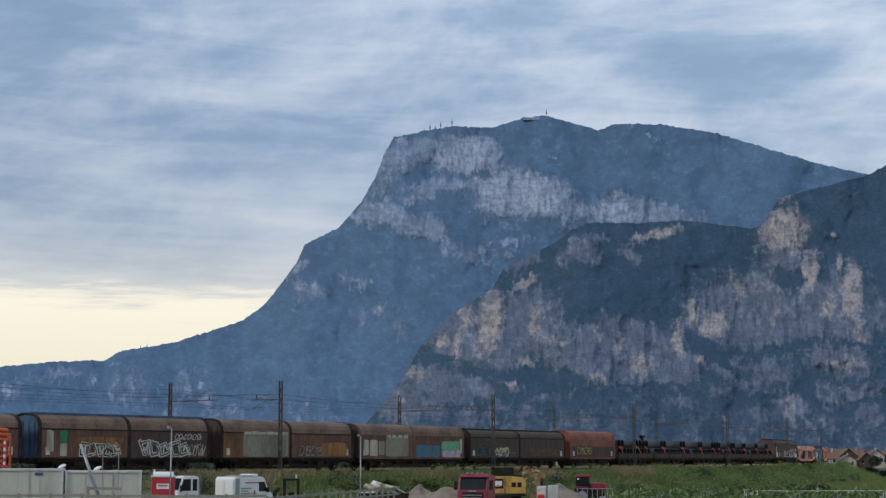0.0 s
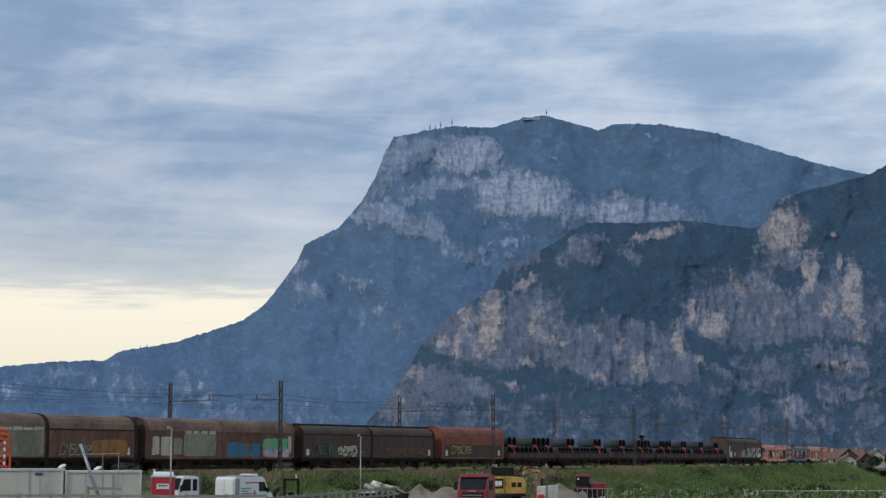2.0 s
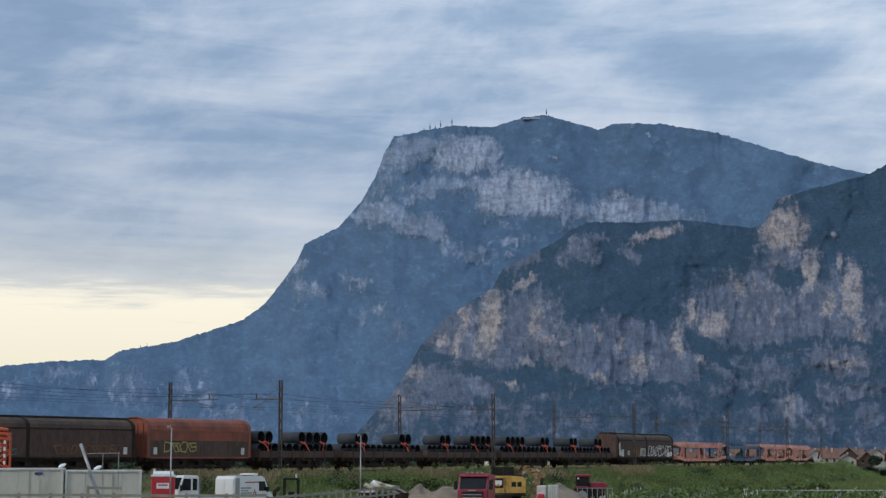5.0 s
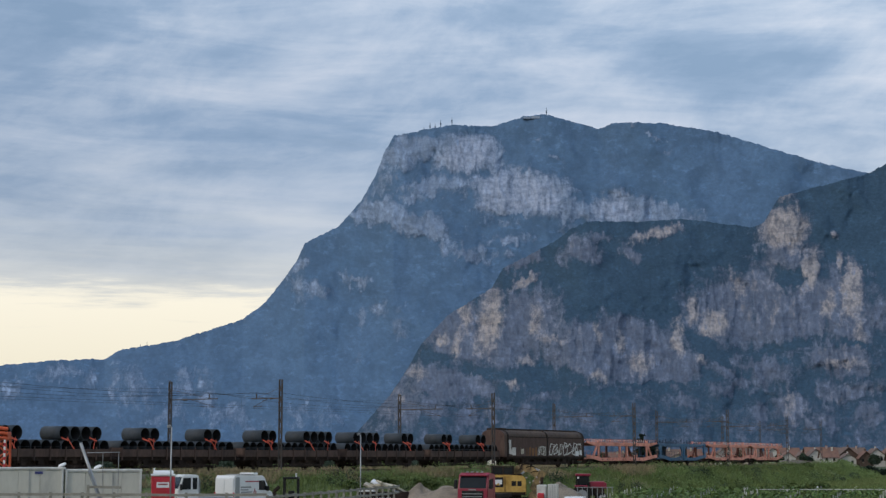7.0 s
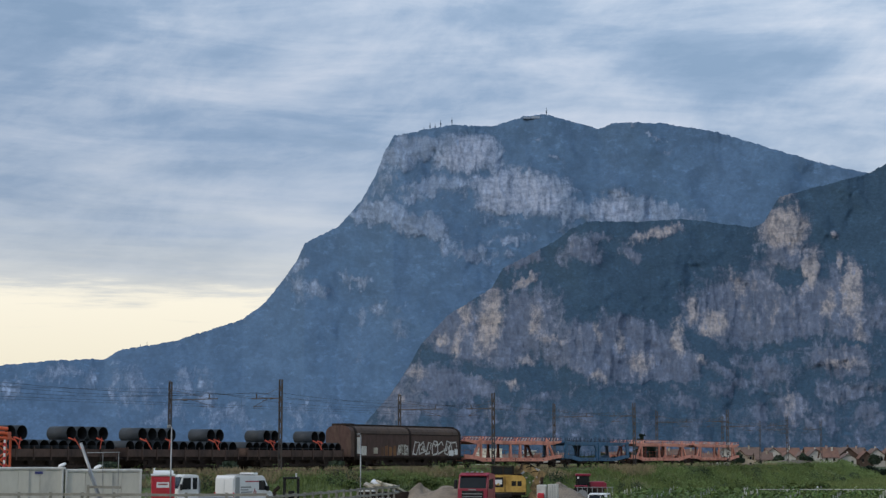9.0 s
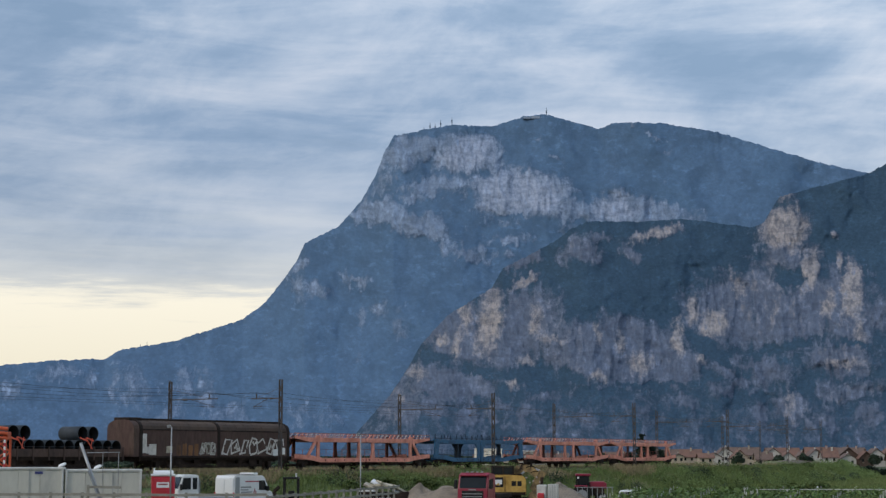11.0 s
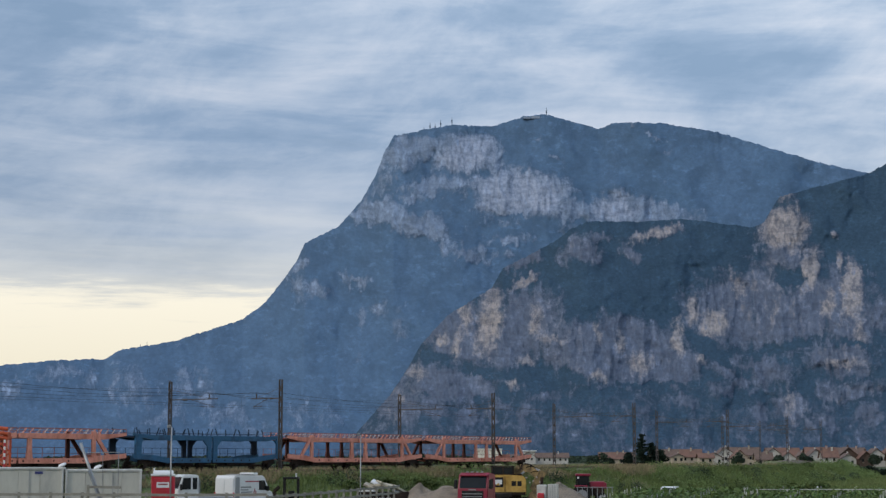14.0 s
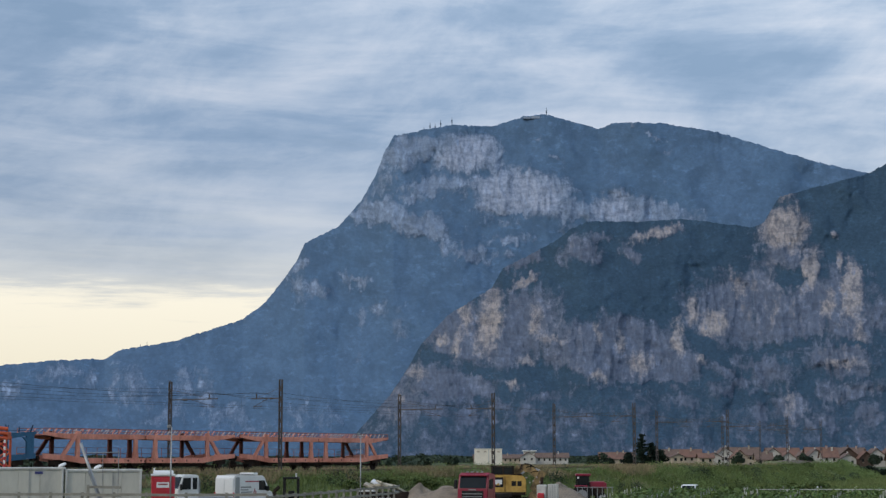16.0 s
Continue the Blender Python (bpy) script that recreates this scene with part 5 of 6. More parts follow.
def van(x, y, z, turn):
    """Long panel van with a raised roof; front towards +x, near side -y."""
    root = place("panel_van", x, y, z, turn, "white high-roof panel van with a roof light bar and red badge", "van")
    W = 0.98
    prof = [(-2.7, 0.45), (-2.75, 1.2), (-2.7, 2.3), (-2.5, 2.48), (1.0, 2.46), (1.35, 2.36), (2.05, 1.42), (2.6, 1.2), (2.72, 0.95), (2.74, 0.45)]
    bm = side_prism(bmesh.new(), prof, -W, W)
    bmesh.ops.bevel(bm, geom=[e for e in bm.edges if abs(e.verts[0].co.y - e.verts[1].co.y) < 0.01], offset=0.07, segments=2, affect="EDGES")
    part("body", bm, M_WHITE, root)
    bm = side_prism(bmesh.new(), [(1.42, 2.26), (2.02, 1.46), (2.05, 1.47), (1.45, 2.28)], -0.85, 0.85)
    part("windscreen", bm, M_GLASS, root)
    for s in (-1, 1):
        bm = side_prism(bmesh.new(), [(0.55, 1.42), (1.75, 1.42), (1.32, 2.1), (0.55, 2.1)], s * (W + 0.006) - 0.006, s * (W + 0.006) + 0.006)
        part("side_window", bm, M_GLASS, root)
        part("mirror", boxes((1.55, 1.75, s * 1.05 - 0.12, s * 1.05 + 0.12, 1.35, 1.7), bevel=0.03), M_BLACK, root)
        for a, b, zz in ((-1.9, -0.5, 1.6), (-1.9, -0.9, 1.42), (-1.9, -0.4, 1.25)):
            part("lettering_bar", boxes((a, b, s * (W + 0.006) - 0.004, s * (W + 0.006) + 0.004, zz, zz + 0.1)), M_GREYMARK, root)
        part("red_line", boxes((-1.3, 0.9, s * (W + 0.006) - 0.004, s * (W + 0.006) + 0.004, 2.0, 2.09)), M_REDMARK, root)
        bm = bmesh.new()
        for a in range(5):
            c = math.radians(90 + a * 72)
            beam(bm, (-0.05 + 0.26 * math.cos(c), s * (W + 0.008), 1.25 + 0.3 * math.sin(c)), (-0.05 + 0.26 * math.cos(c + 2.5), s * (W + 0.008), 1.25 + 0.3 * math.sin(c + 2.5)), 0.09, 0.008)
        part("badge", bm, M_REDMARK, root, "red badge of crossed strokes")
    part("grey_band", boxes((-2.62, -2.05, -W - 0.012, -W - 0.003, 0.6, 2.35)), M_GREYMARK, root)
    part("rear_door", boxes((-2.775, -2.72, -0.86, -0.02, 0.6, 2.2), bevel=0.012), M_WHITE, root)
    part("rear_door", boxes((-2.775, -2.72, 0.02, 0.86, 0.6, 2.2), bevel=0.012), M_WHITE, root)
    root.scale = (0.86, 0.86, 0.98)
    for s in (-0.45, 0.45):
        part("tail_light", boxes((-2.79, -2.74, s * 2.05 - 0.06, s * 2.05 + 0.06, 0.9, 1.3)), M_TOILET, root)
    part("light_bar", boxes((0.2, 0.75, -0.7, 0.7, 2.5, 2.66), bevel=0.03), M_WHITE, root)
    part("roof_rack", boxes((-1.6, 0.1, -0.75, 0.75, 2.5, 2.56)), M_STEEL, root)
    part("bumper", boxes((-2.85, -2.72, -0.95, 0.95, 0.4, 0.62), bevel=0.03), M_BLACK, root)
    wheels(root, (-1.75, 1.85), W - 0.02, 0.34)


van(-13.8, 118.5, 0.5, 60)


def small_truck():
    root = place("flatbed_truck", -16.3, 111, 0.6, 207, "small white cab-over flatbed truck", "truck")
    W = 0.8
    prof = [(-0.1, 0.5), (-0.1, 2.35), (0.05, 2.45), (0.85, 2.45), (1.0, 2.36), (1.28, 1.5), (1.34, 1.2), (1.34, 0.5)]
    bm = side_prism(bmesh.new(), prof, -W, W)
    bmesh.ops.bevel(bm, geom=[e for e in bm.edges if abs(e.verts[0].co.y - e.verts[1].co.y) < 0.01], offset=0.06, segments=2, affect="EDGES")
    part("cab", bm, M_WHITE, root)
    part("windscreen", side_prism(bmesh.new(), [(1.04, 2.28), (1.27, 1.55), (1.30, 1.56), (1.07, 2.30)], -0.68, 0.68), M_GLASS, root)
    for s in (-1, 1):
        for a, b, c in ((0.45, 1.15, 0.95), (0.02, 0.33, 0.33)):
            part("side_window", side_prism(bmesh.new(), [(a, 1.5), (b, 1.5), (c, 2.25), (a, 2.25)], s * (W + 0.006) - 0.006, s * (W + 0.006) + 0.006), M_GLASS, root)
        part("mirror", boxes((1.1, 1.22, s * 0.95 - 0.1, s * 0.95 + 0.1, 1.45, 1.85), bevel=0.03), M_BLACK, root)
        part("headlight", boxes((1.32, 1.37, s * 0.58 - 0.13, s * 0.58 + 0.13, 0.8, 1.0)), M_STEEL, root)
    part("load_bed", boxes((-2.6, -0.15, -0.82, 0.82, 0.75, 1.0), bevel=0.03), M_STEEL, root)
    part("ladder_rack", boxes((-0.2, -0.15, -0.75, 0.75, 1.0, 2.2)), M_STEEL, root)
    part("bumper", boxes((1.3, 1.42, -0.78, 0.78, 0.42, 0.62), bevel=0.03), M_BLACK, root)
    wheels(root, (-1.7, 0.7), 0.78, 0.32)


small_truck()


def car(x, y, z, turn, label):
    root = place("car", x, y, z, turn, label, "car")
    body = [(-2.0, 0.35), (-2.05, 0.85), (-1.85, 0.98), (1.0, 0.95), (1.9, 0.8), (2.05, 0.6), (2.0, 0.35)]
    bm = side_prism(bmesh.new(), body, -0.86, 0.86)
    bmesh.ops.bevel(bm, geom=bm.edges[:], offset=0.06, segments=2, affect="EDGES")
    part("body", bm, M_WHITE, root)
    bm = side_prism(bmesh.new(), [(-1.85, 0.95), (-1.6, 1.38), (-1.3, 1.46), (0.1, 1.46), (0.35, 1.40), (1.05, 0.93)], -0.72, 0.72)
    bmesh.ops.bevel(bm, geom=[e for e in bm.edges if abs(e.verts[0].co.y - e.verts[1].co.y) < 0.01], offset=0.08, segments=2, affect="EDGES")
    part("cabin", bm, M_WHITE, root)
    part("rear_window", side_prism(bmesh.new(), [(-1.83, 1.02), (-1.64, 1.34), (-1.66, 1.35), (-1.86, 1.03)], -0.6, 0.6), M_GLASS, root)
    part("windscreen", side_prism(bmesh.new(), [(0.42, 1.36), (1.0, 0.98), (1.02, 1.0), (0.44, 1.39)], -0.6, 0.6), M_GLASS, root)
    for s in (-1, 1):
        part("side_window", side_prism(bmesh.new(), [(-1.45, 1.02), (0.75, 1.02), (0.25, 1.36), (-1.3, 1.36)], s * 0.725 - 0.006, s * 0.725 + 0.006), M_GLASS, root)
        part("tail_light", boxes((-2.07, -2.0, s * 0.72 - 0.1, s * 0.72 + 0.1, 0.7, 0.88)), M_TOILET, root)
    wheels(root, (-1.3, 1.3), 0.86, 0.3)
    return root


PARKED = car(-2.9, 95.5, 0.42, 20, "white car parked behind the fence")
DRIVEN = car(9.3, 118, 0.1, 70, "white car driving along the vineyard road")


def mini_excavator():
    root = place("mini_excavator", -10.0, 112, 0.18, 0, "small yellow excavator with a black cab frame", "excavator")
    for x in (-0.45, 0.45):
        for y in (-0.45, 0.45):
            part("cab_post", boxes((x - 0.05, x + 0.05, y - 0.05, y + 0.05, 1.2, 2.6)), M_BLACK, root)
    part("cab_roof", boxes((-0.52, 0.52, -0.55, 0.55, 2.56, 2.7), bevel=0.03), M_BLACK, root)
    part("seat", boxes((-0.2, 0.2, 0.0, 0.3, 1.2, 1.8), bevel=0.05), M_BLACK, root)
    part("hood", boxes((-0.85, 0.75, -0.7, 0.8, 0.7, 1.28), bevel=0.08), M_YELLOW, root)
    for s in (-0.7, 0.7):
        part("crawler", boxes((-0.9, 0.9, s - 0.18, s + 0.18, 0, 0.5), bevel=0.12), M_TYRE, root)
    bm = bmesh.new()
    beam(bm, (-0.9, -0.3, 0.9), (-1.1, -0.3, 1.75), 0.16, 0.25)
    beam(bm, (-1.1, -0.3, 1.75), (-0.75, -0.6, 2.05), 0.14, 0.2)
    part("boom", bm, M_DARK, root)
    bm = bmesh.new()
    tube(bm, (0.3, 0.2, 2.68), (0.3, 0.2, 2.95), 0.05, 8)
    part("beacon", bm, M_WHITE, root)


mini_excavator()


def fence(pts, top):
    """Timber rail fence along a line of plan points."""
    root = place("rail_fence", pts[0][0], pts[0][1], 0, 0, "weathered grey timber rail fence", "fence")
    ox, oy = pts[0]
    for (ax, ay), (bx, by) in zip(pts, pts[1:]):
        d = math.hypot(bx - ax, by - ay)
        n = max(1, round(d / 1.7))
        for i in range(n):
            u = i / n
            x, y = ax + (bx - ax) * u - ox, ay + (by - ay) * u - oy
            u2 = (i + 1) / n
            x2, y2 = ax + (bx - ax) * u2 - ox, ay + (by - ay) * u2 - oy
            part("post", boxes((x - 0.06, x + 0.06, y - 0.05, y + 0.05, float(ground_height(x + ox, y + oy)) - 0.1, top + 0.06)), M_FENCE, root)
            for z in (top - 0.05, top - 0.45):
                bm = bmesh.new()
                beam(bm, (x, y - 0.06, z), (x2, y2 - 0.06, z + 0.02 * ((i % 3) - 1)), 0.05, 0.13)
                part("rail", bm, M_FENCE, root)


fence([(-22.5, 84), (-14.4, 82.5), (-8.5, 82)], 2.42)
fence([(-8.5, 82.2), (-2.9, 113)], 2.30)
fence([(-17.8, 85.2), (-16.1, 85)], 2.75)


def lamp_pole(x, y, top):
    root = place("lamp_pole", x, y, float(ground_height(x, y)) - 0.05, 0, "slim galvanised pole with a small floodlight", "lamp pole", "poles on the site")
    h = top - float(ground_height(x, y))
    bm = bmesh.new()
    tube(bm, (0, 0, 0), (0, 0, h), 0.042, 10, 0.032)
    part("pole", bm, M_STEEL, root, smooth=True)
    part("bracket", boxes((-0.22, 0.03, -0.03, 0.03, h - 0.05, h)), M_STEEL, root)
    part("lamp_head", boxes((-0.22, -0.05, -0.07, 0.07, h + 0.0, h + 0.09), bevel=0.015), M_STEEL, root)


lamp_pole(-13.6, 84.8, 5.75)
lamp_pole(-5.1, 105, 5.62)


def heap(name, x, y, rx, ry, h, seed, material, label, tilt=0.0):
    n, m = 40, 16
    v, f = [], []
    for j in range(m + 1):
        u = j / m
        for i in range(n):
            a = math.tau * i / n
            k = 1 + 0.25 * noise.noise((math.cos(a) * 1.4, math.sin(a) * 1.4, seed))
            px, py = math.cos(a) * u * rx * k, math.sin(a) * u * ry * k
            z = h * (1 - u) ** 0.8 * (1 + 0.25 * noise.noise((px * 0.8, py * 0.8, seed + 3))) + 0.10 * noise.noise((px * 2.5, py * 2.5, seed)) - 0.15 * u
            v.append((px + tilt * z, py, z))
    for j in range(m):
        for i in range(n):
            f.append((j * n + i, j * n + (i + 1) % n, (j + 1) * n + (i + 1) % n, (j + 1) * n + i))
    ob = pydata(name, v, f, material, smooth=True)
    ob.location = (x, y, float(ground_height(x, y)))
    return tagged(ob, label, "heap", "heaps on the site")


heap("gravel_heap", 0.4, 134, 5.2, 4, 1.95, 3, M_GRAVEL, "heap of grey-brown gravel")
heap("gravel_heap", -2.6, 128, 3.2, 3, 1.1, 5, M_GRAVEL, "low spread of brown gravel")
heap("gravel_heap", 10.2, 148, 3.4, 4, 2.0, 8, M_GRAVEL, "heap of grey gravel behind the excavator")
heap("earth_heap", -1.8, 139, 2.6, 3, 2.1, 9, M_GRAVEL, "bare earth slide at the foot of the bank")


def skip():
    root = place("rubble_skip", -4.2, 120, 0.05, 12, "dark skip piled with pale broken slabs", "skip")
    prof = [(-1.3, 0.3), (1.3, 0.3), (1.7, 1.7), (-1.7, 1.7)]
    bm = side_prism(bmesh.new(), prof, -0.9, 0.9)
    part("tub", bm, M_DARK, root)
    part("skid", boxes((-1.2, 1.2, -0.8, 0.8, 0, 0.3)), M_DARK, root)
    rnd = random.Random(4)
    for k in range(9):
        x = -1.2 + k * 0.3
        bm = bmesh.new()
        box(bm, -0.55, 0.55, -0.4, 0.4, -0.07, 0.07, 0.03, pose(x, rnd.uniform(-0.6, 0.2), 1.8 + 0.35 * math.sin(k * 0.45) + rnd.uniform(-0.05, 0.15), rnd.uniform(-20, 20), rnd.uniform(-5, 28), rnd.uniform(-30, 30)))
        part("slab", bm, M_CREAM if k % 3 else M_WHITE, root)


skip()


def red_lorry():
    root = place("lorry", 2.65, 132, 0.0, 252, "red lorry cab with a dark windscreen", "lorry")
    # front towards +x
    W = 1.22
    prof = [(-0.9, 0.9), (-0.9, 2.85), (0.55, 2.98), (0.85, 2.8), (1.2, 1.75), (1.25, 0.55), (0.9, 0.5), (-0.2, 0.9)]
    bm = side_prism(bmesh.new(), prof, -W, W)
    bmesh.ops.bevel(bm, geom=[e for e in bm.edges if abs(e.verts[0].co.y - e.verts[1].co.y) < 0.01], offset=0.07, segments=2, affect="EDGES")
    part("cab", bm, M_TRUCKRED, root)
    part("windscreen", side_prism(bmesh.new(), [(0.90, 2.68), (1.19, 1.80), (1.23, 1.81), (0.94, 2.70)], -1.05, 1.05), M_GLASS, root)
    part("sun_visor", boxes((0.85, 1.15, -1.1, 1.1, 2.72, 2.84), bevel=0.03), M_TRUCKRED, root)
    part("grille", boxes((1.22, 1.30, -0.85, 0.85, 0.75, 1.6), bevel=0.02), M_BLACK, root)
    for k in range(3):
        part("grille_bar", boxes((1.29, 1.33, -0.8, 0.8, 0.9 + 0.22 * k, 0.96 + 0.22 * k)), M_STEEL, root)
    part("name_bar", boxes((1.29, 1.335, -0.3, 0.3, 1.64, 1.72)), M_STEEL, root)
    part("bumper", boxes((1.0, 1.36, -1.24, 1.24, 0.35, 0.75), bevel=0.04), M_TRUCKRED, root)
    for s in (-1, 1):
        part("headlight", boxes((1.25, 1.38, s * 0.95 - 0.2, s * 0.95 + 0.2, 0.7, 0.95), bevel=0.02), M_WHITE, root)
        part("mirror", boxes((0.95, 1.15, s * 1.42 - 0.12, s * 1.42 + 0.12, 1.75, 2.45), bevel=0.04), M_BLACK, root)
        part("side_window", side_prism(bmesh.new(), [(-0.2, 1.8), (0.95, 1.8), (0.65, 2.5), (-0.2, 2.5)], s * (W + 0.006) - 0.006, s * (W + 0.006) + 0.006), M_GLASS, root)
        part("door_line", boxes((-0.3, -0.27, s * (W + 0.006) - 0.004, s * (W + 0.006) + 0.004, 0.95, 2.6)), M_BLACK, root)
    for y in (-0.6, -0.2, 0.2, 0.6):
        part("roof_lamp", boxes((0.55, 0.7, y - 0.08, y + 0.08, 2.98, 3.08)), M_STEEL, root)
    part("chassis", boxes((-5.6, 0.9, -0.45, 0.45, 0.6, 0.95)), M_DARK, root)
    part("tipper_body", boxes((-5.8, -1.2, -1.2, 1.2, 0.98, 1.32), bevel=0.04), M_DARK, root)
    wheels(root, (-4.6, -3.4, 0.25), 1.2, 0.5)


red_lorry()


def excavator():
    root = place("excavator", 5.55, 139, 0.0, 0, "yellow tracked excavator with a folded muddy boom", "excavator")
    for s in (-1.1, 1.1):
        bm = bmesh.new()
        prof = [(-2.0, 0.45), (-1.8, 0.1), (-1.4, 0), (1.4, 0), (1.8, 0.1), (2.0, 0.45), (1.8, 0.8), (1.4, 0.9), (-1.4, 0.9), (-1.8, 0.8)]
        side_prism(bm, prof, s - 0.3, s + 0.3)
        part("crawler", bm, M_TYRE, root)
    part("turntable", boxes((-0.8, 0.8, -0.8, 0.8, 0.85, 1.15)), M_DARK, root)
    prof = [(-2.15, 1.2), (-2.2, 2.5), (-2.0, 2.75), (-0.2, 2.74), (0.95, 2.68), (1.2, 2.4), (1.2, 1.15)]
    bm = side_prism(bmesh.new(), prof, -1.3, 1.3)
    bmesh.ops.bevel(bm, geom=bm.edges[:], offset=0.07, segments=2, affect="EDGES")
    part("upper_body", bm, M_YELLOW, root)
    part("door_seam", boxes((-0.55, -0.5, -1.315, -1.3, 1.3, 2.6)), M_DARK, root)
    part("lower_sill", boxes((-2.1, 1.15, -1.33, -1.28, 1.12, 1.36)), M_DARK, root)
    lg = part("logo_plate", boxes((-1.5, -0.65, -1.32, -1.302, 1.75, 2.55)), M_BLACK, root, "black plate with a plain pale mark")
    part("logo_mark", boxes((-1.38, -0.77, -1.328, -1.321, 1.98, 2.36)), M_WHITE, lg)
    part("logo_mark", side_prism(bmesh.new(), [(-1.25, 1.9), (-0.9, 1.9), (-1.075, 2.12)], -1.334, -1.329), M_YELLOW, lg)
    part("model_plate", boxes((0.0, 0.38, -1.318, -1.302, 1.85, 2.25)), M_BLACK, root)
    part("model_plate", boxes((0.48, 0.82, -1.318, -1.302, 1.85, 2.25)), M_BLACK, root)
    cab = part("cab_frame", boxes((-1.62, -1.52, -1.2, -0.2, 2.7, 3.4), (-0.72, -0.62, -1.2, -0.2, 2.7, 3.4), (0.1, 0.2, -1.2, -0.2, 2.7, 3.36), (-1.6, 0.18, -1.2, -0.2, 2.7, 2.8)), M_DARK, root)
    part("cab_roof", boxes((-1.68, 0.24, -1.24, -0.16, 3.36, 3.46), bevel=0.03), M_DARK, cab)
    for u, v in ((-1.51, -0.73), (-0.61, 0.09)):
        part("cab_window", boxes((u, v, -1.19, -1.175, 2.81, 3.35)), M_GLASS, root)
        part("cab_window", boxes((u, v, -0.225, -0.21, 2.81, 3.35)), M_GLASS, root)
    part("cab_window", boxes((0.19, 0.205, -1.08, -0.3, 2.81, 3.33)), M_GLASS, root)
    part("seat", boxes((-1.2, -0.8, -0.95, -0.5, 2.75, 3.15), bevel=0.06), M_BLACK, root)
    part("rear_guard", boxes((0.25, 0.9, -1.0, 0.6, 2.68, 2.82), bevel=0.03), M_DARK, root)
    bm = bmesh.new()
    for (a, b, w) in (((0.1, -0.1, 2.4), (0.75, -0.3, 3.3), 0.62), ((0.75, -0.3, 3.3), (1.55, -0.45, 3.25), 0.6), ((1.55, -0.45, 3.25), (2.35, -0.6, 2.55), 0.54)):
        beam(bm, a, b, 0.36, w)
    part("boom", bm, M_MUDYELLOW, root)
    part("boom_plate", side_prism(bmesh.new(), [(0.6, 3.1), (0.85, 3.62), (1.45, 3.5), (1.3, 3.05)], -0.52, -0.14), M_DARK, root)
    bm = bmesh.new()
    beam(bm, (2.6, -0.6, 3.0), (1.75, -0.7, 1.5), 0.32, 0.58)
    part("stick", bm, M_MUDYELLOW, root)
    bm = side_prism(bmesh.new(), [(1.3, 0.75), (1.75, 0.45), (2.4, 0.7), (2.62, 1.4), (2.35, 1.95), (1.95, 1.55), (1.55, 1.35)], -1.2, -0.1)
    part("bucket", bm, M_MUDYELLOW, root)
    for k in range(4):
        part("bucket_tooth", side_prism(bmesh.new(), [(1.2, 0.62), (1.38, 0.84), (1.42, 0.68)], -1.18 + 0.3 * k, -1.06 + 0.3 * k), M_STEEL, root)
    for a, b in (((0.3, -0.55, 2.3), (1.1, -0.6, 3.0)), ((1.1, -0.15, 3.6), (2.4, -0.4, 3.05)), ((2.5, -0.95, 2.55), (2.45, -0.95, 1.6))):
        bm = bmesh.new()
        tube(bm, a, b, 0.09, 10)
        part("ram", bm, M_STEEL, root)
        bm = bmesh.new()
        tube(bm, a, [p + (q - p) * 0.6 for p, q in zip(a, b)], 0.13, 10)
        part("ram_sleeve", bm, M_DARK, root)
    for u, v, w in ((0.9, 1.7, 3.5), (1.2, 2.0, 3.3), (1.6, 2.4, 2.9)):
        bm = bmesh.new()
        sweep(bm, [(u + (v - u) * q / 6, -0.75, w + 0.14 * math.sin(q / 6 * math.pi)) for q in range(7)], 0.05)
        part("hydraulic_hose", bm, M_BLACK, root)
    for k in range(6):
        bm = bmesh.new()
        bmesh.ops.create_icosphere(bm, subdivisions=1, radius=0.09, matrix=Matrix.Translation((0.95 + 0.28 * k, -0.8, 2.3 + 0.25 * math.sin(k * 2.0))))
        part("hose_joint", bm, M_CHOCK, root)


excavator()


def tanks():
    root = place("liquid_tank", 7.9, 128.5, 0.0, -8, "white plastic tank in a pale cage on a stand", "tank")
    part("stand", boxes((-0.75, 0.75, -0.5, 0.5, 0, 1.05), bevel=0.03), M_DARK, root)
    part("tank", boxes((-0.78, -0.05, -0.5, 0.5, 1.06, 2.1), bevel=0.08), M_CABIN2, root)
    part("cage_panel", boxes((0.05, 0.8, -0.5, 0.5, 1.06, 2.15), bevel=0.02), M_CABIN2, root)
    for k in range(5):
        part("cage_bar", boxes((0.05 + 0.18 * k, 0.07 + 0.18 * k, -0.53, -0.5, 1.06, 2.15)), M_GREYMARK, root)
    part("red_drum", boxes((-0.72, -0.2, -0.75, -0.52, 1.0, 1.5), bevel=0.1), M_TOILET, root)


tanks()


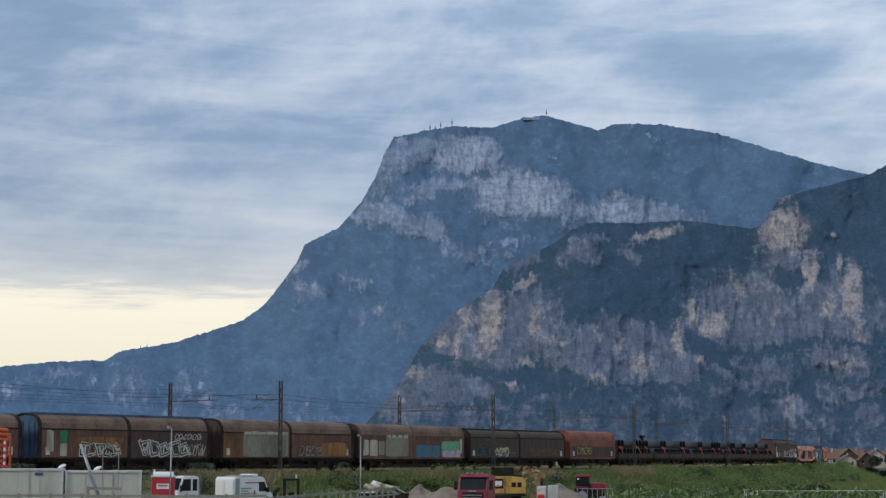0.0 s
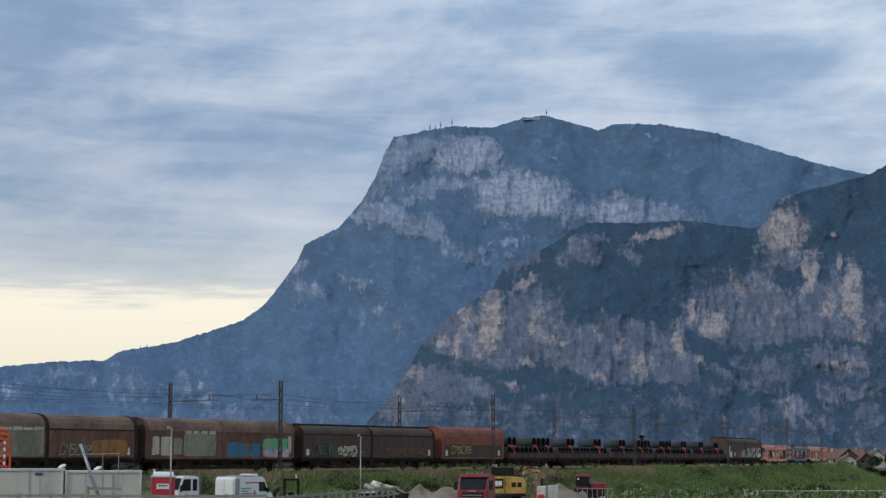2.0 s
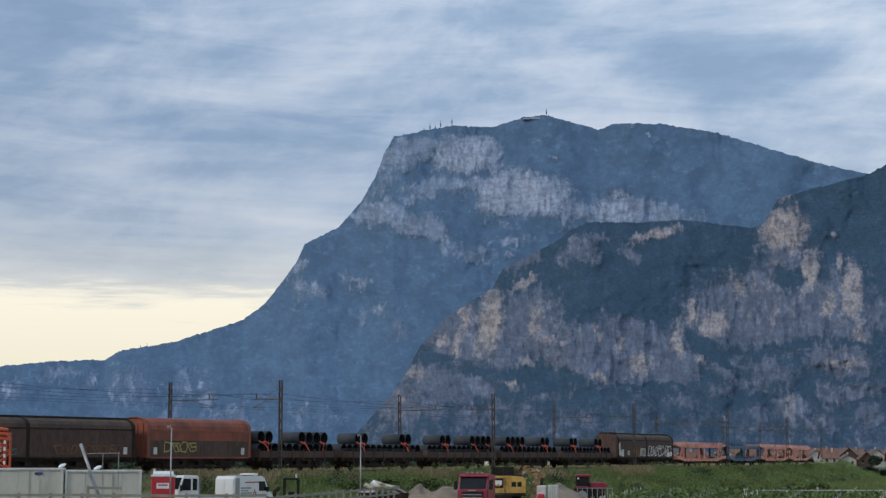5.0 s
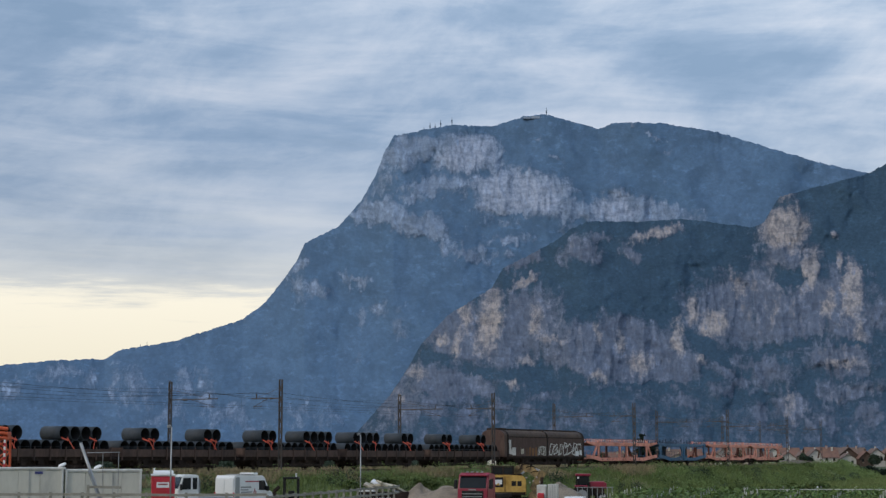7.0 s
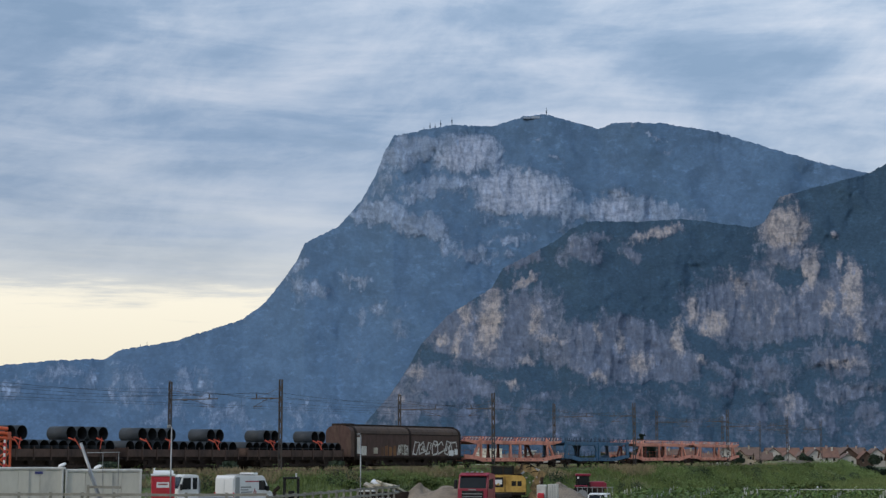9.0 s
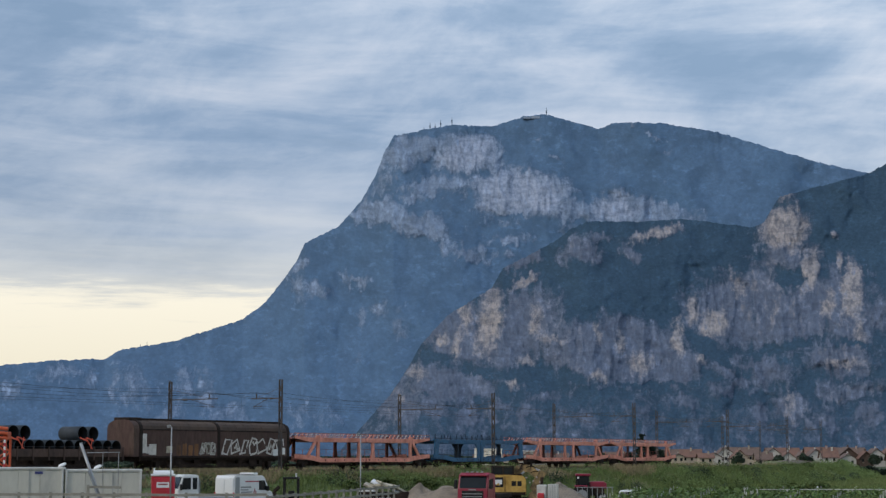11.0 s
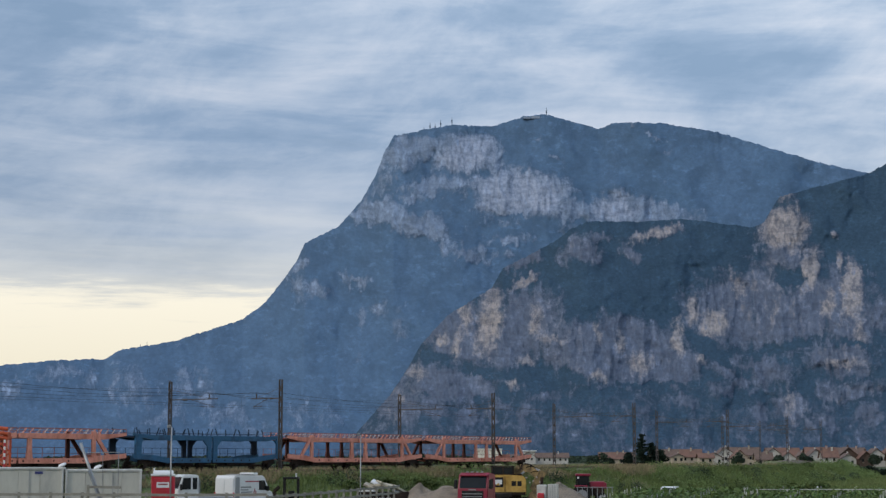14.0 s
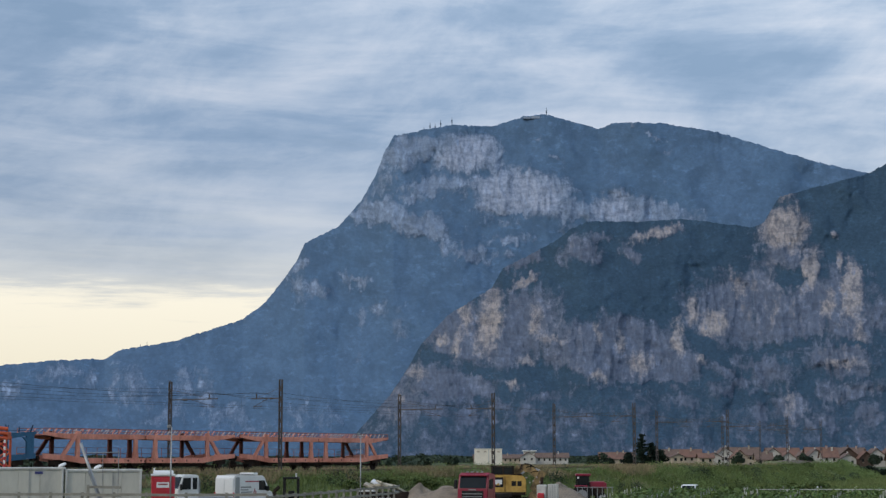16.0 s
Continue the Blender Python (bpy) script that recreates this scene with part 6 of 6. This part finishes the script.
def tractor():
    root = place("tractor", 13.0, 150, 0.1, 0, "red farm tractor with a low cab", "tractor")
    part("hood", boxes((-0.1, 1.25, -0.45, 0.45, 1.35, 1.95), bevel=0.1), M_TRUCKRED, root)
    part("nose", boxes((1.2, 1.42, -0.42, 0.42, 1.3, 1.85), bevel=0.08), M_TRUCKRED, root)
    part("cab_glass", boxes((-1.2, -0.15, -0.62, 0.62, 1.6, 2.42), bevel=0.05), M_GLASS, root)
    part("cab_roof", boxes((-1.3, 0.0, -0.72, 0.72, 2.42, 2.62), bevel=0.06), M_TRUCKRED, root)
    for x in (-1.2, -0.18):
        for y in (-0.62, 0.62):
            part("cab_post", boxes((x - 0.04, x + 0.04, y - 0.04, y + 0.04, 1.3, 2.45)), M_BLACK, root)
    part("mudguard", boxes((-1.35, -0.3, -0.95, -0.6, 1.45, 1.62), bevel=0.05), M_TRUCKRED, root)
    part("mudguard", boxes((-1.35, -0.3, 0.6, 0.95, 1.45, 1.62), bevel=0.05), M_TRUCKRED, root)
    part("chassis", boxes((-1.1, 1.2, -0.35, 0.35, 0.7, 1.4)), M_DARK, root)
    part("work_lamp", boxes((-1.2, -1.05, -0.74, -0.7, 2.2, 2.35)), M_WHITE, root)
    wheels(root, (-0.8,), 0.95, 0.78)
    wheels(root, (0.95,), 0.85, 0.5)
    g = place("metal_gate", 13.1, 147, 0.1, 0, "grey metal bar gate before the tractor", "gate")
    for k in range(8):
        part("bar", boxes((-1.5 + 0.43 * k, -1.45 + 0.43 * k, -0.03, 0.03, 0, 1.5)), M_STEEL, g)
    for z in (0.3, 1.45):
        part("rail", boxes((-1.55, 1.6, -0.025, 0.025, z, z + 0.06)), M_STEEL, g)


tractor()


# ---- plants ----
def leaves(name, centres, size, material, seed, label, category="plants", kind="stuff", parent=None, flat=0.6):
    """Many small leaf faces about the given centres, an array of points."""
    rng = np.random.default_rng(seed)
    n = len(centres)
    d = rng.normal(size=(n, 3))
    d[:, 2] *= flat
    d /= np.linalg.norm(d, axis=1)[:, None]
    e = np.cross(d, rng.normal(size=(n, 3)))
    e /= np.linalg.norm(e, axis=1)[:, None]
    s = size * rng.uniform(0.6, 1.3, (n, 1))
    a, b = d * s, e * s * 0.55
    v = np.stack([centres - a, centres + b, centres + a, centres - b], 1).reshape(-1, 3)
    i = np.arange(n) * 4
    ob = pydata(name, v.tolist(), np.stack([i, i + 1, i + 2, i + 3], 1).tolist(), material, parent)
    if kind:
        tagged(ob, label, category, kind=kind)
    return ob


def blades(name, roots, h, w, material, seed, label, category="grass"):
    rng = np.random.default_rng(seed)
    n = len(roots)
    a = rng.uniform(0, math.tau, n)
    hh = h * rng.uniform(0.4, 1.25, n)
    lean = rng.normal(0, 0.35, (n, 2)) * hh[:, None]
    dx, dy = np.cos(a) * w, np.sin(a) * w
    tip = roots + np.stack([lean[:, 0], lean[:, 1], hh], 1)
    v = np.stack([roots + np.stack([dx, dy, -0.05 + 0 * dx], 1), roots - np.stack([dx, dy, 0.05 + 0 * dx], 1), tip], 1).reshape(-1, 3)
    i = np.arange(n) * 3
    return tagged(pydata(name, v.tolist(), np.stack([i, i + 1, i + 2], 1).tolist(), material), label, category, kind="stuff")


BANK = [(11, -0.1), (9.0, 0.3), (7.2, 1.0), (5.4, 1.8), (3.8, 2.35), (2.2, 2.5), (1.4, 2.55)]
_bo = [p[0] for p in BANK][::-1]
_bz = [p[1] for p in BANK][::-1]
rng = np.random.default_rng(7)


def on_bank(n, s0, s1, o0, o1, tall=None):
    s = rng.uniform(s0, s1, n)
    o = rng.uniform(o0, o1, n)
    h = heading(s)
    x = np.interp(s, _s, _cx) + np.sin(h) * o
    y = np.interp(s, _s, _cy) - np.cos(h) * o
    return np.stack([x, y, np.interp(o, _bo, _bz)], 1), s, o


p, s, o = on_bank(70000, -35, 215, 1.5, 11)
keep = fbm(s * 0.12, o * 0.35, 77, 3) > 0.30
blades("bank_grass", p[keep], 0.55, 0.055, M_GRASS, 3, "tall rough grass on the railway bank")
# weeds and shrubs in drifts on the bank
p, s, o = on_bank(60000, -35, 215, 2.0, 10.5)
f = fbm(s * 0.10, o * 0.28, 91, 4)
keep = f > np.where(s > 55, 0.49, 0.55)
p = p[keep]
p[:, 2] += rng.uniform(0, 1, len(p)) ** 1.3 * np.clip((f[keep] - 0.55) * 7, 0.15, 1.15)
leaves("bank_shrubs", p, 0.10, M_LEAF, 5, "low green shrubs and weeds on the bank")
# taller clumps of nettles, brambles and elder, in lighter and darker greens
M_WEED = mat("fresh_weed_leaves", (0.163, 0.231, 0.0775), 0.8, var=0.3, scale=0.25, second=(0.106, 0.163, 0.0562), spot=8, bump=0, isl=0.35)
for seed, material, thick, size in ((61, M_WEED, 0.49, 0.07), (67, M_HEDGE, 0.63, 0.09)):
    p, s, o = on_bank(150000, -40, 215, 2.6, 10.5)
    f = fbm(s * 0.22, o * 0.5, seed, 4, 0.6)
    keep = f > thick + 0.05 * (s > 60)
    p = p[keep]
    p[:, 2] += rng.uniform(0, 1, len(p)) ** 1.2 * np.clip((f[keep] - thick) * 9, 0.1, 1.3)
    leaves("bank_weeds", p, size, material, seed, "tall green weeds and brambles in clumps on the bank")
M_DRY = mat("dry_weeds", (0.3, 0.24, 0.144), 0.9, var=0.3, scale=0.3, second=(0.168, 0.156, 0.084), bump=0, isl=0.5)
p, s, o = on_bank(46000, -45, 130, 1.4, 5.5)
keep = (fbm(s * 0.16, o * 0.3, 17, 3) > 0.54) & ((s < 55) | (o < 2.6))
blades("dry_weeds", p[keep], 0.8, 0.05, M_DRY, 13, "brownish dry weeds along the track's edge", "weeds")

p, s, o = on_bank(24000, -45, 120, -12.4, -9.0)
p[:, 2] = 2.45
blades("far_side_weeds", p, 0.75, 0.07, M_DRY, 15, "weeds on the far edge of the embankment", "weeds")

# meadow between the bank and the vines
n = 46000
y = rng.uniform(95, 215, n)
x = y * rng.uniform(0.02, 0.29, n)
g = np.stack([x, y, np.zeros(n)], 1)
blades("meadow_grass", g, 0.4, 0.06, M_GRASS, 21, "green meadow grass below the bank")


n = 30000
y = rng.uniform(215, 350, n)
x = y * rng.uniform(0.2, 0.30, n)
blades("far_meadow_grass", np.stack([x, y, np.zeros(n)], 1), 0.55, 0.12, M_GRASS, 23, "green meadow behind the vines")


def bush(x, y, z, rx, ry, h, seed, material, label, name="bush", dens=2600, size=0.16):
    # several uneven lobes make the crown
    r = np.random.default_rng(seed)
    pts = []
    for k in range(8):
        m = dens // 8
        u = r.uniform(0.25, 0.62)
        a, c = r.uniform(0, math.tau, m), r.uniform(-1, 1, m)
        rad = r.uniform(0.2, 1, m) ** 0.6 * (1 + 0.3 * np.sin(3 * a + k) * np.sqrt(1 - c * c))
        cx, cy, cz = r.uniform(-0.62, 0.62) * rx, r.uniform(-0.5, 0.5) * ry, r.uniform(0.22, 0.74) * h
        pts.append(np.stack([cx + np.cos(a) * np.sqrt(1 - c * c) * rad * u * rx, cy + np.sin(a) * np.sqrt(1 - c * c) * rad * u * ry, np.maximum(cz + c * rad * u * h * 0.5, 0)], 1))
    pts = np.concatenate(pts)
    root = place(name, x, y, z, 0, label, "bush", "bushes")
    crown = leaves("crown", pts, size, material, seed, "", kind="", parent=root)
    for k in range(4):
        bm = bmesh.new()
        tube(bm, (0, 0, -0.1), (rx * 0.5 * math.cos(k * 1.6), ry * 0.5 * math.sin(k * 1.6), h * 0.6), 0.05, 6, 0.02)
        part("stem", bm, M_BARK, root)


for i, (x, y, rx, h) in enumerate(((27.0, 172, 1.5, 1.5), (29.6, 176, 1.2, 1.2), (31.5, 180, 1.6, 1.4), (24.6, 166, 1.0, 1.1), (35.0, 190, 1.8, 1.2), (40, 196, 2.0, 1.3), (44, 200, 1.6, 1.3))):
    bush(x, y, 0, rx, 1.3, h, 100 + i, M_LEAF, "dark green bush at the vineyard's edge")
for i in range(9):
    bush(82.5 + i * 3.0, 350 + i * 1.0, 0, 2.4, 1.8, 1.9 + 0.3 * (i % 3), 140 + i, M_CONIFER, "dark hedge bush behind the vines", size=0.22)
for i, (s, o, h) in enumerate(((-8, 5.5, 0.9), (-3, 6.2, 1.1), (-14, 6.0, 1.0), (2, 5.6, 0.9), (10, 5.5, 1.0), (120, 3.4, 1.0), (133, 4.0, 1.1), (150, 3.2, 0.9), (88, 4.0, 0.9), (70, 4.2, 0.8))):
    x, y = rail_at(s, o)
    bush(x, y, float(np.interp(o, _bo, _bz)) - 0.1, 1.5, 1.3, h, 170 + i, M_LEAF, "green shrub growing on the bank", dens=1800, size=0.13)


def vineyard():
    rr = np.random.default_rng(31)
    posts = []
    k = 0
    for y in np.arange(84, 130, 3.0):
        x0, x1 = max(6.5 + (y - 84) * 0.19, y * 0.075), y * 0.285
        n = int((x1 - x0) * 190)
        x = rr.uniform(x0, x1, n)
        top = 1.72 + 0.35 * (fbm(x * 0.9, x * 0 + y, 3, 3) - 0.5)
        z = 0.5 + (top - 0.5) * rr.uniform(0, 1, n) ** 0.7 + 0.25 * np.maximum(rr.normal(0, 0.5, n), 0)
        pts = np.stack([x, y + rr.normal(0, 0.28, n), z], 1)
        leaves("vine_row", pts, 0.12, M_VINE, 300 + k, "row of green vines on a trellis", "vines")
        root = place("vine_trellis", x0, float(y), 0, 0, "vine trellis of pale posts and wires", "trellis", "trellises of the vineyard")
        m = int((x1 - x0) / 2.6)
        for i in range(m + 1):
            xx = (x1 - x0) * i / max(m, 1) + rr.uniform(-0.15, 0.15)
            part("post", boxes((xx - 0.022, xx + 0.022, -0.022, 0.022, -0.1, 1.98 + rr.uniform(-0.1, 0.08))), M_STEEL if i % 3 else M_CABIN2, root)
        for z in (1.1, 1.75):
            bm = bmesh.new()
            beam(bm, (0, 0, z), (x1 - x0, 0, z), 0.012)
            part("wire", bm, M_WIRE, root)
        k += 1


vineyard()
pr = place("white_pipe_rail", 22.5, 122, 0, 0, "long white rail on posts among the vines", "rail")
for k in range(8):
    part("post", boxes((k * 2.2 - 0.05, k * 2.2 + 0.05, -0.04, 0.04, 0, 1.9 + (0.2 if k == 2 else 0))), M_CABIN2, pr)
    part("bar", boxes((k * 2.2 + 0.05, k * 2.2 + 2.15, -0.03, 0.03, 1.85, 1.9)), M_CABIN2, pr)


# ---- village beyond the line ----
M_TILE = mat("weathered_roof_tiles", (0.175, 0.122, 0.102), 0.9, var=0.25, scale=0.5, second=(0.14, 0.10, 0.085), amount=0.5, spot=8)
M_TILE2 = mat("red_roof_tiles", (0.21, 0.12, 0.092), 0.9, var=0.25, scale=0.5, second=(0.15, 0.095, 0.08), amount=0.5, spot=8)
M_WALLW = mat("white_render", (0.55, 0.53, 0.49), 0.9, var=0.1, scale=0.4, second=(0.45, 0.43, 0.39))
M_WALLC = mat("cream_render", (0.45, 0.38, 0.29), 0.9, var=0.1, scale=0.4, second=(0.36, 0.31, 0.25))
M_WALLP = mat("pink_render", (0.43, 0.31, 0.26), 0.9, var=0.1, scale=0.4)
M_WALLB = mat("brown_timber", (0.10, 0.07, 0.055), 0.9, var=0.2, scale=0.6)


M_BLOCK = mat("pale_cream_render", (0.78, 0.73, 0.62), 0.9, var=0.08, scale=0.2, second=(0.70, 0.65, 0.55))


def house(x, y, w, d, eave, ridge, wall, roof, turn=0, gable=False, label="house"):
    """A house with a pitched roof with eaves, chimney, windows with sills; gable: the gable end faces the railway."""
    root = place("house", x, y, -0.1, turn + (90 if gable else 0), label, "house", "houses of the village")
    if gable:
        w, d = d, w
    prof = [(-d / 2, 0), (-d / 2, eave), (0, ridge - 0.2), (d / 2, eave), (d / 2, 0)]
    part("wall", prism(bmesh.new(), prof, -w / 2, w / 2), wall, root)
    k = (ridge - eave) / (d / 2)
    for s in (-1, 1):
        e = s * (d / 2 + 0.6)
        q = [(0, ridge), (e, eave - 0.6 * k), (e, eave - 0.6 * k + 0.22), (0, ridge + 0.22)]
        part("roof_slope", prism(bmesh.new(), q, -w / 2 - 0.7, w / 2 + 0.7), roof, root)
    c = part("chimney", boxes((w * 0.2 - 0.35, w * 0.2 + 0.35, -0.3 - d * 0.12, 0.3 - d * 0.12, ridge - 1.2, ridge + 0.9)), wall, root)
    part("chimney_cap", boxes((w * 0.2 - 0.45, w * 0.2 + 0.45, -0.4 - d * 0.12, 0.4 - d * 0.12, ridge + 0.9, ridge + 1.05)), roof, c)
    span = d if gable else w
    n = max(2, int(span / 3))
    for z in ([eave - 1.9] if eave < 5 else [eave - 2.1, eave - 4.9]):
        for i in range(n):
            u = -span / 2 + span * (i + 0.5) / n
            if gable:
                bm = boxes((-w / 2 - 0.05, -w / 2 + 0.1, u - 0.5, u + 0.5, z, z + 1.3))
                sl = boxes((-w / 2 - 0.12, -w / 2 + 0.1, u - 0.6, u + 0.6, z - 0.1, z))
            else:
                bm = boxes((u - 0.5, u + 0.5, -d / 2 - 0.05, -d / 2 + 0.1, z, z + 1.3))
                sl = boxes((u - 0.6, u + 0.6, -d / 2 - 0.12, -d / 2 + 0.1, z - 0.1, z))
            wi = part("window", bm, M_GLASS, root)
            part("sill", sl, M_CREAM, wi)
    return root


def flat_block(x, y, w, d, h):
    root = place("apartment_block", x, y, -0.1, 0, "cream flat-roofed industrial block", "building")
    part("wall", boxes((-w / 2, w / 2, -d / 2, d / 2, 0, h), bevel=0.05), M_BLOCK, root)
    part("roof", boxes((-w / 2 - 0.2, w / 2 + 0.2, -d / 2 - 0.2, d / 2 + 0.2, h, h + 0.3)), M_CABIN2, root)
    for z in (h - 1.8,):
        for k in range(4):
            u = -w / 2 + w * (k + 0.5) / 4
            part("window", boxes((u - 0.7, u + 0.7, -d / 2 - 0.03, -d / 2 + 0.05, z, z + 0.7)), M_WALLC, root)
    part("pilaster", boxes((-0.15, 0.25, -d / 2 - 0.15, -d / 2, 0, h)), M_CABIN2, root)


flat_block(24, 900, 14.4, 10, 8.4)
house(48, 960, 8, 10, 4.2, 7.0, M_WALLW, M_TILE, gable=True, label="white house with a brown gabled roof")
house(62, 966, 18, 9, 4.0, 6.4, M_WALLW, M_TILE, label="long white house with a brown tiled roof")
house(34, 1050, 30, 10, 3.5, 5.6, M_WALLC, M_TILE, label="low distant farm buildings with brown roofs")
sh = place("white_shed", 51.5, 1010, 0, 0, "distant white flat shed roof above the houses", "shed")
part("wall", boxes((-3.4, 3.4, -4, 4, 0, 7.4)), M_WALLW, sh)
part("roof", boxes((-4.2, 4.2, -5, 5, 7.4, 8.0)), M_WHITE, sh)
house(80, 800, 11, 9, 3.4, 6.0, M_WALLC, M_TILE2, label="cream house with a low red tiled roof")
# x, y, width, depth, eave, ridge, walls, gable end to the line
VILLAGE = [(104, 800, 13, 9, 4.2, 7.6, 1, 0), (118, 830, 16, 9, 4.4, 7.8, 1, 0), (126, 760, 9, 10, 5.0, 8.4, 0, 1), (141, 800, 16, 10, 5.2, 8.6, 1, 0),
           (147, 760, 10, 10, 4.4, 8.2, 0, 1), (160, 800, 15, 9, 5.0, 8.4, 0, 0), (163, 745, 8, 9, 4.2, 7.6, 0, 1), (178, 800, 14, 10, 5.0, 8.6, 2, 0),
           (176, 740, 9, 9, 4.6, 8.4, 3, 1), (190, 790, 12, 9, 5.2, 8.4, 2, 0), (187, 735, 8, 9, 4.6, 7.8, 0, 1), (197, 745, 9, 9, 5.2, 8.8, 3, 1), (203, 730, 13, 9, 5.6, 8.8, 2, 0),
           (215, 760, 15, 10, 6.0, 9.2, 1, 0), (92, 900, 18, 9, 4.0, 6.6, 1, 0)]
for x, y, w, d, e, r, k, g in VILLAGE:
    house(x, y, w, d, e, r, (M_WALLW, M_WALLC, M_WALLP, M_WALLB)[k], M_TILE if (x + y) % 3 else M_TILE2, 0, bool(g),
          ("white", "cream", "pinkish", "brown timber")[k] + " village house with a tiled roof")


# smaller houses and sheds in front of them
rs = random.Random(9)
for k in range(12):
    x = 100 + 9.3 * k + rs.uniform(-2, 2)
    house(x, rs.uniform(715, 735), rs.uniform(4.5, 7), 7, rs.uniform(3.0, 4.6), rs.uniform(5.6, 7.6), (M_WALLW, M_WALLB, M_WALLP, M_WALLC)[rs.randrange(4)], (M_TILE, M_TILE2)[k % 2], 0, k % 3 != 1,
          "small village house with a dark tiled roof")


def conifer(x, y, h, r, seed):
    root = place("conifer", x, y, -0.1, 0, "dark broad conifer beyond the railway", "tree", "trees")
    bm = bmesh.new()
    tube(bm, (0, 0, 0), (0, 0, h * 0.96), 0.22, 8, 0.03)
    part("trunk", bm, M_BARK, root)
    q = np.random.default_rng(seed)
    pts = []
    for k in range(46):
        z = h * (0.12 + 0.86 * (k / 46) ** 0.9)
        a = q.uniform(0, math.tau)
        L = r * (1.05 - z / h) ** 0.7 * q.uniform(0.5, 1.2) + 0.2
        m = int(60 * L + 20)
        u = q.uniform(0.1, 1, m)
        base = np.array([math.cos(a), math.sin(a), 0.0])
        c = base[None] * (u * L)[:, None] + q.normal(0, 0.16 + 0.05 * L, (m, 3))
        c[:, 2] = c[:, 2] * 0.6 + z - 0.18 * u * L + 0.25 * u * u * L
        pts.append(c)
        if k % 4 == 0:
            bm = bmesh.new()
            tube(bm, (0, 0, z), (math.cos(a) * L * 0.8, math.sin(a) * L * 0.8, z - 0.05 * L), 0.05, 5, 0.015)
            part("limb", bm, M_BARK, root)
    leaves("crown", np.concatenate(pts), 0.24, M_CONIFER, seed, "", kind="", parent=root, flat=0.8)


conifer(56.4, 480, 10.9, 3.0, 5)
conifer(59.4, 484, 8.4, 3.4, 6)
conifer(53.2, 486, 5.6, 3.2, 8)
conifer(61.8, 482, 6.4, 2.8, 9)
for i, (x, y, h, r) in enumerate(((58, 600, 6.6, 3.4), (53.5, 606, 5.4, 2.6), (-6, 560, 5.6, 4), (-14, 560, 5.2, 4), (2, 590, 5.0, 3.5), (122, 700, 6, 3), (150, 700, 6, 3), (178, 700, 5.5, 3.4), (137, 690, 5.2, 3), (204, 690, 5.6, 3.4))):
    bush(x, y, -0.1, r, r, h, 400 + i, M_HEDGE, "dark green tree beyond the railway", "broadleaf_tree", 2200, 0.42)
# low far tree line of the valley floor
n = 30000
q = np.random.default_rng(12)
az = q.uniform(-0.3, 0.32, n)
dist = q.uniform(1100, 1500, n)
top = 1.5 + 4.5 * fbm(az * 60, az * 0 + 3, 8, 4)
leaves("valley_trees", np.stack([np.sin(az) * dist, np.cos(az) * dist, top * q.uniform(0, 1, n)], 1), 1.5, M_HEDGE, 14, "far dark trees of the valley floor", "trees")


# hedges and orchards on the plain behind the line
n = 26000
hx, hy = q.uniform(-120, -4, n), q.uniform(290, 345, n)
hh = (2.2 + 2.6 * fbm(hx * 0.09, hy * 0.02, 19, 4)) * (0.25 + 0.75 * q.uniform(0, 1, n))
leaves("orchard_hedges", np.stack([hx, hy, hh], 1), 0.5, M_HEDGE, 44, "dark orchard hedges on the plain", "trees")


# ---- on the summit ----
# both carry the far mountain's haze as a blue tint in their base colour
M_HAZE1 = mat("haze_tinted_concrete", (0.27, 0.33, 0.42), 0.9, var=0.1, scale=0.05)
M_HAZE2 = mat("haze_tinted_mast_steel", (0.10, 0.14, 0.20), 0.8, var=0.1, scale=0.05)
def aerial(az, elev, h, dist, label="thin radio mast on the mountain's crest"):
    a, e = radians(az), radians(elev)
    z = EYE + dist * math.tan(e)
    root = place("radio_mast", dist * math.sin(a), dist * math.cos(a), z - 20, 0, label, "radio mast", "masts on the crest")
    bm = bmesh.new()
    tube(bm, (0, 0, -10), (0, 0, h + 20), 1.2, 6, 0.5)
    part("mast", bm, M_HAZE2, root)
    bm = bmesh.new()
    tube(bm, (0, 0, h + 6), (0, 0, h + 13), 1.5, 6)
    part("aerial_drum", bm, M_HAZE2, root)


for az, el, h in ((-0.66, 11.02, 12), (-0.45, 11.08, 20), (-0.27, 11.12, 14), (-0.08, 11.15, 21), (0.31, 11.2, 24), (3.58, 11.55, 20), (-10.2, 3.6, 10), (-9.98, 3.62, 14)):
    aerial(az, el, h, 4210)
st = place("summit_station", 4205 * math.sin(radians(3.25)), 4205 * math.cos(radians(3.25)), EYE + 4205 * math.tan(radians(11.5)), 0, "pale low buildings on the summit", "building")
for x, w, h in ((-26, 18, -1.0), (-4, 22, 2.0), (22, 24, -0.5)):
    part("block", boxes((x - w / 2, x + w / 2, -6, 6, -4.5, h)), M_HAZE1, st)


# ---- what moves ----
def motions():
    for thing, off in TRAIN:
        walk(thing, [(t, train_pose(145.0 - SPEED * t + off)) for t in range(17)])
    # the white car drives away to the right on the vineyard road
    drive = [(0, 2.6, 80.0), (3, 5.4, 98.0), (5, 7.3, 108.0), (7, 9.3, 118.5), (9, 12.1, 130.0), (11.5, 16.6, 144.0), (14, 21.3, 158.5), (16, 24.8, 170.0)]
    rows = []
    for i, (t, x, y) in enumerate(drive):
        a, b = drive[max(i - 1, 0)], drive[min(i + 1, len(drive) - 1)]
        rows.append((t, pose(x, y, 0.0, 0, 0, math.degrees(math.atan2(b[2] - a[2], b[1] - a[1])))))
    walk(DRIVEN, rows)


motions()
